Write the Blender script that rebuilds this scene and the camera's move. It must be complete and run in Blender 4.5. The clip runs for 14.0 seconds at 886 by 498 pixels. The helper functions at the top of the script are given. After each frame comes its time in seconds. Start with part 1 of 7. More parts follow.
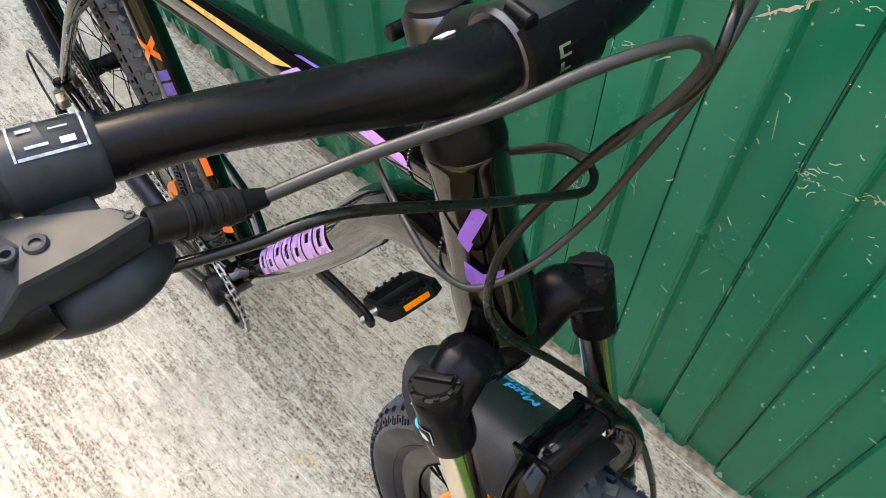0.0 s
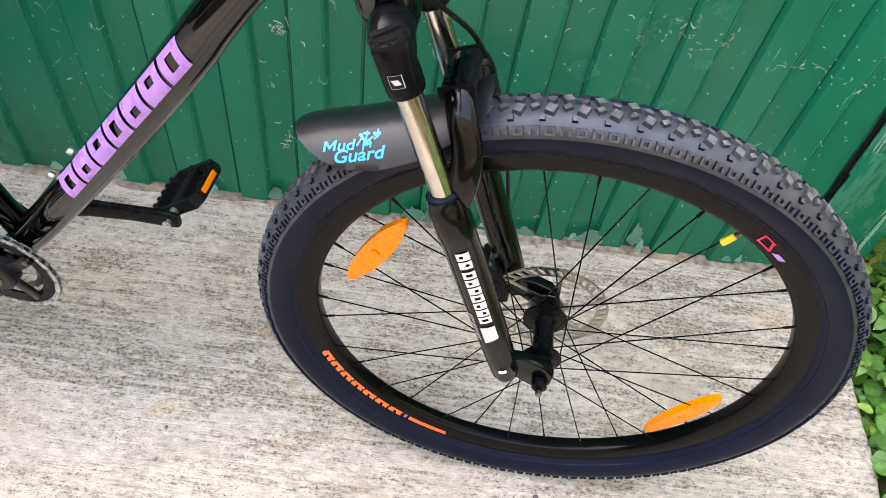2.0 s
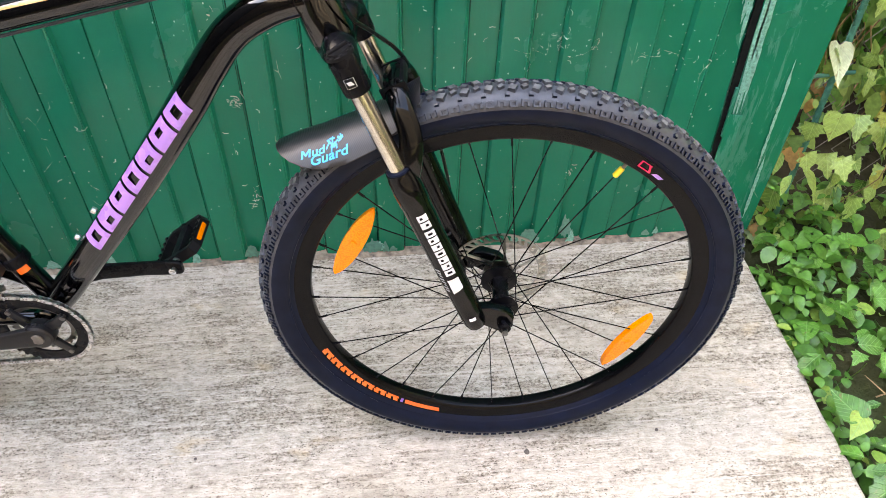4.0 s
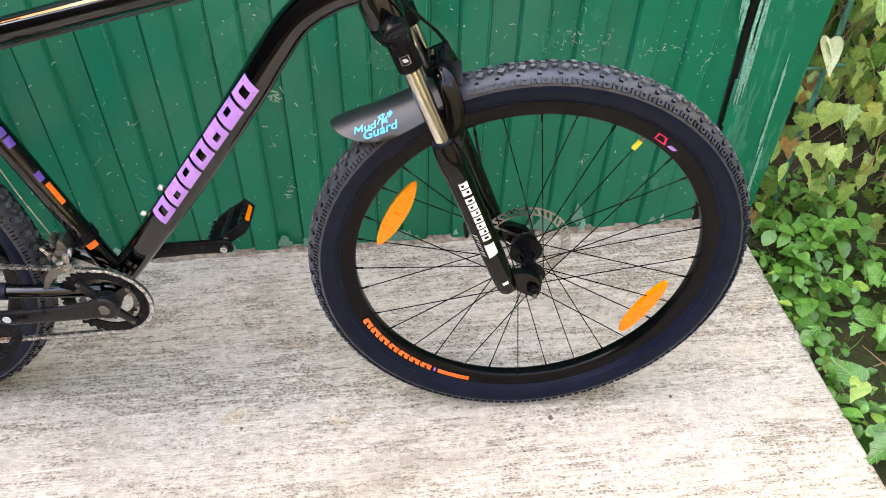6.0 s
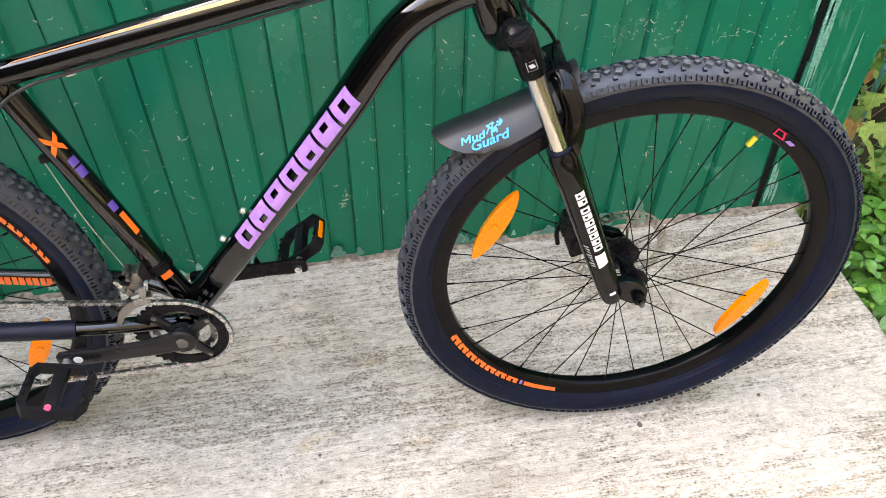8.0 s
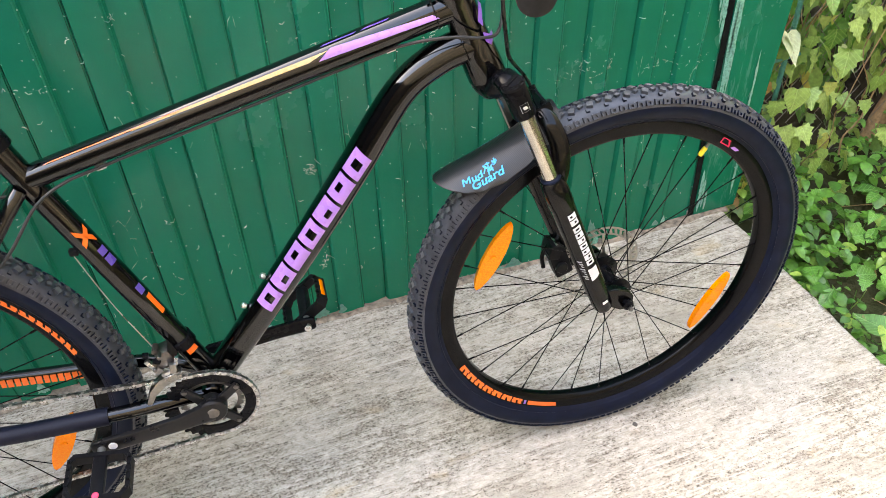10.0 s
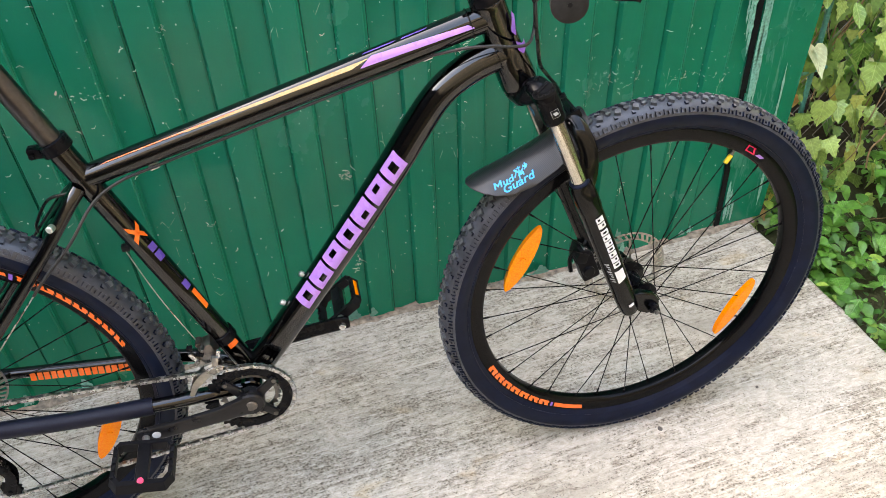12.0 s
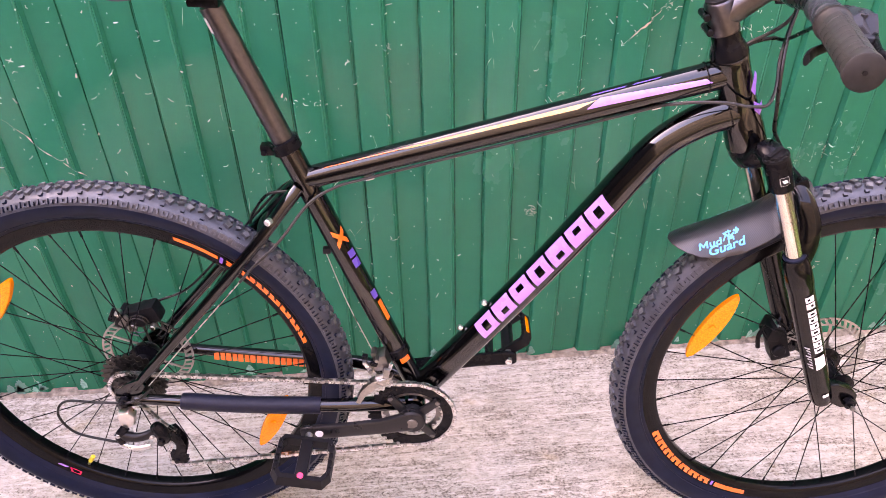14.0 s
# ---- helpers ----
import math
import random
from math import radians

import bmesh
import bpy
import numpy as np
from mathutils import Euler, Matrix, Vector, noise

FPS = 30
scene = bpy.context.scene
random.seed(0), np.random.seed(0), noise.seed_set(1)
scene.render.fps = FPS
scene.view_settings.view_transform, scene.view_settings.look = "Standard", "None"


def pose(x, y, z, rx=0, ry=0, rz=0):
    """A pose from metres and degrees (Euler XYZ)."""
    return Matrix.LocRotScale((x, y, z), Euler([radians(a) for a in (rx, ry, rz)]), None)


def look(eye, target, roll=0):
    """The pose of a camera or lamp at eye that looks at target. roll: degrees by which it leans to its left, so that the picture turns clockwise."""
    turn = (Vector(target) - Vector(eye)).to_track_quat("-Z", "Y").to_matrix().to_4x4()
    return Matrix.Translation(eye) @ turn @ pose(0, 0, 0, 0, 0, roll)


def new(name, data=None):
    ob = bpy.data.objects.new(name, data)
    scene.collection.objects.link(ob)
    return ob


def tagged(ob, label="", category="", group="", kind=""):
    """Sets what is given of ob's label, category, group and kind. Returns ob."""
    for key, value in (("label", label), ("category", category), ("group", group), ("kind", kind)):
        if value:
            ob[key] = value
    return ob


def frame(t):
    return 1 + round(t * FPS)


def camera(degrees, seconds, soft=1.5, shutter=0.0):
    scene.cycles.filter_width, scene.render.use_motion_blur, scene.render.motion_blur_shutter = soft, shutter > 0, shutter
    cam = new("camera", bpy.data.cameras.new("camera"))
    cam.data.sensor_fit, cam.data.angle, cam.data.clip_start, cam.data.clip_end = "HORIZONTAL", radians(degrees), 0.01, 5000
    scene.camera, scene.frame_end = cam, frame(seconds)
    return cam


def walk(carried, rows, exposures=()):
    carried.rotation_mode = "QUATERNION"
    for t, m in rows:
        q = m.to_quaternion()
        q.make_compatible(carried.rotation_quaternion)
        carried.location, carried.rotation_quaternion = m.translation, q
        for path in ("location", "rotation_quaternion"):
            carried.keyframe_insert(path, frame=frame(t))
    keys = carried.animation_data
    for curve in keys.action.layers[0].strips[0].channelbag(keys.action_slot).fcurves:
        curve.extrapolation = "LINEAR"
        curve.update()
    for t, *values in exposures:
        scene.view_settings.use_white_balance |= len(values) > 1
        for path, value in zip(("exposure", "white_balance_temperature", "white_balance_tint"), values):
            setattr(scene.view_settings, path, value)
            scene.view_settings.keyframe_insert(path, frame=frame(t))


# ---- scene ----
cam = camera(60.5, 14.0, soft=0.9)
PATH = [
    (0, (0.691, -0.153, 1.229), (-0.124, 0.631, -0.421), -1.0),
    (0.2, (0.686, -0.218, 1.24), (-0.061, 0.688, -0.379), 2.1),
    (0.5, (0.687, -0.306, 1.241), (0.065, 0.733, -0.351), 6.5),
    (1, (0.673, -0.375, 1.217), (0.308, 0.724, -0.414), 13.0),
    (1.5, (0.619, -0.41, 1.182), (0.49, 0.707, -0.472), 13.3),
    (2, (0.595, -0.498, 1.198), (0.664, 0.674, -0.421), 10.5),
    (2.5, (0.551, -0.627, 1.235), (0.794, 0.615, -0.314), 8.1),
    (3, (0.545, -0.695, 1.255), (0.816, 0.599, -0.246), 5.6),
    (3.5, (0.582, -0.72, 1.265), (0.764, 0.612, -0.215), 2.6),
    (6, (0.495, -0.876, 1.294), (0.701, 0.517, -0.126), 2.1),
    (6.5, (0.469, -0.874, 1.291), (0.637, 0.523, -0.13), 1.4),
    (7, (0.4, -0.876, 1.302), (0.538, 0.524, -0.12), 0.8),
    (7.5, (0.35, -0.868, 1.295), (0.517, 0.514, -0.141), 0.9),
    (8, (0.325, -0.766, 1.27), (0.582, 0.589, -0.178), 0.9),
    (8.5, (0.265, -0.74, 1.28), (0.639, 0.615, -0.142), 1.2),
    (11, (0.154, -0.863, 1.329), (0.676, 0.555, 0.018), -1.6),
    (11.5, (0.152, -0.863, 1.33), (0.663, 0.56, 0.02), -1.9),
    (12, (0.136, -0.862, 1.33), (0.591, 0.583, 0.025), -2.1),
    (12.5, (0.118, -0.86, 1.333), (0.525, 0.654, 0.091), -1.1),
    (13, (0.112, -0.824, 1.387), (0.509, 0.819, 0.318), 0.5),
    (13.2, (0.111, -0.817, 1.391), (0.488, 0.876, 0.396), 0.7),
    (13.5, (0.09, -0.814, 1.377), (0.39, 0.862, 0.327), 0.5),
    (14, (0.053, -0.832, 1.327), (0.18, 0.742, 0.099), -1.0),
]
# stops, kelvin and tint along the way
EXPOSURES = [(0.0, 5.02, 8100, 6), (0.5, 5.01, 8000, 6), (1.0, 5.08, 7860, 9), (2.0, 5.15, 7720, 12), (3.5, 5.2, 7670, 13), (7.0, 5.14, 7770, 12), (8.0, 5.17, 7710, 10), (8.5, 5.2, 7670, 10), (11.0, 5.02, 7820, 9), (12.0, 5.0, 7740, 9), (12.5, 5.09, 7910, 14), (13.0, 5.15, 7980, 23), (13.5, 5.22, 8320, 39), (14.0, 5.62, 8080, 44)]
walk(cam, [(t, look(eye, target, roll)) for t, eye, target, roll in PATH], EXPOSURES)

# ---- light ----
SUN_ELEV, SUN_AZ = radians(33), radians(-48)      # azimuth from +y, towards -x
world = bpy.data.worlds.new("world")
scene.world = world
world.use_nodes = True
wn = world.node_tree.nodes
sky = wn.new("ShaderNodeTexSky")
sky.sky_type, sky.sun_disc = "NISHITA", False
sky.sun_elevation, sky.sun_rotation = SUN_ELEV, SUN_AZ
sky.dust_density, sky.ozone_density, sky.air_density = 5.0, 0.6, 0.8
wn["Background"].inputs["Strength"].default_value = 0.11
world.node_tree.links.new(sky.outputs[0], wn["Background"].inputs["Color"])
sun_data = bpy.data.lights.new("sun", "SUN")
sun_data.energy, sun_data.angle, sun_data.color = 5.0, radians(0.55), (1.0, 0.97, 0.92)
sun = new("sun", sun_data)
sun.matrix_world = look((4 * math.sin(SUN_AZ), 4 * math.cos(SUN_AZ), 4 * math.tan(SUN_ELEV)), (0, 0, 0))


# ---- materials ----
class Mat:
    """A small node builder round one Principled material."""

    def __init__(self, name, color=(0.5, 0.5, 0.5), rough=0.5, metal=0.0, coat=0.0, spec=0.5):
        self.mat = bpy.data.materials.new(name)
        self.mat.use_nodes = True
        self.tree = self.mat.node_tree
        self.bsdf = self.tree.nodes["Principled BSDF"]
        self.set("Base Color", (*color, 1))
        self.set("Roughness", rough)
        self.set("Metallic", metal)
        self.set("Coat Weight", coat)
        self.set("Coat Roughness", 0.05)
        self.set("Specular IOR Level", spec)
        self.coords = None

    def set(self, key, value):
        self.bsdf.inputs[key].default_value = value

    def node(self, kind, **inputs):
        n = self.tree.nodes.new(kind)
        for key, value in inputs.items():
            key = key.replace("_", " ")
            if hasattr(value, "is_output"):
                self.tree.links.new(value, n.inputs[key])
            else:
                n.inputs[key].default_value = value
        return n

    def link(self, out, key):
        self.tree.links.new(out, self.bsdf.inputs[key])

    def where(self, scale=(1, 1, 1), turn=0.0):
        if self.coords is None:
            self.coords = self.tree.nodes.new("ShaderNodeTexCoord").outputs["Object"]
        m = self.node("ShaderNodeMapping", Vector=self.coords, Scale=scale, Rotation=(0, 0, radians(turn)))
        return m.outputs[0]

    def noise(self, scale, detail=4.0, stretch=(1, 1, 1), rough=0.55, turn=0.0, distort=0.0):
        n = self.node("ShaderNodeTexNoise", Vector=self.where(stretch, turn), Scale=scale, Detail=detail, Roughness=rough, Distortion=distort)
        return n.outputs["Fac"]

    def voronoi(self, scale, stretch=(1, 1, 1), feature="F1", rnd=1.0):
        n = self.node("ShaderNodeTexVoronoi", Vector=self.where(stretch), Scale=scale, Randomness=rnd)
        n.feature = feature
        return n.outputs["Distance"]

    def ramp(self, fac, *stops):
        r = self.node("ShaderNodeValToRGB", Fac=fac)
        el = r.color_ramp.elements
        while len(el) < len(stops):
            el.new(0.5)
        for e, (p, c) in zip(el, stops):
            e.position = p
            e.color = (*c, 1) if hasattr(c, "__len__") else (c, c, c, 1)
        return r.outputs["Color"]

    def mix(self, fac, a, b, blend="MIX"):
        m = self.tree.nodes.new("ShaderNodeMix")
        m.data_type, m.blend_type = "RGBA", blend
        for sock, value in ((m.inputs[0], fac), (m.inputs[6], a), (m.inputs[7], b)):
            if hasattr(value, "is_output"):
                self.tree.links.new(value, sock)
            else:
                sock.default_value = (*value, 1) if hasattr(value, "__len__") else value
        return m.outputs[2]

    def math(self, op, a, b=0.0):
        m = self.tree.nodes.new("ShaderNodeMath")
        m.operation = op
        for sock, value in zip(m.inputs, (a, b)):
            if hasattr(value, "is_output"):
                self.tree.links.new(value, sock)
            else:
                sock.default_value = value
        return m.outputs[0]

    def bump(self, height, strength=0.3, distance=0.002):
        b = self.node("ShaderNodeBump", Height=height, Strength=strength, Distance=distance)
        self.link(b.outputs[0], "Normal")


def plain(name, color, rough, metal=0.0, coat=0.0, grain=0.12, scale=60.0, dust=0.0, spec=0.5):
    """A surface with slight mottling, uneven gloss and fine relief."""
    m = Mat(name, color, rough, metal, coat, spec)
    n = m.noise(scale, 5)
    lo, hi = [c * (1 - grain) for c in color], [min(1, c * (1 + grain)) for c in color]
    col = m.ramp(n, (0.3, lo), (0.7, hi))
    if dust:
        d = m.ramp(m.noise(9, 6), (0.5, 0.0), (0.75, dust))
        col = m.mix(d, col, (0.32, 0.29, 0.25))
    m.link(col, "Base Color")
    r = m.ramp(m.noise(scale * 0.4, 3), (0.3, max(0.02, rough * 0.8)), (0.7, min(1, rough * 1.2)))
    m.link(r, "Roughness")
    return m


def make_concrete():
    """Broomed slab: a pale cement skin in crisp flakes and ridges over darker open grain."""
    m = Mat("concrete", (0.401, 0.370, 0.327), 0.9, spec=0.2)
    flake = m.noise(10, 9, (0.8, 2.3, 1), 0.74, turn=4, distort=0.3)
    combed = m.noise(5.5, 5, (1.2, 24, 1), 0.74, turn=3, distort=0.3)
    wide = m.noise(1.7, 4, (0.7, 2.6, 1), 0.6, turn=6)
    grit = m.noise(150, 4, (1, 1.4, 1), 0.7, distort=0.5)
    lump = m.noise(52, 4, (1, 1.8, 1), 0.7, distort=0.6)
    skin = m.math("ADD", m.math("MULTIPLY", flake, 0.46), m.math("MULTIPLY", combed, 0.40))
    skin = m.math("ADD", skin, m.math("MULTIPLY", wide, 0.26))
    skin = m.math("ADD", skin, m.math("MULTIPLY", m.math("SUBTRACT", lump, 0.5), 0.22))
    skin = m.math("ADD", skin, m.math("MULTIPLY", m.math("SUBTRACT", grit, 0.5), 0.16))
    cover = m.ramp(skin, (0.505, 0.0), (0.545, 0.62), (0.595, 1.0))
    open_grain = m.ramp(grit, (0.36, (0.102, 0.086, 0.065)), (0.47, (0.258, 0.225, 0.178)), (0.62, (0.418, 0.374, 0.306)))
    pale = m.ramp(lump, (0.32, (0.391, 0.351, 0.287)), (0.50, (0.485, 0.440, 0.369)), (0.68, (0.587, 0.542, 0.465)))
    base = m.mix(cover, open_grain, pale)
    # thin bright ridges left by the broom
    ridge = m.ramp(m.noise(4.0, 5, (0.5, 32, 1), 0.72, turn=3, distort=0.3), (0.585, 0.0), (0.64, 0.7))
    base = m.mix(ridge, base, (0.623, 0.576, 0.499))
    # ochre and grey stains
    ochre = m.ramp(m.noise(6.5, 4, (1, 1.6, 1)), (0.63, 0.0), (0.72, 0.40))
    base = m.mix(ochre, base, (0.552, 0.413, 0.237))
    grey = m.ramp(m.noise(2.4, 6, (1, 1.8, 1), 0.7, turn=20), (0.52, 0.0), (0.66, 0.50))
    base = m.mix(grey, base, (0.267, 0.237, 0.192))
    # dark pits, and a few dark specks of dirt
    pit = m.ramp(m.voronoi(170, (0.8, 1.4, 1)), (0.16, 1.0), (0.27, 0.0))
    some = m.ramp(m.noise(7.0, 5, (1, 2.2, 1), 0.7, turn=8), (0.46, 0.0), (0.56, 0.8))
    base = m.mix(m.mix(1.0, pit, some, "MULTIPLY"), base, (0.107, 0.089, 0.069))
    speck = m.ramp(m.voronoi(26), (0.035, 1.0), (0.06, 0.0))
    keep = m.ramp(m.noise(8, 3), (0.56, 0.0), (0.62, 0.8))
    base = m.mix(m.mix(1.0, speck, keep, "MULTIPLY"), base, (0.089, 0.073, 0.058))
    m.link(base, "Base Color")
    height = m.math("ADD", skin, m.math("MULTIPLY", grit, 0.25))
    m.bump(height, 0.9, 0.010)
    return m.mat


def make_green(name, fade):
    m = Mat(name, (0.0, 0.12, 0.06), 0.3, spec=0.34)
    tone = m.noise(2.2, 5)
    col = m.ramp(tone, (0.3, (0.0006, 0.126, 0.067)), (0.7, (0.0012, 0.166, 0.092)))
    streak = m.noise(7, 6, (9, 9, 0.5), 0.7)
    col = m.mix(m.ramp(streak, (0.55, 0.0), (0.8, 0.3)), col, (0.003, 0.18, 0.11))
    # dull primer where the coat is rubbed away
    if fade:
        pale = m.ramp(m.noise(5, 7, (3.5, 1, 0.45), 0.75, distort=0.6), (0.54, 0.0), (0.58, fade))
        col = m.mix(pale, col, (0.13, 0.33, 0.27))
    # fine flecks and chips
    fleck = m.ramp(m.voronoi(52, (1, 1, 0.7)), (0.05, 1.0), (0.085, 0.0))
    where = m.ramp(m.noise(4.5, 4), (0.44, 0.0), (0.56, 1.0))
    col = m.mix(m.mix(1.0, fleck, where, "MULTIPLY"), col, (0.42, 0.55, 0.45))
    scr = m.ramp(m.voronoi(24, (1.0, 1, 0.35), "DISTANCE_TO_EDGE"), (0.004, 1.0), (0.011, 0.0))
    where2 = m.ramp(m.noise(11, 5), (0.63, 0.0), (0.68, 0.7))
    col = m.mix(m.mix(1.0, scr, where2, "MULTIPLY"), col, (0.36, 0.5, 0.36))
    m.link(col, "Base Color")
    r = m.ramp(m.noise(6, 6), (0.3, 0.17), (0.75, 0.30))
    m.link(r, "Roughness")
    dents = m.noise(3.0, 2)
    m.bump(m.math("ADD", m.math("MULTIPLY", dents, 1.0), m.math("MULTIPLY", m.noise(160, 2), 0.02)), 0.25, 0.012)
    return m.mat


def make_leaf(name, a, b, c, veined=False):
    """A leaf's two tones and its withered one; veined leaves are one unit long in their own space."""
    m = Mat(name, a, 0.36, spec=0.5)
    rnd = m.tree.nodes.new("ShaderNodeObjectInfo").outputs["Random"]
    isl = m.tree.nodes.new("ShaderNodeNewGeometry").outputs["Random Per Island"]
    col = m.ramp(m.math("FRACT", m.math("ADD", rnd, isl)), (0.0, a), (0.45, b), (0.90, b), (0.98, c))
    mottle = m.ramp(m.noise(5 if veined else 90, 4), (0.35, 0.72), (0.7, 1.15))
    col = m.mix(1.0, col, mottle, "MULTIPLY")
    if veined:
        axes = m.node("ShaderNodeSeparateXYZ", Vector=m.where())
        aside = m.math("ABSOLUTE", axes.outputs["Y"])
        mid = m.ramp(aside, (0.008, 1.0), (0.022, 0.0))
        along = m.math("SUBTRACT", axes.outputs["X"], m.math("MULTIPLY", aside, 0.9))
        rib = m.ramp(m.math("ABSOLUTE", m.math("SUBTRACT", m.math("FRACT", m.math("MULTIPLY", along, 6.0)), 0.5)), (0.03, 0.7), (0.10, 0.0))
        vein = m.math("MAXIMUM", mid, rib)
        col = m.mix(m.math("MULTIPLY", vein, 0.45), col, [min(1, 1.25 * v + 0.10) for v in b])
        spot = m.ramp(m.noise(9, 3), (0.66, 0.0), (0.70, 0.6))
        col = m.mix(spot, col, (0.16, 0.10, 0.04))
        m.bump(vein, 0.35, 0.02)
    m.link(col, "Base Color")
    tr = m.tree.nodes.new("ShaderNodeBsdfTranslucent")
    m.tree.links.new(m.mix(1.0, col, (1.0, 1.0, 0.45), "MULTIPLY"), tr.inputs[0])
    mx = m.tree.nodes.new("ShaderNodeMixShader")
    mx.inputs[0].default_value = 0.22
    m.tree.links.new(m.bsdf.outputs[0], mx.inputs[1])
    m.tree.links.new(tr.outputs[0], mx.inputs[2])
    m.tree.links.new(mx.outputs[0], m.tree.nodes["Material Output"].inputs[0])
    return m.mat


def make_carbon():
    m = Mat("carbon_film", (0.02, 0.02, 0.022), 0.4, spec=0.5)
    a = m.node("ShaderNodeTexWave", Vector=m.where((1, 0.25, 0.5)), Scale=240.0, Distortion=0.5)
    a.bands_direction = "DIAGONAL"
    m.link(m.ramp(a.outputs["Fac"], (0.35, (0.006, 0.006, 0.007)), (0.7, (0.013, 0.013, 0.015))), "Base Color")
    m.link(m.ramp(a.outputs["Fac"], (0.3, 0.5), (0.7, 0.34)), "Roughness")
    m.bump(a.outputs["Fac"], 0.12, 0.0004)
    return m.mat


def make_soil():
    m = Mat("soil", (0.1, 0.075, 0.05), 0.95, spec=0.2)
    n = m.noise(5, 9)
    col = m.ramp(n, (0.3, (0.012, 0.009, 0.006)), (0.55, (0.030, 0.022, 0.014)), (0.75, (0.065, 0.050, 0.032)))
    g = m.ramp(m.noise(0.9, 5), (0.45, 0.0), (0.62, 0.7))
    m.link(m.mix(g, col, (0.045, 0.060, 0.020)), "Base Color")
    m.bump(m.noise(30, 8), 0.8, 0.02)
    return m.mat


CONCRETE = make_concrete()
GREEN = make_green("green_paint", 0.0)
GREEN_WORN = make_green("worn_green_paint", 0.25)
SOIL = make_soil()
CARBON = make_carbon()
GLOSS = plain("gloss_black_paint", (0.0010, 0.0010, 0.0012), 0.05, 0.0, 0.95, 0.1, 40, spec=0.06).mat
FORKBLACK = plain("fork_black_paint", (0.0018, 0.0018, 0.0021), 0.17, 0.0, 0.25, 0.12, 60, spec=0.1).mat
SATIN = plain("satin_black_metal", (0.0035, 0.0035, 0.0045), 0.26, 0.0, 0.0, 0.15, 120, spec=0.09).mat
MATTE = plain("matte_black_plastic", (0.005, 0.005, 0.006), 0.46, 0.0, 0.0, 0.2, 180, spec=0.11).mat
RUBBER = plain("tyre_rubber", (0.0038, 0.0066, 0.0175), 0.36, 0.0, 0.0, 0.25, 30, spec=0.10).mat
# crown and scuffed block tops: sky sheen is put into these paler colours
TREAD = plain("tread_rubber", (0.033, 0.036, 0.044), 0.46, 0.0, 0.0, 0.35, 60, spec=0.50).mat
DUSTY_SHEEN = plain("scuffed_sheen_rubber", (0.080, 0.080, 0.081), 0.55, 0.0, 0.0, 0.7, 90, spec=0.5).mat
GRIP = plain("grip_rubber", (0.014, 0.0135, 0.0135), 0.55, 0.0, 0.0, 0.2, 200, spec=0.22).mat
ANODISED = plain("anodised_dark_alloy", (0.085, 0.080, 0.084), 0.36, 1.0, 0.0, 0.12, 150).mat
LEVERGREY = plain("lever_grey_plastic", (0.015, 0.0175, 0.0225), 0.40, 0.0, 0.0, 0.2, 160, spec=0.15).mat
RIMBLACK = plain("rim_black", (0.0022, 0.0022, 0.0026), 0.2, 0.0, 0.06, 0.1, 60, spec=0.08).mat
VINYL = plain("saddle_vinyl", (0.030, 0.0275, 0.031), 0.33, 0.0, 0.0, 0.12, 300, spec=0.55).mat
NEOPRENE = plain("padded_sleeve", (0.005, 0.006, 0.014), 0.5, 0.0, 0.0, 0.2, 400, spec=0.2).mat
CHROME = plain("chrome", (0.52, 0.50, 0.45), 0.15, 1.0, 0.0, 0.08, 40).mat
DISCSTEEL = plain("disc_steel", (0.30, 0.285, 0.26), 0.32, 1.0, 0.0, 0.15, 120).mat
STEEL = plain("steel", (0.55, 0.54, 0.52), 0.3, 1.0, 0.0, 0.12, 90).mat
DARKSTEEL = plain("dark_steel", (0.16, 0.15, 0.14), 0.38, 1.0, 0.0, 0.2, 90).mat
COGSTEEL = plain("blackened_cog_steel", (0.07, 0.066, 0.062), 0.36, 1.0, 0.0, 0.2, 90).mat
GREYALLOY = plain("dark_satin_alloy", (0.007, 0.007, 0.008), 0.32, 0.0, 0.0, 0.15, 120, spec=0.24).mat
CHAINSTEEL = plain("chain_steel", (0.50, 0.49, 0.475), 0.30, 1.0, 0.0, 0.2, 200).mat
LINKSTEEL = plain("inner_link_steel", (0.26, 0.255, 0.245), 0.34, 1.0, 0.0, 0.2, 200).mat
SILVER = plain("silver_alloy", (0.72, 0.72, 0.71), 0.3, 1.0, 0.0, 0.08, 90).mat
CABLE = plain("cable_housing", (0.004, 0.004, 0.004), 0.3, 0.0, 0.0, 0.1, 200, spec=0.3).mat
GREYCABLE = plain("grey_cable_housing", (0.020, 0.020, 0.0195), 0.40, 0.0, 0.0, 0.1, 200, spec=0.3).mat
PURPLE = plain("purple_vinyl", (0.22, 0.09, 0.48), 0.3, 0.0, 0.3, 0.06, 90).mat
LILAC = plain("lilac_vinyl", (0.37, 0.18, 0.56), 0.28, 0.0, 0.3, 0.06, 90).mat
VIOLET = plain("violet_vinyl", (0.09, 0.05, 0.30), 0.3, 0.0, 0.3, 0.06, 90).mat
GOLD = plain("gold_vinyl", (0.42, 0.25, 0.07), 0.28, 0.0, 0.3, 0.06, 90).mat
ORANGE = plain("orange_vinyl", (0.85, 0.14, 0.012), 0.35, 0.0, 0.2, 0.08, 90).mat
WHITE = plain("white_vinyl", (0.62, 0.62, 0.62), 0.4, 0.0, 0.0, 0.05, 90).mat
GREYPRINT = plain("grey_print", (0.30, 0.30, 0.30), 0.5, 0.0, 0.0, 0.3, 400).mat
PALEPRINT = plain("pale_print", (0.20, 0.22, 0.27), 0.5, 0.0, 0.0, 0.5, 300).mat
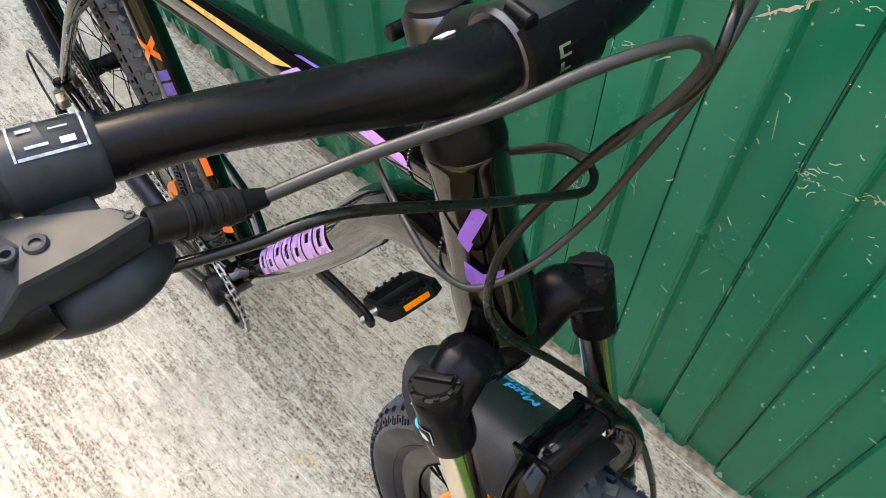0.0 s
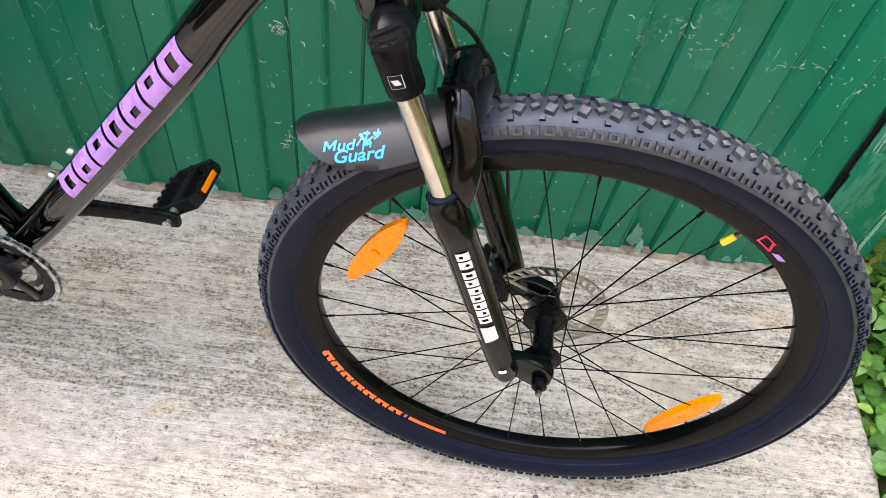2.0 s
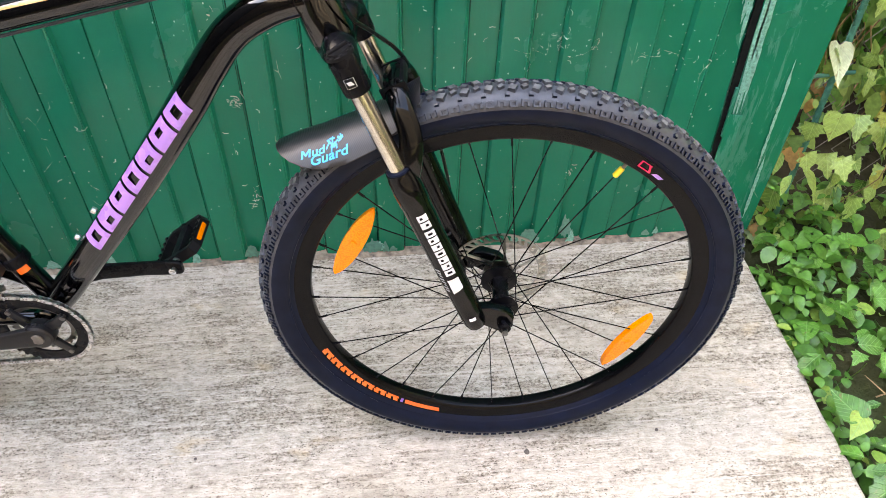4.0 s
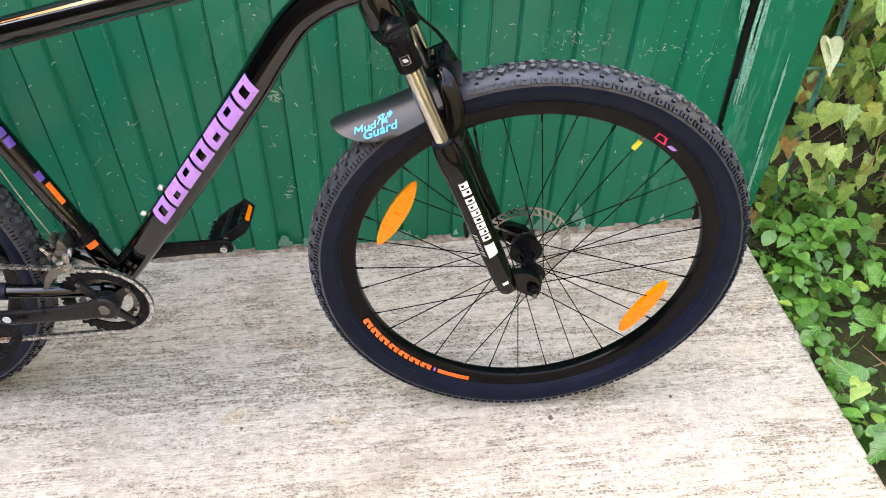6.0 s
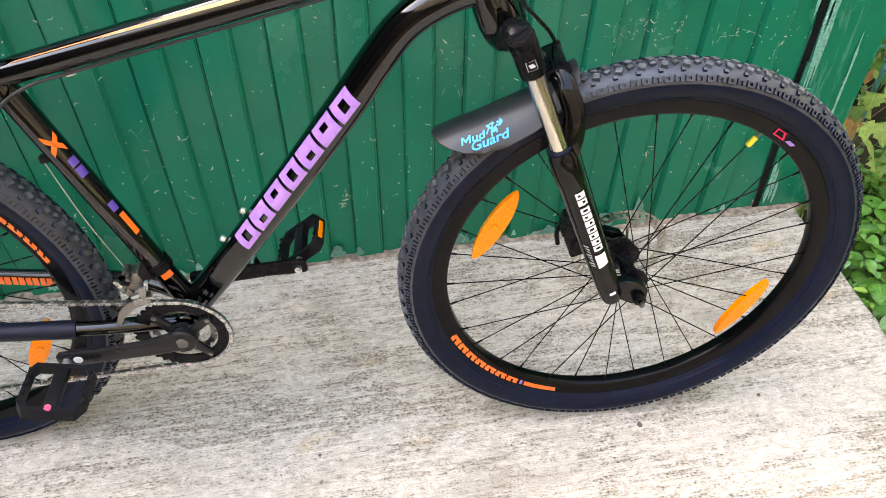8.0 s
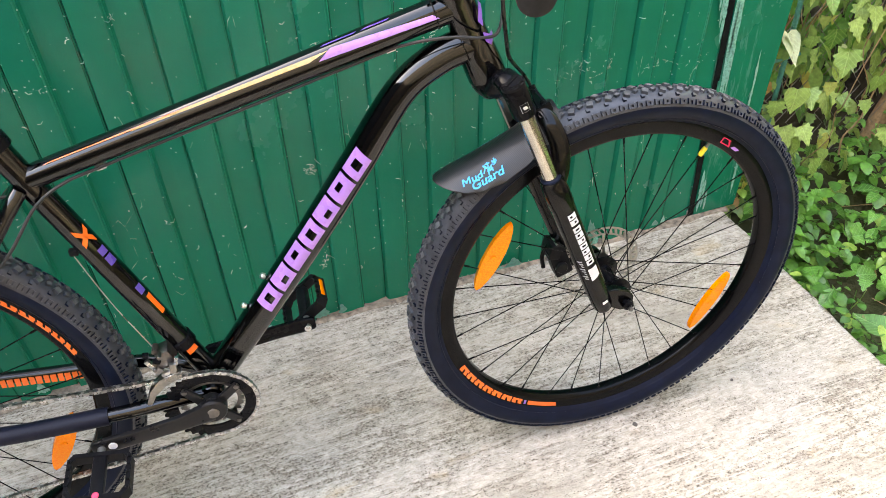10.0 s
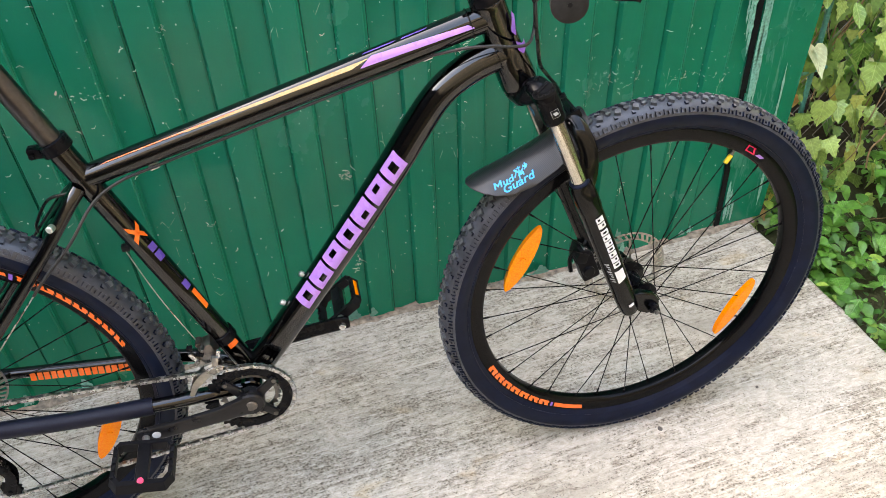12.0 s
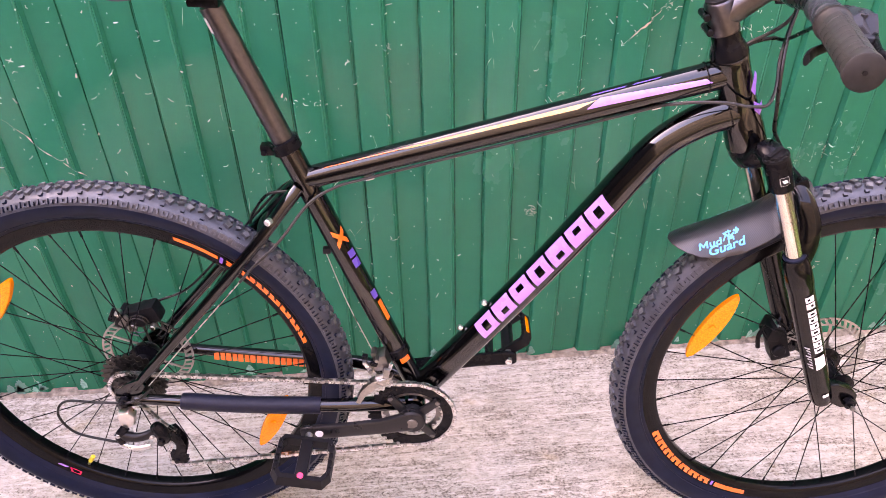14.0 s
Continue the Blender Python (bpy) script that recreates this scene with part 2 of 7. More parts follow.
BLUE = plain("blue_print", (0.01, 0.36, 0.75), 0.4, 0.0, 0.0, 0.06, 90).mat
PINK = plain("pink_plastic", (0.60, 0.015, 0.075), 0.4, 0.0, 0.0, 0.05, 90, spec=0.3).mat
YELLOW = plain("yellow_plastic", (0.75, 0.55, 0.03), 0.35, 0.0, 0.2, 0.05, 90).mat
CHIP = plain("bare_chip", (0.48, 0.39, 0.31), 0.7, 0.0, 0.0, 0.25, 300).mat
SLIVER = plain("pale_sliver", (0.34, 0.42, 0.33), 0.6, 0.0, 0.0, 0.5, 40).mat
UNDERCOAT = plain("pale_undercoat", (0.13, 0.34, 0.27), 0.55, 0.0, 0.0, 0.45, 160).mat
PALECHIP = plain("pale_primer", (0.07, 0.21, 0.16), 0.6, 0.0, 0.0, 0.25, 120).mat
REBAR = plain("green_rebar", (0.03, 0.15, 0.11), 0.5, 0.0, 0.0, 0.3, 60).mat
WIRE = plain("weathered_wire", (0.12, 0.11, 0.10), 0.6, 0.4, 0.0, 0.3, 200).mat
TWIG = plain("dry_twig", (0.22, 0.14, 0.07), 0.8, 0.0, 0.0, 0.3, 120).mat
LEAF_VINE = make_leaf("vine_leaf", (0.040, 0.125, 0.020), (0.22, 0.34, 0.085), (0.55, 0.40, 0.09))
LEAF_PALE = make_leaf("pale_vine_leaf", (0.22, 0.31, 0.14), (0.36, 0.44, 0.24), (0.44, 0.46, 0.25), True)
LEAF_NEAR = make_leaf("near_vine_leaf", (0.075, 0.20, 0.032), (0.30, 0.43, 0.11), (0.60, 0.44, 0.10), True)
HERB_NEAR = make_leaf("near_herb_leaf", (0.035, 0.13, 0.018), (0.10, 0.27, 0.04), (0.25, 0.38, 0.07), True)
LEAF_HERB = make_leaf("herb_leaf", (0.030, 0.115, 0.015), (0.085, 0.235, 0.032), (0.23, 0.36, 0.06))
LEAF_DRY = make_leaf("dry_leaf", (0.28, 0.15, 0.05), (0.40, 0.24, 0.09), (0.5, 0.36, 0.2))


def make_reflector():
    m = Mat("amber_reflector", (0.95, 0.27, 0.0), 0.2, 0.0, 0.15, 0.25)
    v = m.voronoi(420)
    m.bump(v, 0.5, 0.0008)
    m.link(m.ramp(v, (0.0, (0.92, 0.30, 0.004)), (0.9, (0.86, 0.17, 0.0))), "Base Color")
    return m.mat


AMBER = make_reflector()


# ---- mesh helpers ----
def V(*a):
    return Vector(a)


def finish(bm, mat, name, smooth=38):
    bmesh.ops.recalc_face_normals(bm, faces=bm.faces)
    me = bpy.data.meshes.new(name)
    bm.to_mesh(me)
    bm.free()
    me.materials.append(mat)
    if smooth:
        me.shade_smooth()
        me.set_sharp_from_angle(angle=radians(smooth))
    return me


def part(name, bm, material, parent, label="", m=None, smooth=38):
    ob = new(name, finish(bm, material, name, smooth))
    ob.parent = parent
    if m is not None:
        ob.matrix_basis = m
    return tagged(ob, label)


def spline(pts, n):
    """Catmull-Rom through points of any dimension."""
    p = [np.array(q, float) for q in pts]
    p = [2 * p[0] - p[1]] + p + [2 * p[-1] - p[-2]]
    out = []
    for i in range(1, len(p) - 2):
        for k in range(n):
            t = k / n
            a, b, c, d = p[i - 1], p[i], p[i + 1], p[i + 2]
            out.append(0.5 * (2 * b + (c - a) * t + (2 * a - 5 * b + 4 * c - d) * t * t + (3 * b - a - 3 * c + d) * t ** 3))
    out.append(p[-2])
    return out


def tube(bm, pts, radius, seg=14, n=6, wide=1.0, cap=True):
    """A tube along points; radius is one number or one a point; wide stretches it sideways (bike's y)."""
    if not hasattr(radius, "__len__"):
        radius = [radius] * len(pts)
    path = spline([(*p, r) for p, r in zip(pts, radius)], n) if n > 1 else [np.array((*p, r)) for p, r in zip(pts, radius)]
    centers = [Vector(q[:3]) for q in path]
    rings, side = [], None
    for i, c in enumerate(centers):
        t = (centers[min(i + 1, len(centers) - 1)] - centers[max(i - 1, 0)]).normalized()
        if side is None:
            side = V(0, 1, 0) if abs(t.y) < 0.9 else V(1, 0, 0)
        side = (side - t * side.dot(t)).normalized()
        up = t.cross(side)
        r = path[i][3]
        rings.append([bm.verts.new(c + side * (math.cos(a) * r * wide) + up * (math.sin(a) * r)) for a in (2 * math.pi * k / seg for k in range(seg))])
    for a, b in zip(rings, rings[1:]):
        for k in range(seg):
            bm.faces.new((a[k], a[(k + 1) % seg], b[(k + 1) % seg], b[k]))
    if cap:
        bm.faces.new(rings[0])
        bm.faces.new(rings[-1])
    return bm


def lathe(bm, profile, seg=64, closed=True, m=Matrix(), a0=0.0, a1=2 * math.pi):
    """Turns (radius, y) round the y axis."""
    full = abs(a1 - a0 - 2 * math.pi) < 1e-6
    count = seg if full else seg + 1
    rings = []
    for i in range(count):
        a = a0 + (a1 - a0) * i / seg
        rings.append([bm.verts.new(m @ V(r * math.cos(a), y, r * math.sin(a))) for r, y in profile])
    k = len(profile)
    for i in range(seg):
        a, b = rings[i], rings[(i + 1) % count]
        for j in range(k if closed else k - 1):
            bm.faces.new((a[j], a[(j + 1) % k], b[(j + 1) % k], b[j]))
    if closed and not full:
        bm.faces.new(rings[0])
        bm.faces.new(rings[-1])
    return bm


def rod(bm, a, b, r, seg=12, r2=None, bevel=0.0):
    """A straight cylinder, with bevelled rims where asked."""
    a, b = Vector(a), Vector(b)
    t = (b - a).normalized()
    r2 = r if r2 is None else r2
    if bevel:
        pts = [a, a + t * bevel, b - t * bevel, b]
        rr = [r - bevel, r, r2, r2 - bevel]
    else:
        pts, rr = [a, b], [r, r2]
    return tube(bm, pts, rr, seg, 1)


def block(bm, size, m=Matrix(), bevel=0.0, taper=1.0):
    """A bevelled box, its top narrowed by taper."""
    made = bmesh.ops.create_cube(bm, size=1.0)["verts"]
    for v in made:
        s = taper if v.co.z > 0 else 1.0
        v.co = V(v.co.x * size[0] * s, v.co.y * size[1] * s, v.co.z * size[2])
    if bevel:
        edges = list({e for v in made for e in v.link_edges})
        made = bmesh.ops.bevel(bm, geom=edges, offset=bevel, segments=2, profile=0.6, affect="EDGES")["verts"]
        made = list(set(made))
    bmesh.ops.transform(bm, matrix=m, verts=made)
    return bm


def plate(bm, outline, thick, m=Matrix(), bevel=0.0):
    """An outline in x, z, given depth along y about its middle."""
    front = [bm.verts.new(V(x, -thick / 2, z)) for x, z in outline]
    back = [bm.verts.new(V(x, thick / 2, z)) for x, z in outline]
    n = len(outline)
    faces = [bm.faces.new(front), bm.faces.new(back[::-1])]
    for i in range(n):
        bm.faces.new((front[i], front[(i + 1) % n], back[(i + 1) % n], back[i]))
    verts = front + back
    if bevel:
        edges = [e for f in faces for e in f.edges]
        made = bmesh.ops.bevel(bm, geom=edges, offset=bevel, segments=2, profile=0.6, affect="EDGES")
        verts = list({v for v in made["verts"]} | {v for v in verts if v.is_valid})
    bmesh.ops.transform(bm, matrix=m, verts=verts)
    return bm


def aim(a, b, roll_ref=V(0, 1, 0)):
    """A frame at a whose z points to b and whose y is nearest to roll_ref."""
    a, b = Vector(a), Vector(b)
    z = (b - a).normalized()
    y = (roll_ref - z * roll_ref.dot(z)).normalized()
    x = y.cross(z)
    return Matrix.Translation(a) @ Matrix((x, y, z)).transposed().to_4x4()


def on_tube(bm, a, b, radius, cells, lift=0.0005, turn=1.0):
    """Thin film pieces on a tube from a to b. Each cell: four corners (s, angle); s in metres along, angle in degrees from the drive side, up positive."""
    a, b = Vector(a), Vector(b)
    t = (b - a).normalized()
    n = V(0, -1, 0)
    n = (n - t * n.dot(t)).normalized()
    u = n.cross(t)
    if u.z < 0:
        u = -u
    if not callable(radius):
        fixed = radius
        radius = lambda s: fixed
    for c in cells:
        grid = []
        for i in range(7):
            row = []
            for j in range(2):
                f, g = i / 6, j
                s = (1 - f) * ((1 - g) * c[0][0] + g * c[1][0]) + f * ((1 - g) * c[3][0] + g * c[2][0])
                w = radians((1 - f) * ((1 - g) * c[0][1] + g * c[1][1]) + f * ((1 - g) * c[3][1] + g * c[2][1]))
                row.append(bm.verts.new(a + t * s + (n * math.cos(w) + u * math.sin(w)) * (radius(s) + lift)))
            grid.append(row)
        for p, q in zip(grid, grid[1:]):
            bm.faces.new((p[0], p[1], q[1], q[0]))
    return bm


def slotted(s0, width, low, high, slant, kind):
    """Cells of one printed block on a tube: a slab with a slot in it, of one of three plain kinds."""
    c, h = ((0.50, 0.24), (0.36, 0.14), (0.64, 0.14))[kind % 3]
    bars = ((0, 1, 0, c - h), (0, 1, c + h, 1), (0, 0.32, c - h, c + h), (0.68, 1, c - h, c + h))
    at = lambda f, g: (s0 + f * width + slant * g, low + (high - low) * g)
    return [(at(a, c), at(b, c), at(b, d), at(a, d)) for a, b, c, d in bars]


def thing(name, label, category, m=Matrix(), group="", kind=""):
    ob = new(name)
    ob.empty_display_size = 0.1
    ob.matrix_basis = m
    return tagged(ob, label, category, group, kind)


# ---- ground, slab, fence ----
SLAB_EDGE = 1.432          # its free edge, along y
WALL_Y = 0.427             # the sheet's proud faces
FENCE_TOP = 2.05


def sheet_of_ground():
    bm = bmesh.new()
    xs = [-400, -60, -12, -4, -2, -1, 0, 0.8, 1.30, 1.36, 1.40, 1.43, 1.5, 1.6, 1.8, 2.1, 2.6, 3.2, 4, 6, 12, 60, 400]
    ys = [-400, -60, -12, -7, -4, -2.5, -1.5, -0.9, -0.5, -0.2, 0.1, 0.35, 0.6, 0.9, 1.3, 2, 3, 6, 12, 60, 400]
    rows = []
    for x in xs:
        row = []
        for y in ys:
            z = -0.16
            if x > 1.44 and abs(y) < 6 and x < 6:
                z = -0.13 + 0.05 * noise.noise(V(x * 2.3, y * 2.3, 0)) + 0.10 * max(0, min(1, (x - 1.5) / 0.8)) + 0.12 * max(0, min(1, (y - 0.1) / 0.6))
            row.append(bm.verts.new(V(x, y, z)))
        rows.append(row)
    for a, b in zip(rows, rows[1:]):
        for i in range(len(ys) - 1):
            bm.faces.new((a[i], b[i], b[i + 1], a[i + 1]))
    ob = new("ground", finish(bm, SOIL, "ground", 60))
    tagged(ob, "brown soil ground with patches of thin grass", "ground", kind="structure")


def concrete_slab():
    bm = bmesh.new()
    x0, x1, y0, y1 = -5.0, SLAB_EDGE, -1.4, 0.62
    ny = 90
    top = []
    ys = [y0 + (y1 - y0) * i / ny for i in range(ny + 1)]
    for y in ys:
        w = 0.004 * noise.noise(V(0, y * 9, 3)) + 0.003 * noise.noise(V(5, y * 40, 3))
        edge = x1 + w
        top.append([bm.verts.new(V(x, y, z)) for x, z in ((x0, 0.0), (edge - 0.5, 0.0), (edge - 0.012, 0.0), (edge - 0.004, -0.003 + 0.6 * w), (edge, -0.012), (edge + 0.006, -0.2), (x0, -0.2))])
    for a, b in zip(top, top[1:]):
        for i in range(len(a)):
            j = (i + 1) % len(a)
            bm.faces.new((a[i], a[j], b[j], b[i]))
    bm.faces.new(top[0])
    bm.faces.new(top[-1])
    ob = new("pavement", finish(bm, CONCRETE, "pavement", 50))
    tagged(ob, "pale grey broom-finished concrete slab with worn streaks", "pavement", kind="structure")


PITCH, FIRST = 0.1172, 0.2385     # the sheet's ribs: dark flank at FIRST + k * PITCH


def sheet_profile(x0, x1):
    """(x, y) along the sheet: recessed land, steep flank, proud land with a small lip, flank."""
    pts = []
    k = math.floor((x0 - FIRST) / PITCH) - 1
    while FIRST + k * PITCH < x1 + PITCH:
        d = FIRST + k * PITCH
        pts += [(d - 0.0050, 0.0100), (d - 0.0045, 0.0132), (d - 0.0024, 0.0132), (d - 0.0020, 0.0100), (d + 0.0022, 0.0), (d + 0.0500, 0.0), (d + 0.0515, -0.0013), (d + 0.0535, -0.0002), (d + 0.0550, 0.0012), (d + 0.0568, 0.0), (d + 0.0610, 0.0100)]
        k += 1
    inner = [p for p in pts if x0 < p[0] < x1]

    def at(x):
        for a, b in zip(pts, pts[1:]):
            if a[0] <= x <= b[0]:
                return (x, a[1] + (b[1] - a[1]) * (x - a[0]) / (b[0] - a[0]))
        return (x, 0.0)
    return [at(x0)] + inner + [at(x1)]


def fence():
    root = thing("metal_fence", "green-painted ribbed steel sheet fence, scratched and chipped", "fence", kind="structure")
    # sheets side by side, the last one cut along the leaning joint
    edges = [-3.2, -2.03, -0.87, 0.30, 1.262]
    for x0, x1 in zip(edges, edges[1:]):
        bm = bmesh.new()
        prof = sheet_profile(x0, x1)
        last = x1 == edges[-1]
        zs = [-0.01, 0.03, 0.3, 0.7, 1.1, 1.5, FENCE_TOP]
        grid = []
        for z in zs:
            row = []
            for x, y in prof:
                xx = x
                if last and x > x1 - 0.004:
                    xx = 1.318 - 0.062 * z
                wob = 0.0025 * noise.noise(V(x * 2.1, z * 1.4, 1.0)) + (0.003 * noise.noise(V(x * 7, 0, 2)) if z < 0.02 else 0)
                row.append(bm.verts.new(V(xx, WALL_Y + y + wob, z)))
            grid.append(row)
        for a, b in zip(grid, grid[1:]):
            for i in range(len(prof) - 1):
                bm.faces.new((a[i], a[i + 1], b[i + 1], b[i]))
        back = bmesh.ops.duplicate(bm, geom=bm.faces[:] + bm.verts[:] + bm.edges[:])
        for v in back["geom"]:
            if isinstance(v, bmesh.types.BMVert):
                v.co.y += 0.0012
        part("sheet", bm, GREEN, root, m=Matrix.Translation((0, 0.0015 * (edges.index(x0) % 2), 0)), smooth=12)
    # rails that carry the sheets, on the far side
    for z in (0.35, 1.6):
        bm = bmesh.new()
        block(bm, (4.4, 0.04, 0.04), pose(-1.0, WALL_Y + 0.035, z), 0.003)
        part("rail", bm, GREEN, root, smooth=30)
    # flat jamb beyond the joint
    bm = bmesh.new()
    outline = [(1.334 - 0.062 * 0.0, 0.006), (1.464, 0.006), (1.437, FENCE_TOP), (1.334 - 0.062 * FENCE_TOP, FENCE_TOP)]
    plate(bm, outline, 0.045, Matrix.Translation((0, WALL_Y + 0.0225 + 0.002, 0)), 0.003)
    part("jamb", bm, GREEN_WORN, root, "flat green steel jamb with pale rubbed streaks", smooth=30)
    # black strip set in the joint to stand for the gap's shade
    bm = bmesh.new()
    plate(bm, [(1.3195, 0.004), (1.3335, 0.004), (1.3335 - 0.062 * FENCE_TOP, FENCE_TOP), (1.3195 - 0.062 * FENCE_TOP, FENCE_TOP)], 0.004, Matrix.Translation((0, WALL_Y + 0.006, 0)))
    part("joint_strip", bm, plain("gap_shade_black", (0.006, 0.008, 0.008), 0.8, 0, 0, 0.3, 60, spec=0.1).mat, root, "black strip standing in for shade in the jamb gap", smooth=30)
    # pale weathered strip along the jamb, and the latch tab over the joint
    bm = bmesh.new()
    plate(bm, [(1.330, 0.20), (1.345, 0.20), (1.336, 0.352), (1.309, 0.356), (1.312, 0.21)], 0.004, Matrix.Translation((0, WALL_Y - 0.003, 0)), 0.001)
    part("latch_tab", bm, GREEN_WORN, root, "worn pale green latch tab", smooth=30)
    bm = bmesh.new()
    plate(bm, [(1.306, 0.30), (1.312, 0.30), (1.306, 0.42), (1.300, 0.42)], 0.006, Matrix.Translation((0, WALL_Y - 0.003, 0)), 0.001)
    part("joint_lip", bm, GREEN_WORN, root, smooth=30)
    return root


def plain_walls():
    """Plain walls, never in view, added round the yard to block light and shape reflections."""
    plaster = plain("plaster", (0.09, 0.075, 0.055), 0.9, 0, 0, 0.3, 6).mat
    # tone bands on the added wall put streaks into glossy reflections
    boards = Mat("reflection_bands", (0.03, 0.026, 0.02), 0.85, spec=0.2)
    tone = boards.noise(1.0, 4, (0.12, 1, 5.0), 0.7)
    boards.link(boards.ramp(tone, (0.36, (0.006, 0.006, 0.005)), (0.50, (0.018, 0.016, 0.013)), (0.62, (0.075, 0.062, 0.044))), "Base Color")
    boards = boards.mat
    dark = plain("dark_light_block", (0.024, 0.022, 0.018), 0.85, 0, 0, 0.5, 3, spec=0.2).mat
    for name, label, size, at, coat in (
            ("wall_house", "added unseen wall behind the fence that blocks the sun", (8.8, 0.2, 4.0), (-3.6, 1.40, 1.9), plaster),
            # dark backing added for the hedge gaps; its height limits sun on leaves
            ("wall_garden", "added dark wall that shades the vines and backs their gaps", (3.0, 0.16, 1.75), (2.31, 1.40, 0.75), dark),
            ("wall_yard", "added unseen wall, banded dark and pale for reflections", (15.0, 0.3, 4.6), (0.0, -4.0, 2.2), boards),
            ("wall_west", "added unseen dark side wall that cuts sky light", (0.2, 5.2, 4.2), (-4.6, -1.3, 2.0), dark),
            ("wall_east", "added unseen dark side wall that cuts sky light", (0.2, 5.0, 4.4), (3.4, -1.5, 2.1), dark)):
        bm = bmesh.new()
        block(bm, size, Matrix.Translation(at), 0.01)
        tagged(new(name, finish(bm, coat, name)), label, name.split("_")[0], kind="structure")


plain_walls()
FENCE = fence()
sheet_of_ground()
concrete_slab()


# ---- the bicycle, in its own frame: x ahead, y to its left, z up, rear contact at the origin ----
BIKE_AT = pose(-0.400, 0.0958, 0.0, 0, 0, -6.21) @ pose(0, 0, 0, -3.3, 0, 0)
BIKE = thing("bicycle", "gloss black mountain bicycle leaning on the green fence", "bicycle", BIKE_AT)
REAR, FRONT = V(0, 0, 0.3685), V(1.174, 0, 0.3685)
BB = V(0.470, 0, 0.315)
HEAD_TOP, HEAD_LOW = V(0.8965, 0, 0.9215), V(0.944, 0, 0.797)
AXIS = (HEAD_TOP - HEAD_LOW).normalized()
STEER = Matrix.Translation(HEAD_LOW) @ Matrix.Rotation(radians(1.9), 4, AXIS) @ Matrix.Translation(-HEAD_LOW)


CASING = ((0, 0.3648), (0.0075, 0.3642), (0.0158, 0.3616), (0.0230, 0.3566), (0.0270, 0.3495), (0.0278, 0.3420))


def tyre_mesh():
    """Casing with a smooth sidewall, and three kinds of tread blocks on its crown."""
    bm = bmesh.new()
    half = [(0.3135, 0.0115), (0.3165, 0.0150), (0.323, 0.0205), (0.332, 0.0255), (0.341, 0.0278), (0.3470, 0.0274), (0.3505, 0.0266), (0.3566, 0.0230), (0.3616, 0.0158), (0.3642, 0.0075)]
    prof = [(r, -y) for r, y in half] + [(0.3648, 0.0)] + half[::-1]
    lathe(bm, prof + [(0.318, 0.009), (0.318, -0.009)], 156)
    # the crown's casing takes the paler rubber that holds the sky sheen
    for f in bm.faces:
        if f.calc_center_median().xz.length > 0.3465:
            f.material_index = 1
    # a moulded line above the bead on each side
    for sgn in (-1, 1):
        lathe(bm, [(0.3215, sgn * 0.0188), (0.3222, sgn * 0.0206), (0.3232, sgn * 0.0214), (0.3242, sgn * 0.0206)], 156)
    ys, rs = [p[0] for p in CASING], [p[1] for p in CASING]

    def box(m, x0, x1, across, along, mat, shrink=0.88):
        vs = []
        for h, k in ((x0, 1.06), (x1, shrink)):
            for dz, dy in ((-1, -1), (1, -1), (1, 1), (-1, 1)):
                vs.append(bm.verts.new(m @ V(h, dy * across / 2 * k, dz * along / 2 * k)))
        b, t = vs[:4], vs[4:]
        bm.faces.new(t).material_index = mat
        # flanks get a darker rubber than the top, for shade round each block
        for i in range(4):
            bm.faces.new((b[i], b[(i + 1) % 4], t[(i + 1) % 4], t[i])).material_index = 1 if mat == 2 else 0

    def seat(a, y, twist=0.0):
        r = float(np.interp(abs(y), ys, rs))
        tilt = math.copysign(float(np.interp(abs(y), ys, [0, 0.15, 0.42, 0.80, 1.2, 1.5])), y)
        return Matrix.Rotation(-a, 4, "Y") @ Matrix.Translation((r, y, 0)) @ Matrix.Rotation(tilt, 4, "Z") @ Matrix.Rotation(twist, 4, "X")

    n = 78
    step = 2 * math.pi / n
    for i in range(n):
        a = step * i
        for sgn in (-1, 1):
            sh = 0.0 if sgn < 0 else step / 2
            # shoulder row: a hollow square, then an open bracket
            m = seat(a + sh, sgn * 0.0244)
            for dz, dy, wz, wy in ((-0.0036, 0, 0.0026, 0.0086), (0.0036, 0, 0.0026, 0.0086), (0, -0.0031, 0.0050, 0.0024), (0, 0.0031, 0.0050, 0.0024)):
                box(m @ Matrix.Translation((0, dy, dz)), -0.002, 0.0031, wy, wz, 1, 0.94)
            m = seat(a + sh + step / 2, sgn * 0.0242)
            for dz, dy, wz, wy in ((-0.0036, -sgn * 0.0006, 0.0028, 0.0070), (0.0036, -sgn * 0.0006, 0.0028, 0.0070), (0, sgn * 0.0028, 0.0100, 0.0030)):
                box(m @ Matrix.Translation((0, -dy, dz)), -0.002, 0.0031, wy, wz, 1, 0.94)
            # lone stud
            box(seat(a + sh + 0.25 * step, sgn * 0.0158), -0.002, 0.0030, 0.0052, 0.0058, 1)
            # centre blocks, raked in pairs
            m = seat(a + sh, sgn * 0.0072, sgn * 0.42)
            box(m, -0.002, 0.0040, 0.0108, 0.0098, 2)
            m = seat(a + sh + 0.5 * step, sgn * 0.0044, -sgn * 0.5)
            box(m, -0.002, 0.0038, 0.0062, 0.0082, 2)
    me = finish(bm, RUBBER, "tyre", 30)
    me.materials.append(TREAD)
    me.materials.append(DUSTY_SHEEN)
    return me


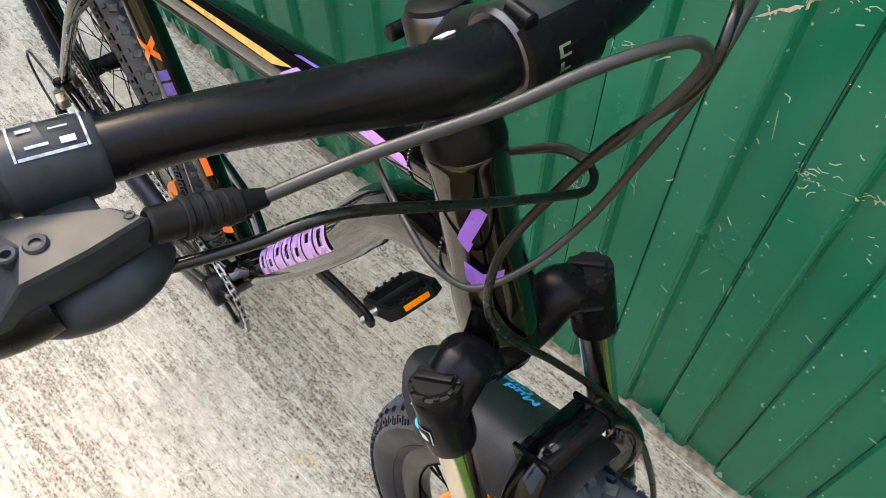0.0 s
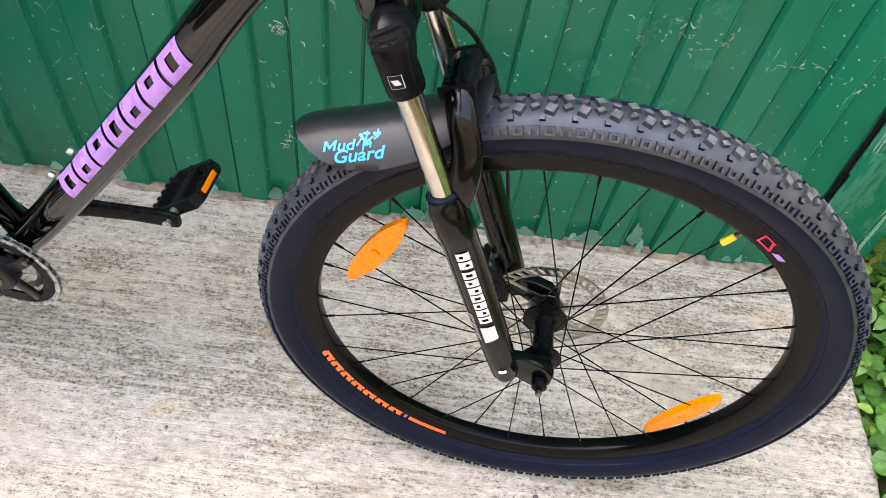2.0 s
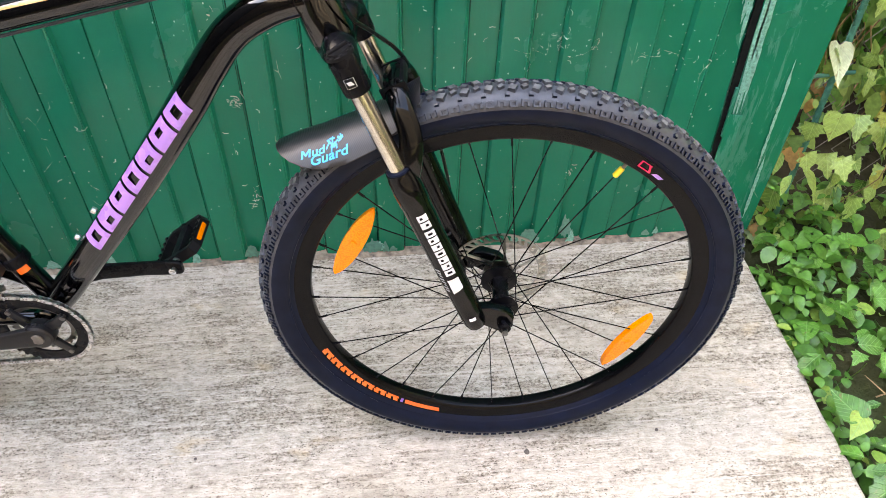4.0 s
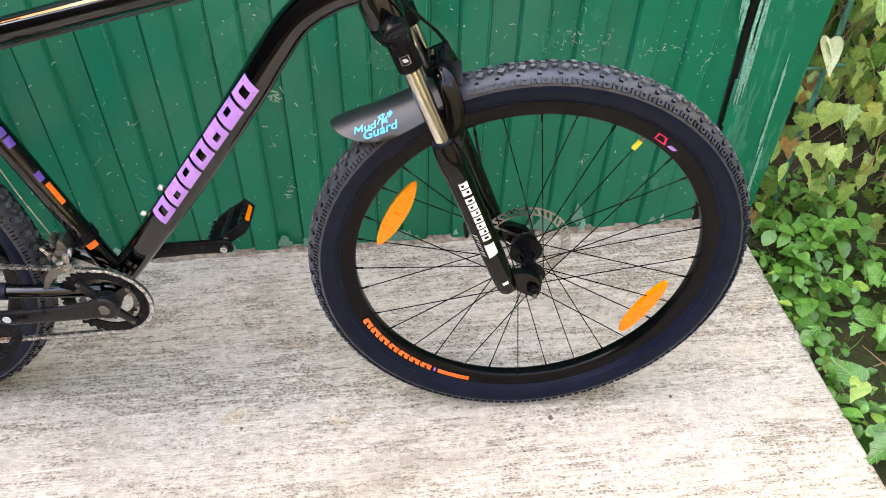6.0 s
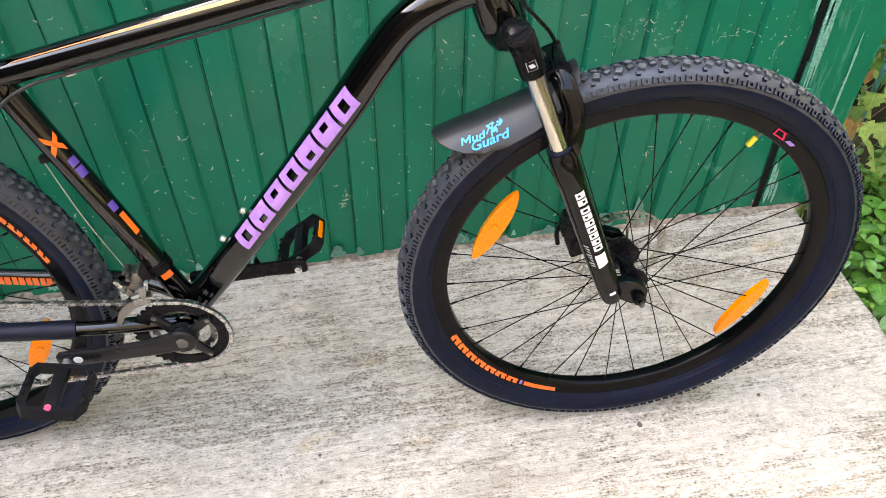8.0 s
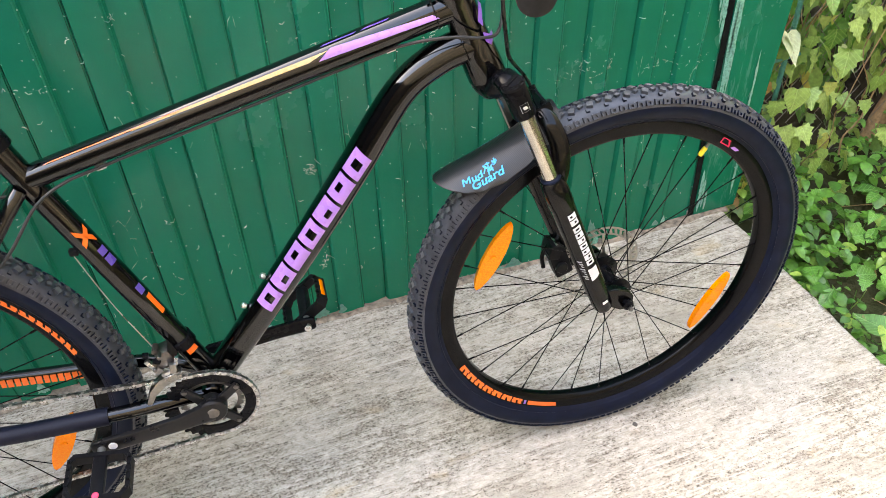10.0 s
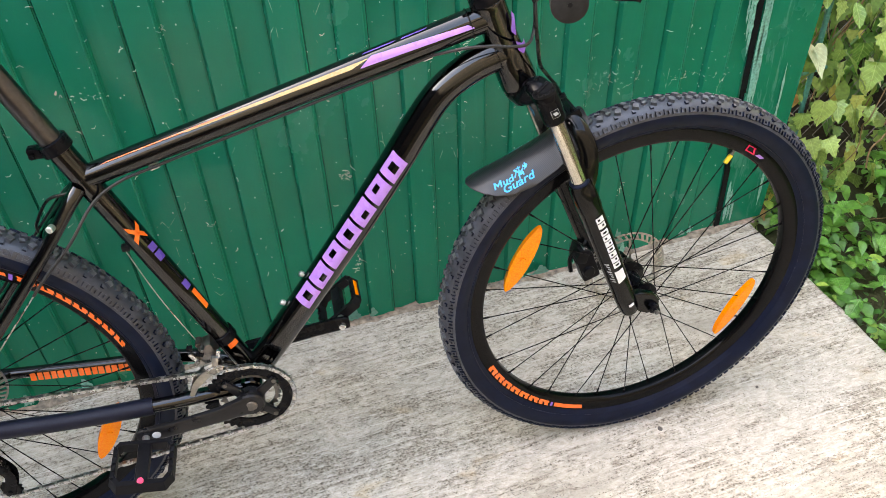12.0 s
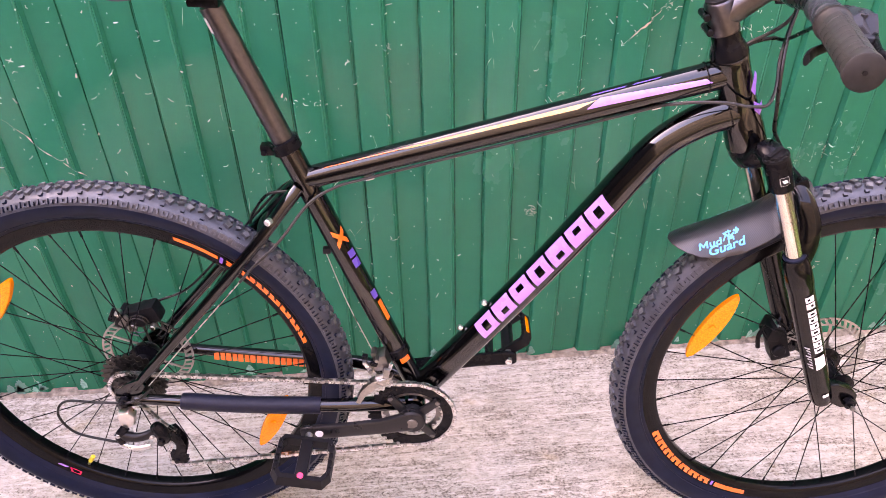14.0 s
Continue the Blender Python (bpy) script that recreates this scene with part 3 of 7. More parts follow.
def rim_mesh():
    bm = bmesh.new()
    prof = [(0.2905, -0.0065), (0.2925, -0.0105), (0.2985, -0.0135), (0.3165, -0.0138), (0.3165, -0.0115), (0.3110, -0.0110), (0.3110, 0.0110), (0.3165, 0.0115), (0.3165, 0.0138), (0.2985, 0.0135), (0.2925, 0.0105), (0.2905, 0.0065)]
    return lathe(bm, prof, 128)


def disc_rotor(bm, y):
    """A vented brake rotor: two rings, slanted bars and a spider."""
    for r0, r1 in ((0.0768, 0.0800), (0.0640, 0.0665)):
        lathe(bm, [(r0, y - 0.0009), (r1, y - 0.0009), (r1, y + 0.0009), (r0, y + 0.0009)], 72)
    for i in range(40):
        a = 2 * math.pi * i / 40
        p, q = V(0.066 * math.cos(a), y, 0.066 * math.sin(a)), V(0.0772 * math.cos(a + 0.10), y, 0.0772 * math.sin(a + 0.10))
        block(bm, (0.0042, 0.0017, (q - p).length), aim((p + q) / 2, q, V(0, 1, 0)))
    for i in range(6):
        a = 2 * math.pi * i / 6
        p, q = V(0.020 * math.cos(a), y, 0.020 * math.sin(a)), V(0.065 * math.cos(a + 0.45), y, 0.065 * math.sin(a + 0.45))
        block(bm, (0.0045, 0.0017, (q - p).length), aim((p + q) / 2, q, V(0, 1, 0)))
    lathe(bm, [(0.012, y - 0.001), (0.024, y - 0.001), (0.024, y + 0.001), (0.012, y + 0.001)], 36)
    return bm


def spoke_reflector(bm):
    """A lens-shaped spoke reflector, its length along z."""
    out = []
    for i in range(28):
        a = 2 * math.pi * i / 28
        s = math.sin(a)
        out.append((0.0150 * math.copysign(abs(math.cos(a)) ** 0.9, math.cos(a)) * (1 - 0.42 * abs(s) ** 3), 0.069 * s))
    plate(bm, out, 0.010, Matrix(), 0.0025)
    rod(bm, (0, -0.008, 0), (0, -0.004, 0), 0.0055, 14)
    return bm


TYRE = tyre_mesh()


def wheel(name, at, spin, m, decal_from, decal_to, valve_at, sprocket_side):
    hub_at = m @ Matrix.Translation(at)
    w = part(name, rim_mesh(), RIMBLACK, BIKE, "black alloy rim with thin black spokes", hub_at)
    t = new("tyre", TYRE)
    t.parent = w
    tagged(t, "knobbly black rubber tyre")
    # hub
    bm = bmesh.new()
    fl, fr = 0.024, -0.034
    if sprocket_side:
        fl, fr = 0.030, -0.018
    lathe(bm, [(0.0045, fr - 0.012), (0.012, fr - 0.012), (0.0125, fr - 0.006), (0.0245, fr - 0.0035), (0.0245, fr + 0.0), (0.0145, fr + 0.004), (0.0125, 0.0), (0.0145, fl - 0.006), (0.0285, fl - 0.002), (0.0285, fl + 0.0015), (0.0175, fl + 0.004), (0.0170, fl + 0.012), (0.0045, fl + 0.012)], 40)
    part("hub", bm, SATIN, w)
    # spokes, crossed three times
    sp = {}
    for sgn, y in ((-1, fr - 0.0015), (1, fl)):
        for lead in (-1, 1):
            p = V(0.0225 * math.cos(lead * 1.15), y, 0.0225 * math.sin(lead * 1.15))
            q = V(0.2915, sgn * 0.0045, 0)
            bm = bmesh.new()
            rod(bm, p, q, 0.00095, 6)
            rod(bm, p.lerp(q, 0.955), q, 0.0018, 6)
            sp[sgn, lead] = finish(bm, SATIN, "spoke", 40)
    for i in range(32):
        sgn, lead = (-1, 1)[i % 2], (-1, 1)[(i // 2) % 2]
        o = new("spoke", sp[sgn, lead])
        o.parent = w
        o.matrix_basis = Matrix.Rotation(-(2 * math.pi * i / 32 + spin), 4, "Y")
    bm = bmesh.new()
    disc_rotor(bm, 0.044 if not sprocket_side else 0.046)
    part("brake_disc", bm, DISCSTEEL, w, "slotted steel brake disc", smooth=20)
    # reflectors
    for ang, r in ((spin_ref[name][0], 0.247), (spin_ref[name][1], 0.243)):
        a = radians(ang)
        bm = bmesh.new()
        spoke_reflector(bm)
        part("spoke_reflector", bm, AMBER, w, "amber lens-shaped spoke reflector", Matrix.Translation((r * math.cos(a), -0.008, r * math.sin(a))) @ Matrix.Rotation(-a, 4, "Y") @ Matrix.Rotation(radians(8), 4, "Z"))
    # valve with its cap
    a = radians(valve_at)
    bm = bmesh.new()
    c, s = math.cos(a), math.sin(a)
    rod(bm, (0.292 * c, 0, 0.292 * s), (0.268 * c, 0, 0.268 * s), 0.0028, 10)
    part("valve", bm, DARKSTEEL, w)
    bm = bmesh.new()
    rod(bm, (0.281 * c, 0, 0.281 * s), (0.264 * c, 0, 0.264 * s), 0.0043, 12, bevel=0.0012)
    part("valve_cap", bm, YELLOW, w, "yellow plastic valve cap")
    # stickers on the rim's drive side: plain slanted bars

    def rim_bars(cells, mat, label):
        bm = bmesh.new()
        for a0, a1, r0, r1, skew in cells:
            row = []
            for k in range(4):
                f = k / 3
                row.append([bm.verts.new(V(r * math.cos(radians(a0 + (a1 - a0) * f + sk)), -0.0143, r * math.sin(radians(a0 + (a1 - a0) * f + sk)))) for r, sk in ((r0, 0), (r1, skew))])
            for p, q in zip(row, row[1:]):
                bm.faces.new((p[0], p[1], q[1], q[0]))
        part("rim_sticker", bm, mat, w, label)

    span = decal_to - decal_from
    r0, rw = (0.3035, 0.0075) if sprocket_side else (0.3000, 0.0122)
    cells = []
    for i in range(7):
        a0 = decal_from + span * (i * 0.101)
        a1 = a0 + span * 0.088
        cells += [(a0, a1, r0, r0 + 0.4 * rw, 0.5), (a0, a0 + (a1 - a0) * 0.42, r0 + 0.4 * rw, r0 + rw, 0.8), (a0 + (a1 - a0) * 0.62, a1, r0 + 0.4 * rw, r0 + rw, 0.8)]
    cells.append((decal_from + span * 0.75, decal_from + span, r0 + 0.001, r0 + rw - 0.001, 0.6))
    rim_bars(cells, ORANGE, "orange slanted bars printed on the rim")
    rim_bars([(decal_from + span * 0.715, decal_from + span * 0.735, 0.301, 0.311, 0.6)], PURPLE, "purple tick printed on the rim")
    rim_bars([(valve_at - 5.2, valve_at - 0.8, 0.300, 0.3020, 0), (valve_at - 4.4, valve_at - 0.8, 0.3095, 0.3110, 0), (valve_at - 5.2, valve_at - 4.4, 0.302, 0.3095, 1.0), (valve_at - 1.4, valve_at - 0.8, 0.302, 0.3095, 0)], PINK, "red outlined rim sticker")
    rim_bars([(valve_at - 8.6, valve_at - 5.8, 0.301, 0.306, -1.0)], LILAC, "lilac end of the rim sticker")
    return w


spin_ref = {"front_wheel": (153.5, -26.5), "rear_wheel": (-28, 143)}
front_wheel = wheel("front_wheel", FRONT, 0.03, STEER, 203.5, 253.0, 58.5, False)
rear_wheel = wheel("rear_wheel", REAR, 0.07, Matrix(), 14.0, 66.0, 237.5, True)


# ---- frame ----
def bike_frame():
    seat_top = V(0.3105, 0, 0.793)
    seat_low = V(0.4795, 0, 0.326)
    bm = bmesh.new()
    tube(bm, [seat_low, seat_top], [0.0175, 0.0172], 24, 1)
    fr = part("seat_tube", bm, GLOSS, BIKE, "gloss black frame with purple and orange prints")
    # top tube, slightly swelling to the head
    bm = bmesh.new()
    tt0, tt1 = V(0.322, 0, 0.7415), V(0.895, 0, 0.8985)
    tube(bm, [tt0, tt0.lerp(tt1, 0.5), tt1], [0.0165, 0.0178, 0.0200], 24, 6)
    part("top_tube", bm, GLOSS, fr)
    bm = bmesh.new()
    dt = [(0.470, 0, 0.316), (0.514, 0, 0.369), (0.654, 0, 0.553), (0.7515, 0, 0.690), (0.789, 0, 0.7465), (0.829, 0, 0.7985), (0.878, 0, 0.832), (0.925, 0, 0.848)]
    tube(bm, dt, [0.0225, 0.0235, 0.0245, 0.0245, 0.0235, 0.0225, 0.0235, 0.0240], 28, 6, 0.98)
    part("down_tube", bm, GLOSS, fr)
    bm = bmesh.new()
    up = AXIS
    tube(bm, [HEAD_LOW, HEAD_LOW + up * 0.004, HEAD_LOW + up * 0.03, HEAD_LOW + up * 0.06, HEAD_TOP - up * 0.02, HEAD_TOP - up * 0.003, HEAD_TOP], [0.0258, 0.0270, 0.0266, 0.0238, 0.0234, 0.0240, 0.0230], 32, 4)
    part("head_tube", bm, GLOSS, fr)
    # weld fillets
    for p, d, r in ((V(0.329, 0, 0.7434), (tt1 - tt0).normalized(), 0.0168), (V(0.872, 0, 0.8922), (tt1 - tt0).normalized(), 0.0198), (V(0.909, 0, 0.8425), V(0.93, 0, 0.34).normalized(), 0.0238)):
        m = aim(p, p + d)
        bm = bmesh.new()
        for i in range(52):
            a = 2 * math.pi * i / 52
            c = m @ V(math.cos(a) * r, math.sin(a) * r, 0)
            bmesh.ops.create_uvsphere(bm, u_segments=6, v_segments=4, radius=0.0013, matrix=Matrix.Translation(c))
        part("weld_bead", bm, GLOSS, fr)
    bm = bmesh.new()
    lathe(bm, [(0.0205, -0.037), (0.0225, -0.035), (0.0225, 0.035), (0.0205, 0.037), (0.012, 0.037), (0.012, -0.037)], 32, m=Matrix.Translation(BB))
    part("bottom_bracket_shell", bm, GLOSS, fr)
    for s in (-1, 1):
        bm = bmesh.new()
        tube(bm, [(0.3205, s * 0.012, 0.735), (0.300, s * 0.026, 0.712), (0.234, s * 0.049, 0.634), (0.048, s * 0.062, 0.4225), (0.020, s * 0.064, 0.391)], [0.0105, 0.0098, 0.0088, 0.0080, 0.0078], 16, 6)
        part("seat_stay", bm, GLOSS, fr)
        bm = bmesh.new()
        tube(bm, [(0.455, s * 0.030, 0.322), (0.400, s * 0.046, 0.336), (0.340, s * 0.055, 0.342), (0.200, s * 0.061, 0.349), (0.05, s * 0.064, 0.3625), (0.016, s * 0.065, 0.366)], [0.0125, 0.0125, 0.0115, 0.0105, 0.0092, 0.0085], 16, 6)
        part("chain_stay", bm, GLOSS, fr)
        bm = bmesh.new()
        plate(bm, [(-0.016, 0.372), (-0.010, 0.388), (0.010, 0.402), (0.034, 0.412), (0.040, 0.398), (0.030, 0.384), (0.040, 0.372), (0.040, 0.360), (0.012, 0.352), (-0.008, 0.352)] + ([(0.004, 0.325), (-0.012, 0.330), (-0.018, 0.352)] if s < 0 else []), 0.007, Matrix.Translation((0, s * 0.066, 0)), 0.001)
        part("dropout", bm, GLOSS, fr)
    bm = bmesh.new()
    tube(bm, [(0.262, -0.046, 0.660), (0.258, 0, 0.668), (0.262, 0.046, 0.660)], 0.007, 12, 6)
    part("stay_bridge", bm, GLOSS, fr)
    # cable stops and bolts
    for f in (0.175, 0.855):
        p = tt0.lerp(tt1, f) - V(0, 0, 0.0215)
        bm = bmesh.new()
        block(bm, (0.013, 0.012, 0.009), Matrix.Translation(p) @ Matrix.Rotation(-0.27, 4, "Y"), 0.0015)
        part("cable_stop", bm, STEEL, fr)
    dta, dtb = Vector(dt[1]), Vector(dt[3])
    td = (dtb - dta).normalized()
    nd = V(-td.z, 0, td.x)
    for x, z in ((0.584, 0.521), (0.547, 0.4685)):
        p = V(x, 0, z)
        s = (p - dta).dot(td)
        q = dta + td * s + nd * 0.0235
        bm = bmesh.new()
        rod(bm, q, q + nd * 0.0075, 0.0048, 12, bevel=0.001)
        part("bottle_bolt", bm, SILVER, fr, "bright bottle cage bolt")
    bm = bmesh.new()
    rod(bm, (0.286, -0.056, 0.708), (0.283, -0.066, 0.709), 0.0050, 12, bevel=0.001)
    part("rack_bolt", bm, SILVER, fr)
    bm = bmesh.new()
    q = seat_top + (seat_low - seat_top) * 0.10
    rod(bm, q + V(0.014, -0.004, 0.006), q + V(0.024, -0.006, 0.010), 0.006, 10, bevel=0.001)
    part("rack_boss", bm, STEEL, fr)

    # prints on the down tube: seven plain blocks with slots
    cells = []
    for i in range(7):
        cells += slotted(0.122 + i * 0.0436, 0.0385, -16, 54, 0.006, i)
    bm = on_tube(bmesh.new(), dta, dtb, 0.02455, cells, 0.0006)
    part("down_tube_print", bm, LILAC, fr, "row of slotted lilac blocks on the down tube")
    # top tube stripe: lilac, gold and orange slivers
    rtt = lambda s: 0.0165 + 0.0036 * s / 0.594
    bm = on_tube(bmesh.new(), tt0, tt1, rtt, [((0.412, 18), (0.574, 0), (0.566, 20), (0.432, 50))], 0.0006)
    part("top_tube_print", bm, LILAC, fr, "lilac wedge on the top tube")
    bm = on_tube(bmesh.new(), tt0, tt1, rtt, [((0.16, 42), (0.400, 27), (0.428, 44), (0.18, 50))], 0.0006)
    part("top_tube_print", bm, GOLD, fr, "gold sliver fading along the top tube")
    bm = on_tube(bmesh.new(), tt0, tt1, rtt, [((0.04, 50), (0.22, 43), (0.24, 48), (0.05, 54))], 0.0009)
    part("top_tube_print", bm, ORANGE, fr, "orange tail of the top tube stripe")
    bm = on_tube(bmesh.new(), tt0, tt1, rtt, [((0.42, 68), (0.465, 68), (0.47, 74), (0.425, 74)), ((0.475, 68), (0.51, 68), (0.515, 74), (0.48, 74))], 0.0009)
    part("top_tube_print", bm, VIOLET, fr, "violet bars along the top tube")
    # seat tube prints
    st = [seat_top, seat_low]
    sl = (seat_low - seat_top).length

    def s_at(z):
        return (seat_top.z - z) / (seat_top.z - seat_low.z) * sl
    a = s_at(0.650)

    def band(z0, z1, w0, w1):
        return ((s_at(z0), w0), (s_at(z1), w0), (s_at(z1), w1), (s_at(z0), w1))
    cross = [((a - 0.014, 8), (a - 0.004, 8), (a + 0.020, 72), (a + 0.010, 72)), ((a + 0.010, 8), (a + 0.020, 8), (a - 0.002, 72), (a - 0.012, 72))]
    for cells, mat, label in ((cross, ORANGE, "orange cross on the seat tube"), ([band(0.523, 0.485, 50, 78)], ORANGE, "orange bar on the seat tube"), ([band(0.425, 0.400, 6, 62)], ORANGE, "orange band low on the seat tube"),
                              ([band(0.622, 0.610, 34, 74)], VIOLET, "violet bar on the seat tube"), ([band(0.607, 0.592, 34, 74)], VIOLET, "violet bar on the seat tube"), ([band(0.545, 0.530, 40, 74)], VIOLET, "violet bar on the seat tube")):
        part("seat_tube_print", on_tube(bmesh.new(), *st, 0.0174, cells, 0.0006), mat, fr, label)
    # head badge: two curved purple strokes on the front
    ha, hb = HEAD_LOW, HEAD_TOP
    bm = on_tube(bmesh.new(), ha, hb, 0.0272, [((0.049, 40), (0.059, 26), (0.073, 28), (0.063, 48)), ((0.049, 40), (0.063, 48), (0.063, 74), (0.055, 70)), ((0.085, 40), (0.093, 30), (0.111, 54), (0.103, 66)), ((0.079, 36), (0.089, 26), (0.095, 32), (0.085, 44))], 0.0010)
    part("head_badge", bm, PURPLE, fr, "purple curved badge on the head tube")
    # print on the far chain stay, turned to the drive side
    bm = bmesh.new()
    for i in range(8):
        f0 = 0.112 + i * 0.0215
        z0, z1 = 0.3545 - 0.085 * (f0 - 0.112), 0.3545 - 0.085 * (f0 + 0.018 - 0.112)
        y0 = 0.0625 - 0.024 * (f0 - 0.112)
        for (dx0, dx1, dz0, dz1) in ((0, 0.009, -0.0085, 0.0085), (0.0115, 0.0195, -0.0085, 0.0085)):
            bm.faces.new([bm.verts.new(V(f0 + dx + 0.002 * (1 if dz > 0 else 0), y0 - 0.0116, z0 - 0.085 * dx + dz)) for dx, dz in ((dx0, dz0), (dx1, dz0), (dx1, dz1), (dx0, dz1))])
    part("chain_stay_print", bm, ORANGE, fr, "orange bars on the chain stay")
    # sleeve on the near chain stay
    bm = bmesh.new()
    tube(bm, [(0.314, -0.0565, 0.3433), (0.310, -0.0568, 0.3435), (0.200, -0.061, 0.349), (0.100, -0.063, 0.358), (0.096, -0.063, 0.3583)], [0.0128, 0.0146, 0.0142, 0.0142, 0.012], 18, 6)
    part("chain_stay_sleeve", bm, NEOPRENE, fr, "black padded sleeve round the chain stay")
    return fr


bike_frame()


# ---- seat post and saddle ----
def saddle_and_post():
    a, b = V(0.3150, 0, 0.780), V(0.2395, 0, 0.992)
    bm = bmesh.new()
    rod(bm, a, b, 0.0154, 24, bevel=0.001)
    post = part("seat_post", bm, ANODISED, BIKE, "satin dark grey seat post")
    bm = bmesh.new()
    t = (b - a).normalized()
    c = V(0.3105, 0, 0.793)
    tube(bm, [c - t * 0.004, c - t * 0.003, c + t * 0.013, c + t * 0.014], [0.0190, 0.0212, 0.0212, 0.0190], 24, 1)
    block(bm, (0.022, 0.015, 0.015), Matrix.Translation(c + V(-0.026, 0, -0.002)), 0.002)
    part("seat_clamp", bm, SATIN, post)
    bm = bmesh.new()
    rod(bm, c + V(-0.030, -0.016, -0.002), c + V(-0.030, 0.016, -0.002), 0.0035, 10)
    part("clamp_bolt", bm, SATIN, post)
    # head with rail clamp
    bm = bmesh.new()
    block(bm, (0.040, 0.034, 0.016), Matrix.Translation((0.235, 0, 1.000)) @ Matrix.Rotation(0.05, 4, "Y"), 0.003)
    block(bm, (0.034, 0.046, 0.010), Matrix.Translation((0.234, 0, 1.012)), 0.002)
    part("rail_clamp", bm, SATIN, post)
    bm = bmesh.new()
    on_tube(bm, a, b, 0.0154, [((0.193, -78), (0.214, -78), (0.214, -32), (0.193, -32))], 0.0006)
    part("post_mark", bm, WHITE, post)
    # saddle shell and cover: lofted sections
    secs = [(0.094, 0.030, 1.070, 1.052), (0.100, 0.050, 1.077, 1.042), (0.115, 0.066, 1.083, 1.028), (0.150, 0.0735, 1.090, 1.018), (0.186, 0.066, 1.091, 1.020), (0.220, 0.049, 1.086, 1.030), (0.255, 0.034, 1.082, 1.038), (0.295, 0.0255, 1.079, 1.042), (0.335, 0.0220, 1.076, 1.040), (0.358, 0.0190, 1.070, 1.037), (0.368, 0.0130, 1.059, 1.036), (0.371, 0.0060, 1.050, 1.039)]
    secs = spline(secs, 5)
    bm = bmesh.new()
    rings = []
    for x, w, zt, zb in secs:
        ring = []
        for k in range(21):
            a = math.pi * k / 20
            c, s = math.cos(a), math.sin(a)
            ring.append(bm.verts.new(V(x, w * math.copysign(abs(c) ** 0.85, c), zb + (zt - zb) * s ** 0.55)))
        for k in range(1, 8):
            f = k / 8
            ring.append(bm.verts.new(V(x, -w * (1 - 2 * f) * 0.94, zb + 0.010 * math.sin(math.pi * f))))
        rings.append(ring)
    n = len(rings[0])
    for a, b in zip(rings, rings[1:]):
        for i in range(n):
            bm.faces.new((a[i], a[(i + 1) % n], b[(i + 1) % n], b[i]))
    bm.faces.new(rings[0])
    bm.faces.new(rings[-1])
    sd = part("saddle", bm, VINYL, BIKE, "dark grey padded vinyl saddle", smooth=50)
    for s in (-1, 1):
        bm = bmesh.new()
        tube(bm, [(0.325, s * 0.010, 1.045), (0.300, s * 0.018, 1.030), (0.275, s * 0.022, 1.013), (0.195, s * 0.022, 1.008), (0.150, s * 0.034, 1.018), (0.125, s * 0.040, 1.040)], 0.0036, 10, 6)
        part("saddle_rail", bm, SATIN, sd)
    bm = bmesh.new()
    block(bm, (0.150, 0.052, 0.022), Matrix.Translation((0.205, 0, 1.030)), 0.006)
    part("saddle_base", bm, MATTE, sd)


saddle_and_post()


# ---- fork, drawn before steering ----
LEG_TOP, LEG_LOW = V(0.9545, 0, 0.8165), V(1.1325, 0, 0.3690)
LEG_DIR = (LEG_LOW - LEG_TOP).normalized()
LEG_Y = 0.066


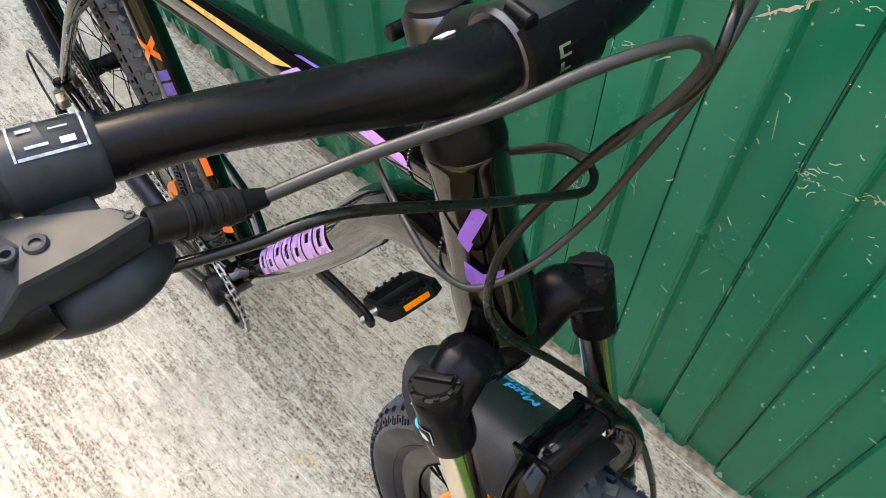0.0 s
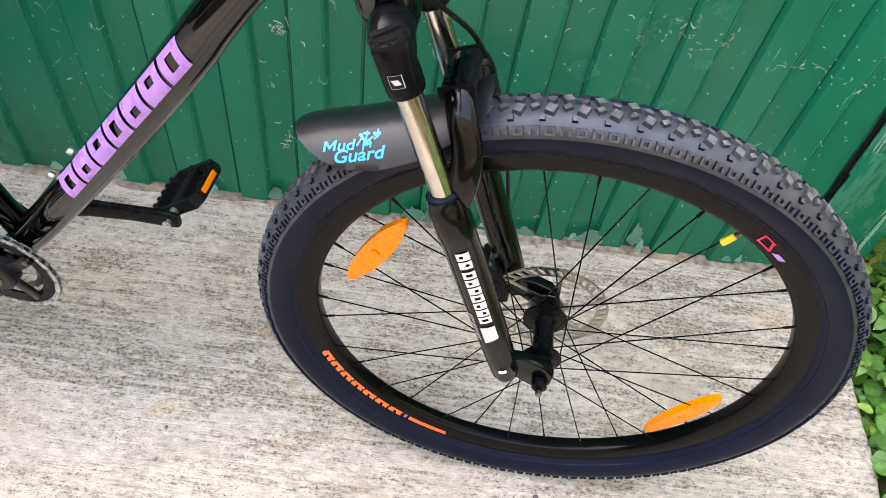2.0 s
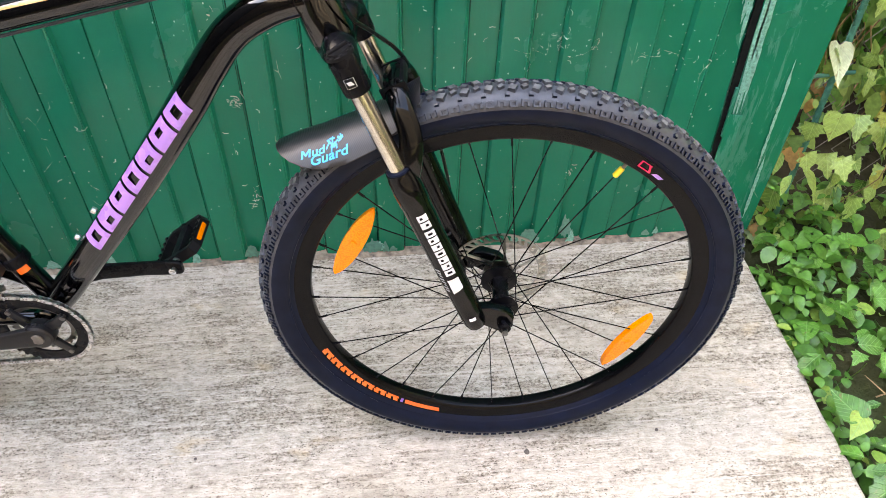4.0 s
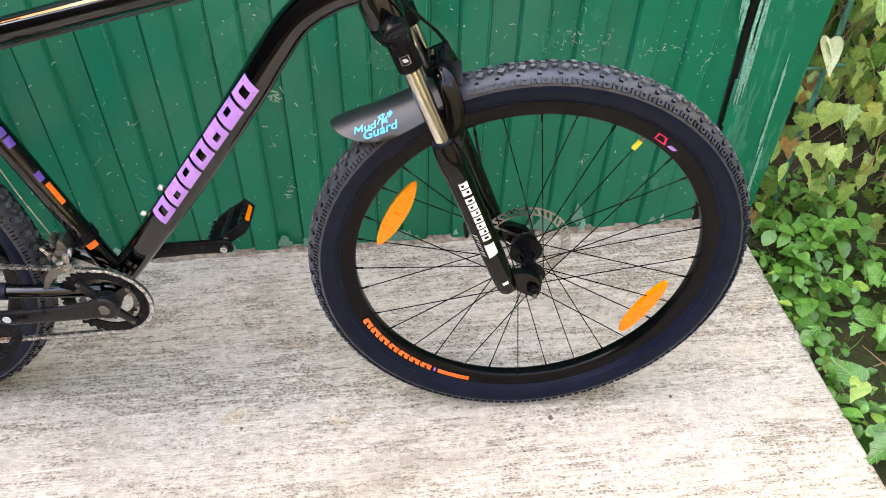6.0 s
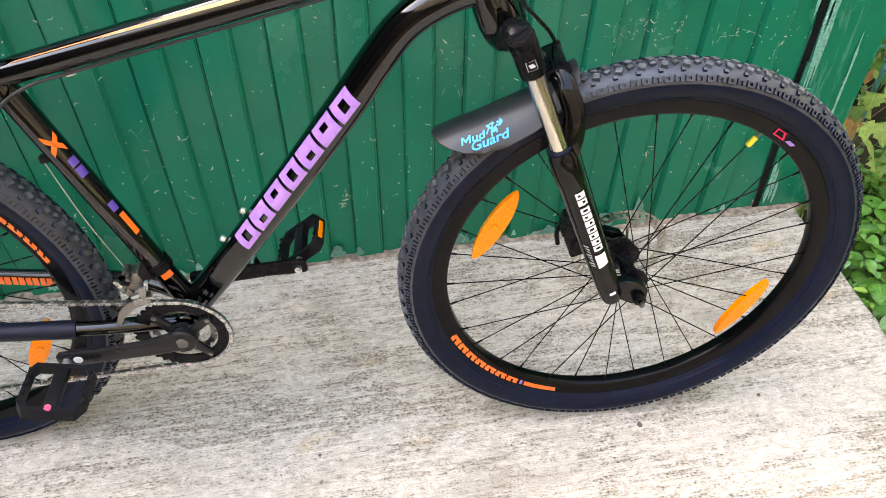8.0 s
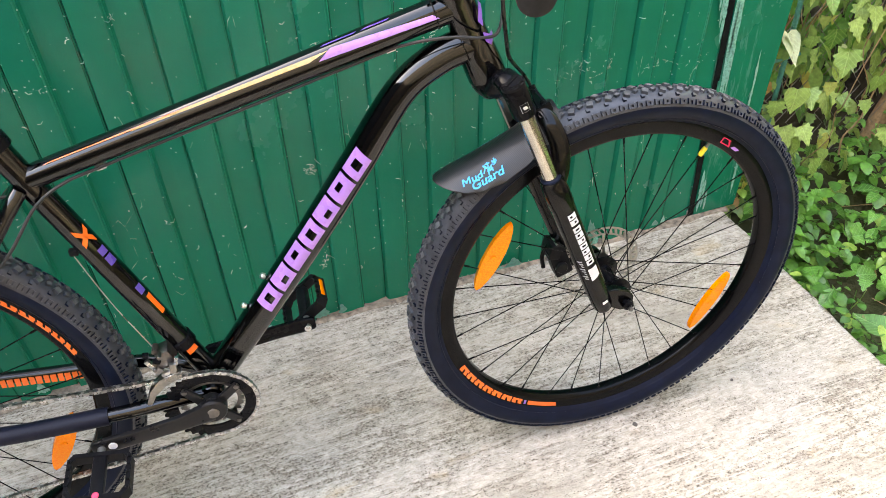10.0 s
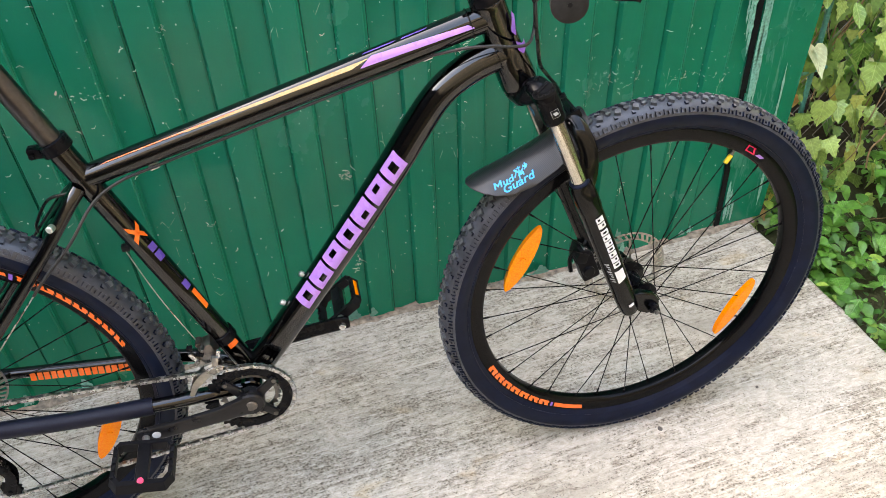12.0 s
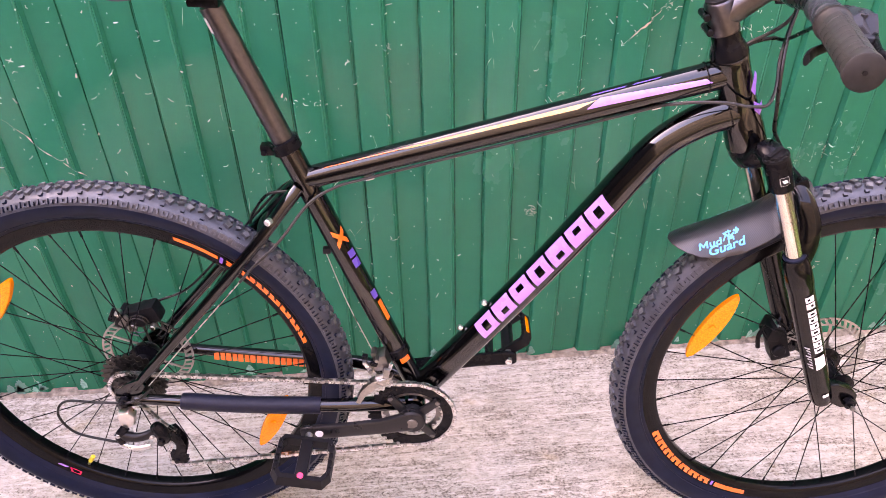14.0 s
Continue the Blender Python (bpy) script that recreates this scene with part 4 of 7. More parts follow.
def fork():
    # crown with its two cap housings
    bm = bmesh.new()
    c = HEAD_LOW - AXIS * 0.012
    tube(bm, [HEAD_LOW + AXIS * 0.004, HEAD_LOW - AXIS * 0.004, HEAD_LOW - AXIS * 0.016, HEAD_LOW - AXIS * 0.030], [0.0245, 0.0255, 0.0235, 0.017], 24, 3)
    for s in (-1, 1):
        top = LEG_TOP + V(0, s * LEG_Y, 0)
        tube(bm, [c + V(0, s * 0.002, 0.002), c + V(0.003, s * 0.024, 0.001), c.lerp(top, 0.62) + V(0.003, 0, 0.002), top + LEG_DIR * 0.022], [0.0185, 0.0150, 0.0142, 0.0140], 20, 5, 1.32)
        tube(bm, [top + LEG_DIR * 0.008, top + LEG_DIR * 0.010, top + LEG_DIR * 0.016, top + LEG_DIR * 0.053, top + LEG_DIR * 0.057, top + LEG_DIR * 0.0575], [0.0140, 0.0158, 0.0170, 0.0168, 0.0160, 0.0130], 28, 1)
    crown = part("fork", bm, SATIN, BIKE, "black suspension fork with bright stanchions", STEER)
    for s in (-1, 1):
        off = V(0, s * LEG_Y, 0)
        top = LEG_TOP + off
        m = aim(top + LEG_DIR * 0.009, top - LEG_DIR, V(0, 1, 0))
        bm = bmesh.new()
        tube(bm, [m @ V(0, 0, 0), m @ V(0, 0, 0.004), m @ V(0, 0, 0.0045), m @ V(0, 0, 0.007)], [0.0170, 0.0168, 0.0142, 0.0134], 28, 1)
        block(bm, (0.025, 0.0060, 0.0040), m @ Matrix.Translation((0, 0, 0.0078)) @ Matrix.Rotation(0.5, 4, "Z"), 0.0012)
        for k in range(10):
            a = 2 * math.pi * k / 10
            block(bm, (0.003, 0.004, 0.003), m @ Matrix.Rotation(a, 4, "Z") @ Matrix.Translation((0.0148, 0, 0.0045)), 0.0006)
        part("fork_cap", bm, MATTE, crown, "black plastic adjuster cap")
        bm = bmesh.new()
        rod(bm, top + LEG_DIR * 0.054, top + LEG_DIR * 0.30, 0.0120, 32)
        part("stanchion", bm, CHROME, crown, "polished chrome stanchion")
        # lower leg with seal and dropout
        bm = bmesh.new()
        L = (LEG_LOW - LEG_TOP).length
        d = LEG_DIR
        tube(bm, [top + d * 0.176, top + d * 0.1765, top + d * 0.184, top + d * 0.186, top + d * 0.205, top + d * 0.228, top + d * 0.231, top + d * 0.36, top + d * 0.44, top + d * (L - 0.010), top + d * L], [0.0130, 0.0172, 0.0178, 0.0186, 0.0198, 0.0202, 0.0192, 0.0186, 0.0180, 0.0172, 0.0145], 28, 1)
        plate(bm, [(1.120, 0.400), (1.150, 0.402), (1.176, 0.392), (1.188, 0.378), (1.188, 0.362), (1.178, 0.352), (1.166, 0.352), (1.150, 0.366), (1.130, 0.372)], 0.016, Matrix.Translation((0, s * 0.060, 0)), 0.003)
        part("lower_leg", bm, FORKBLACK, crown)
        bm = bmesh.new()
        tube(bm, [top + d * 0.1735, top + d * 0.174, top + d * 0.1775, top + d * 0.178], [0.0125, 0.0152, 0.0160, 0.0130], 24, 1)
        part("dust_seal", bm, RUBBER, crown)
    # brace arch over the tyre
    bm = bmesh.new()
    f = lambda x, y, z: V(x, y, z)
    arch = [f(1.030, -0.062, 0.636), f(1.035, -0.062, 0.668), f(1.034, -0.057, 0.700), f(1.024, -0.046, 0.727), f(1.016, -0.026, 0.740), f(1.014, 0, 0.743), f(1.016, 0.026, 0.740), f(1.024, 0.046, 0.727), f(1.034, 0.057, 0.700), f(1.035, 0.062, 0.668), f(1.030, 0.062, 0.636)]
    tube(bm, arch, [0.0165, 0.0155, 0.0145, 0.0140, 0.0135, 0.0135, 0.0135, 0.0140, 0.0145, 0.0155, 0.0165], 18, 5, 0.62)
    part("brace_arch", bm, FORKBLACK, crown)
    # axle with the quick release
    bm = bmesh.new()
    rod(bm, FRONT + V(0, -0.084, 0), FRONT + V(0, 0.080, 0), 0.0045, 14)
    rod(bm, FRONT + V(0, -0.080, 0), FRONT + V(0, -0.068, 0), 0.0095, 16, bevel=0.0015)
    rod(bm, FRONT + V(0, 0.068, 0), FRONT + V(0, 0.078, 0), 0.010, 16, bevel=0.0015)
    rod(bm, FRONT + V(0, -0.068, 0), FRONT + V(0, -0.040, 0), 0.0125, 18, bevel=0.002)
    rod(bm, FRONT + V(0, -0.058, 0), FRONT + V(0, -0.046, 0), 0.0165, 18, bevel=0.002)
    part("axle", bm, SATIN, crown)
    bm = bmesh.new()
    rod(bm, FRONT + V(0, -0.0838, 0), FRONT + V(0, -0.0895, 0), 0.0042, 12, bevel=0.001)
    part("axle_nut", bm, DARKSTEEL, crown)
    # white printed blocks down the near leg
    top = LEG_TOP + V(0, -LEG_Y, 0)
    low = LEG_LOW + V(0, -LEG_Y, 0)
    cells = []
    for i in range(9):
        cells += slotted(0.241 + i * 0.0126 + (0.003 if i > 1 else 0), 0.0108, -6, 34, 0.0, i + 1)
    bm = on_tube(bmesh.new(), top, low, 0.0189, cells, 0.0010)
    part("leg_print", bm, WHITE, crown, "white block print down the fork leg")
    bm = on_tube(bmesh.new(), top, low, 0.0185, [((0.364, -12), (0.392, -12), (0.387, 36), (0.364, 36))], 0.0012)
    part("leg_print", bm, WHITE, crown)
    bm = on_tube(bmesh.new(), top, low, 0.0186, [((0.340 + 0.006 * k, -46 + 5 * (k % 3)), (0.343 + 0.006 * k, -44 + 5 * (k % 3)), (0.346 + 0.006 * k, -22), (0.342 + 0.006 * k, -24)) for k in range(8)], 0.0010)
    part("leg_print", bm, GREYPRINT, crown, "grey scribble print on the fork leg")
    bm = on_tube(bmesh.new(), top, low, 0.0178, [((0.451, -6), (0.457, -6), (0.457, 24), (0.451, 24))], 0.0010)
    part("leg_print", bm, WHITE, crown)
    # square mark on the cap housing
    bm = on_tube(bmesh.new(), top, low, 0.0170, [((0.031, -18), (0.0435, -18), (0.0435, 22), (0.031, 22))], 0.0006)
    part("cap_print", bm, WHITE, crown, "small white square print")
    bm = on_tube(bmesh.new(), top, low, 0.0170, [((0.0310, -16), (0.043, -16), (0.043, 20), (0.0310, 20))], 0.0010)
    part("cap_print", bm, MATTE, crown)
    bm = on_tube(bmesh.new(), top, low, 0.0170, [((0.0345, -10), (0.0395, -4), (0.0395, 15), (0.0345, 9))], 0.0014)
    part("cap_print", bm, WHITE, crown)
    # disc caliper behind the far leg
    bm = bmesh.new()
    block(bm, (0.034, 0.030, 0.062), Matrix.Translation((1.098, 0.052, 0.392)) @ Matrix.Rotation(-0.35, 4, "Y"), 0.005)
    block(bm, (0.022, 0.040, 0.030), Matrix.Translation((1.086, 0.056, 0.418)) @ Matrix.Rotation(0.2, 4, "Y"), 0.004)
    rod(bm, (1.098, 0.030, 0.385), (1.098, 0.080, 0.385), 0.0115, 16, bevel=0.002)
    tube(bm, [(1.080, 0.058, 0.425), (1.070, 0.060, 0.400), (1.074, 0.060, 0.372)], 0.004, 8, 4)
    part("brake_caliper", bm, MATTE, crown, "black disc brake caliper")
    for z in (0.372, 0.432):
        bm = rod(bmesh.new(), (1.100 - (z - 0.4) * 0.3, 0.040, z), (1.100 - (z - 0.4) * 0.3, 0.066, z), 0.004, 10)
        part("caliper_bolt", bm, STEEL, crown)
    return crown


fork()


# ---- mudguard strapped to the arch ----
def guard_at(x, y):
    """The guard's upper face at x, y."""
    zc = float(np.interp(x, (0.855, 0.891, 0.925, 0.963, 0.995, 1.025, 1.045, 1.07), (0.640, 0.657, 0.670, 0.687, 0.703, 0.724, 0.738, 0.750)))
    return V(x, y, zc - 14.5 * y * y)


def guard_point(s, v):
    """s: 0 tail to 1 nose; v: -1 near edge to 1 far edge."""
    x = 0.860 + 0.186 * s
    w = float(np.interp(s, (0, 0.015, 0.05, 0.11, 0.2, 0.32, 0.5, 0.7, 0.86, 0.95, 1.0), (0, 0.011, 0.021, 0.031, 0.040, 0.046, 0.049, 0.047, 0.042, 0.036, 0.028)))
    return guard_at(x, w * v)


def mudguard():
    bm = bmesh.new()
    ns, nv = 62, 24
    top = [[bm.verts.new(guard_point(i / ns, -1 + 2 * j / nv)) for j in range(nv + 1)] for i in range(ns + 1)]
    low = [[bm.verts.new(v.co - V(0, 0, 0.0014)) for v in row] for row in top]
    for i in range(ns):
        for j in range(nv):
            bm.faces.new((top[i][j], top[i + 1][j], top[i + 1][j + 1], top[i][j + 1]))
            bm.faces.new((low[i][j], low[i][j + 1], low[i + 1][j + 1], low[i + 1][j]))
    for i in range(ns):
        bm.faces.new((top[i][0], low[i][0], low[i + 1][0], top[i + 1][0]))
        bm.faces.new((top[i][nv], top[i + 1][nv], low[i + 1][nv], low[i][nv]))
    for j in range(nv):
        bm.faces.new((top[ns][j], low[ns][j], low[ns][j + 1], top[ns][j + 1]))
    bmesh.ops.remove_doubles(bm, verts=bm.verts, dist=0.00005)
    g = part("mudguard", bm, CARBON, BIKE, "carbon-look plastic mudguard with blue lettering", STEER)
    # lettering, wrapped on the guard's near flank
    for word, s0, v0, size, way in (("Mud", 0.896, -0.0340, 0.0175, 1), ("Guard", 0.909, -0.0420, 0.0190, 1), ("Mud", 0.975, 0.0330, 0.0195, -1), ("Guard", 0.962, 0.0418, 0.0208, -1)):
        cu = bpy.data.curves.new("lettering", "FONT")
        cu.body, cu.size, cu.offset = word.replace("M", ""), size, 0.0004
        tmp = new("lettering", cu)
        bpy.context.view_layer.update()
        me = bpy.data.meshes.new_from_object(tmp.evaluated_get(bpy.context.evaluated_depsgraph_get()))
        bpy.data.objects.remove(tmp)
        bm = bmesh.new()
        bm.from_mesh(me)
        if word[0] == "M":
            # a broad capital from two posts and two slanting strokes
            bmesh.ops.translate(bm, verts=bm.verts, vec=(0.82 * size, 0, 0))
            for bars in (((0.05, 0), (0.19, 0), (0.19, 0.72), (0.05, 0.72)), ((0.61, 0), (0.75, 0), (0.75, 0.72), (0.61, 0.72)), ((0.19, 0.72), (0.19, 0.44), (0.40, 0.08), (0.40, 0.36)), ((0.61, 0.72), (0.40, 0.36), (0.40, 0.08), (0.61, 0.44))):
                bm.faces.new([bm.verts.new((x * size, y * size, 0)) for x, y in bars])
        bmesh.ops.triangulate(bm, faces=bm.faces)
        bmesh.ops.subdivide_edges(bm, edges=[e for e in bm.edges if e.calc_length() > 0.003], cuts=3, use_grid_fill=True)
        for v in bm.verts:
            x, y = s0 + way * v.co.x, v0 + way * v.co.y * 0.62
            a = guard_at(x, y)
            n = (guard_at(x + 0.002, y) - a).cross(guard_at(x, y + 0.001) - a).normalized()
            v.co = a + (n if n.z > 0 else -n) * 0.0010
        part("lettering", bm, BLUE, g, "blue lettering")
    # small blue splash shape above the second word
    bm = bmesh.new()
    rnd = random.Random(2)
    for k in range(16):
        s, w = 0.9305 + 0.017 * rnd.random(), -0.0345 + 0.011 * rnd.random()
        ang = rnd.random() * 3.14
        ds, dw = 0.0034 * math.cos(ang), 0.0034 * math.sin(ang)
        es, ew = -0.0009 * math.sin(ang), 0.0009 * math.cos(ang)
        q = []
        for a, b in ((-1, -1), (1, -1), (1, 1), (-1, 1)):
            q.append(bm.verts.new(guard_at(s + a * ds + b * es, w + a * dw + b * ew) + V(0, -0.0003, 0.0008 + 0.00006 * k)))
        bm.faces.new(q)
    part("splash_print", bm, BLUE, g)
    # strap and buckles round the arch
    tilt = Matrix.Translation((1.015, 0, 0.742)) @ Matrix.Rotation(-0.42, 4, "Y")
    bm = bmesh.new()
    block(bm, (0.032, 0.060, 0.012), tilt, 0.004, 0.92)
    part("strap", bm, MATTE, g, "black bracket and strap over the fork arch")
    for y in (-0.029, 0.029):
        bm = bmesh.new()
        block(bm, (0.034, 0.004, 0.014), tilt @ Matrix.Translation((0, y, 0)), 0.0012)
        part("strap_edge", bm, SATIN, g)
    for x, y in ((-0.008, -0.022), (0.008, -0.022), (-0.008, -0.006), (0.008, 0.012)):
        bm = bmesh.new()
        block(bm, (0.005, 0.005, 0.004), tilt @ Matrix.Translation((x, y, 0.0085)), 0.001)
        part("strap_stud", bm, SATIN, g)


mudguard()


# ---- crankset, pedals, chain ----
def gear(bm, center, r_out, r_in, teeth, thick, y):
    n = teeth * 4
    prof = []
    for i in range(n):
        a = 2 * math.pi * i / n
        prof.append((r_out if i % 4 in (1, 2) else r_out - 0.0045, a))
    rings = []
    for yy in (y - thick / 2, y + thick / 2):
        rings.append(([bm.verts.new(center + V(r * math.cos(a), yy, r * math.sin(a))) for r, a in prof], [bm.verts.new(center + V(r_in * math.cos(a), yy, r_in * math.sin(a))) for r, a in prof]))
    (o0, i0), (o1, i1) = rings
    for k in range(n):
        j = (k + 1) % n
        bm.faces.new((o0[k], o0[j], i0[j], i0[k]))
        bm.faces.new((o1[k], i1[k], i1[j], o1[j]))
        bm.faces.new((o0[k], o1[k], o1[j], o0[j]))
        bm.faces.new((i0[k], i0[j], i1[j], i1[k]))
    return bm


CRANK_END, CRANK_FAR = V(0.3005, 0, 0.3065), V(0.6395, 0, 0.3235)


def crankset():
    bm = bmesh.new()
    gear(bm, V(BB.x, 0, BB.z), 0.0752, 0.0520, 36, 0.003, -0.050)
    cs = part("crankset", bm, SATIN, BIKE, "black alloy crankset with steel chainring", smooth=25)
    bm = bmesh.new()
    gear(bm, V(BB.x, 0, BB.z), 0.0500, 0.0400, 26, 0.003, -0.0425)
    part("inner_chainring", bm, DARKSTEEL, cs, smooth=25)
    # arm: lofted bar from boss to pedal eye
    for s, end, name in ((-1, CRANK_END, "crank_arm"), (1, CRANK_FAR, "crank_arm")):
        bm = bmesh.new()
        d = (end - BB).normalized()
        up = V(-d.z, 0, d.x)
        if up.z < 0:
            up = -up
        secs = []
        for f, y, h, w in ((-0.03, 0.062, 0.019, 0.012), (0.0, 0.064, 0.0205, 0.015), (0.10, 0.067, 0.0185, 0.015), (0.3, 0.074, 0.0150, 0.013), (0.7, 0.080, 0.0138, 0.0115), (0.94, 0.082, 0.0150, 0.0115), (1.06, 0.082, 0.0130, 0.011), (1.085, 0.082, 0.0095, 0.009)):
            c = BB.lerp(end, f) + V(0, s * y, 0)
            ring = []
            for k in range(16):
                a = 2 * math.pi * k / 16
                ca, sa = math.cos(a), math.sin(a)
                ring.append(bm.verts.new(c + up * (h * math.copysign(abs(sa) ** 0.55, sa)) + V(0, 1, 0) * (w / 2 * math.copysign(abs(ca) ** 0.55, ca))))
            secs.append(ring)
        for a, b in zip(secs, secs[1:]):
            for k in range(16):
                bm.faces.new((a[k], a[(k + 1) % 16], b[(k + 1) % 16], b[k]))
        bm.faces.new(secs[0])
        bm.faces.new(secs[-1])
        part(name, bm, GREYALLOY if s < 0 else SATIN, cs, "satin dark grey crank arm")
    # spider
    bm = bmesh.new()
    for k in range(4):
        a = radians(38 + 90 * k)
        p = BB + V(0.010 * math.cos(a), -0.056, 0.010 * math.sin(a))
        q = BB + V(0.0585 * math.cos(a), -0.0535, 0.0585 * math.sin(a))
        m = aim((p + q) / 2, q, V(0, 1, 0))
        block(bm, (0.017, 0.007, (q - p).length), m, 0.002, 0.8)
    rod(bm, BB + V(0, -0.070, 0), BB + V(0, -0.045, 0), 0.0235, 28, bevel=0.003)
    part("spider", bm, GREYALLOY, cs, "grey satin chainring spider")
    for k in range(4):
        a = radians(38 + 90 * k)
        q = BB + V(0.0555 * math.cos(a), 0, 0.0555 * math.sin(a))
        bm = rod(bmesh.new(), q + V(0, -0.0585, 0), q + V(0, -0.050, 0), 0.0040, 10)
        part("chainring_bolt", bm, DARKSTEEL, cs)
    bm = bmesh.new()
    q = BB.lerp(CRANK_END, 0.90)
    rod(bm, q + V(0, -0.0865, 0.001), q + V(0, -0.0885, 0.001), 0.0068, 16)
    part("crank_sticker", bm, WHITE, cs, "round white sticker on the crank")
    bm = bmesh.new()
    rod(bm, BB + V(0, -0.068, 0), BB + V(0, 0.068, 0), 0.0085, 16)
    rod(bm, BB + V(0, -0.0725, 0), BB + V(0, -0.069, 0), 0.0105, 18, bevel=0.001)
    part("crank_axle", bm, DARKSTEEL, cs)


crankset()


def pedal_parts(at, s, tilt):
    """A platform pedal about its spindle; s: -1 drive side, 1 the other."""
    m = Matrix.Translation(at + V(0, s * 0.141, 0)) @ Matrix.Rotation(tilt, 4, "Y")
    bm = bmesh.new()
    # ring of eight sides round two windows, with a hub across
    out = [(-0.048, -0.024), (-0.036, -0.039), (0.036, -0.039), (0.048, -0.024), (0.048, 0.026), (0.040, 0.037), (-0.040, 0.037), (-0.048, 0.026)]
    inn = [(-0.037, -0.019), (-0.030, -0.028), (0.030, -0.028), (0.037, -0.019), (0.037, 0.021), (0.032, 0.027), (-0.032, 0.027), (-0.037, 0.021)]
    rings = []
    for z in (-0.0085, 0.0085):
        k = 0.94 if z > 0 else 1.0
        rings.append(([bm.verts.new(m @ V(x * k, -s * y * k * 1.2, z)) for x, y in out], [bm.verts.new(m @ V(x * 1.04, -s * y * 1.27, z)) for x, y in inn]))
    (o0, i0), (o1, i1) = rings
    for a in range(8):
        c = (a + 1) % 8
        bm.faces.new((o0[a], o0[c], i0[c], i0[a]))
        bm.faces.new((o1[a], i1[a], i1[c], o1[c]))
        bm.faces.new((o0[a], o1[a], o1[c], o0[c]))
        bm.faces.new((i0[a], i0[c], i1[c], i1[a]))
    block(bm, (0.020, 0.084, 0.016), m, 0.004)
    for x in (-0.042, 0.042):
        for k in range(5):
            block(bm, (0.005, 0.005, 0.006), m @ Matrix.Translation((x, -0.028 + k * 0.014, 0.009)), 0.001)
    p = part("pedal", bm, MATTE, BIKE, "black plastic platform pedal", smooth=25)
    bm = bmesh.new()
    rod(bm, at + V(0, s * 0.070, 0), at + V(0, s * 0.100, 0), 0.0062, 12)
    part("spindle", bm, STEEL, p)
    for x in (-1, 1) if s > 0 else ():
        bm = bmesh.new()
        block(bm, (0.003, 0.042, 0.010), m @ Matrix.Translation((x * 0.0458, 0, -0.001)), 0.001)
        part("pedal_reflector", bm, AMBER, p, "amber pedal reflector")
    bm = bmesh.new()
    q = m @ V(0, s * 0.0380, 0.0088)
    rod(bm, q, q + V(0, s * 0.0006, 0.0014), 0.0050, 14)
    part("pedal_cap", bm, PINK if s < 0 else MATTE, p, "pink pedal end cap" if s < 0 else "")


pedal_parts(CRANK_END, -1, radians(10))
pedal_parts(CRANK_FAR, 1, radians(-38))


def link_mesh(inner):
    bm = bmesh.new()
    for y in (-1, 1):
        out = []
        for k in range(20):
            a = 2 * math.pi * k / 20
            x = 0.00635 * (1 if math.cos(a) > 0 else -1) + 0.0040 * math.cos(a)
            z = 0.0040 * math.sin(a) * (1.0 if abs(math.cos(a)) > 0.35 else 0.78)
            out.append((x, z))
        plate(bm, out, 0.0011, Matrix.Translation((0, y * (0.0018 if inner else 0.0030), 0)))
    for x in (-0.00635, 0.00635):
        rod(bm, (x, -0.0038 if not inner else -0.0016, 0), (x, 0.0038 if not inner else 0.0016, 0), 0.0018 if not inner else 0.0036, 8)
    return finish(bm, CHAINSTEEL if not inner else LINKSTEEL, "link", 30)


def chain():
    ring_r, cog = 0.0725, V(0.0, -0.044, 0.3685)
    cog_r = 0.034
    C = V(BB.x, -0.050, BB.z)
    pts = []
    # upper run, the cassette, the jockey wheels, lower run, chainring
    for k in range(0, 21):
        a = radians(96 - k * 9.6)
        pts.append(C + V(ring_r * math.cos(a), 0, ring_r * math.sin(a)))
    pts = pts[::-1]
    for k in range(0, 19):
        a = radians(92 + k * 10.5)
        pts.append(cog + V(cog_r * math.cos(a), 0, cog_r * math.sin(a)))
    pts += [V(0.040, -0.050, 0.290), V(0.058, -0.052, 0.274), V(0.056, -0.052, 0.256), V(0.040, -0.052, 0.232), V(0.032, -0.052, 0.212), V(0.040, -0.052, 0.192), V(0.055, -0.052, 0.188)]
    path = [np.array(p) for p in pts] + [np.array(pts[0])]
    seg = [np.linalg.norm(b - a) for a, b in zip(path, path[1:])]
    total = sum(seg)
    n = int(round(total / 0.0127 / 2)) * 2
    cum = np.concatenate([[0], np.cumsum(seg)])
    arr = np.array(path)

    def at(s):
        s = s % total
        return Vector([np.interp(s, cum, arr[:, i]) for i in range(3)])
    first = None
    meshes = [link_mesh(False), link_mesh(True)]
    for i in range(n):
        a, b = at(i * total / n), at((i + 1) * total / n)
        d = (b - a).normalized()
        z = d.cross(V(0, 1, 0)) * -1
        y = z.cross(d)
        m = Matrix.Translation((a + b) / 2) @ Matrix((d, y, z)).transposed().to_4x4()
        if first is None:
            first = new("chain", meshes[0])
            first.parent = BIKE
            first.matrix_basis = m
            tagged(first, "bicycle chain of steel links")
            inv = m.inverted()
        else:
            o = new("link", meshes[i % 2])
            o.parent = first
            o.matrix_basis = inv @ m


chain()


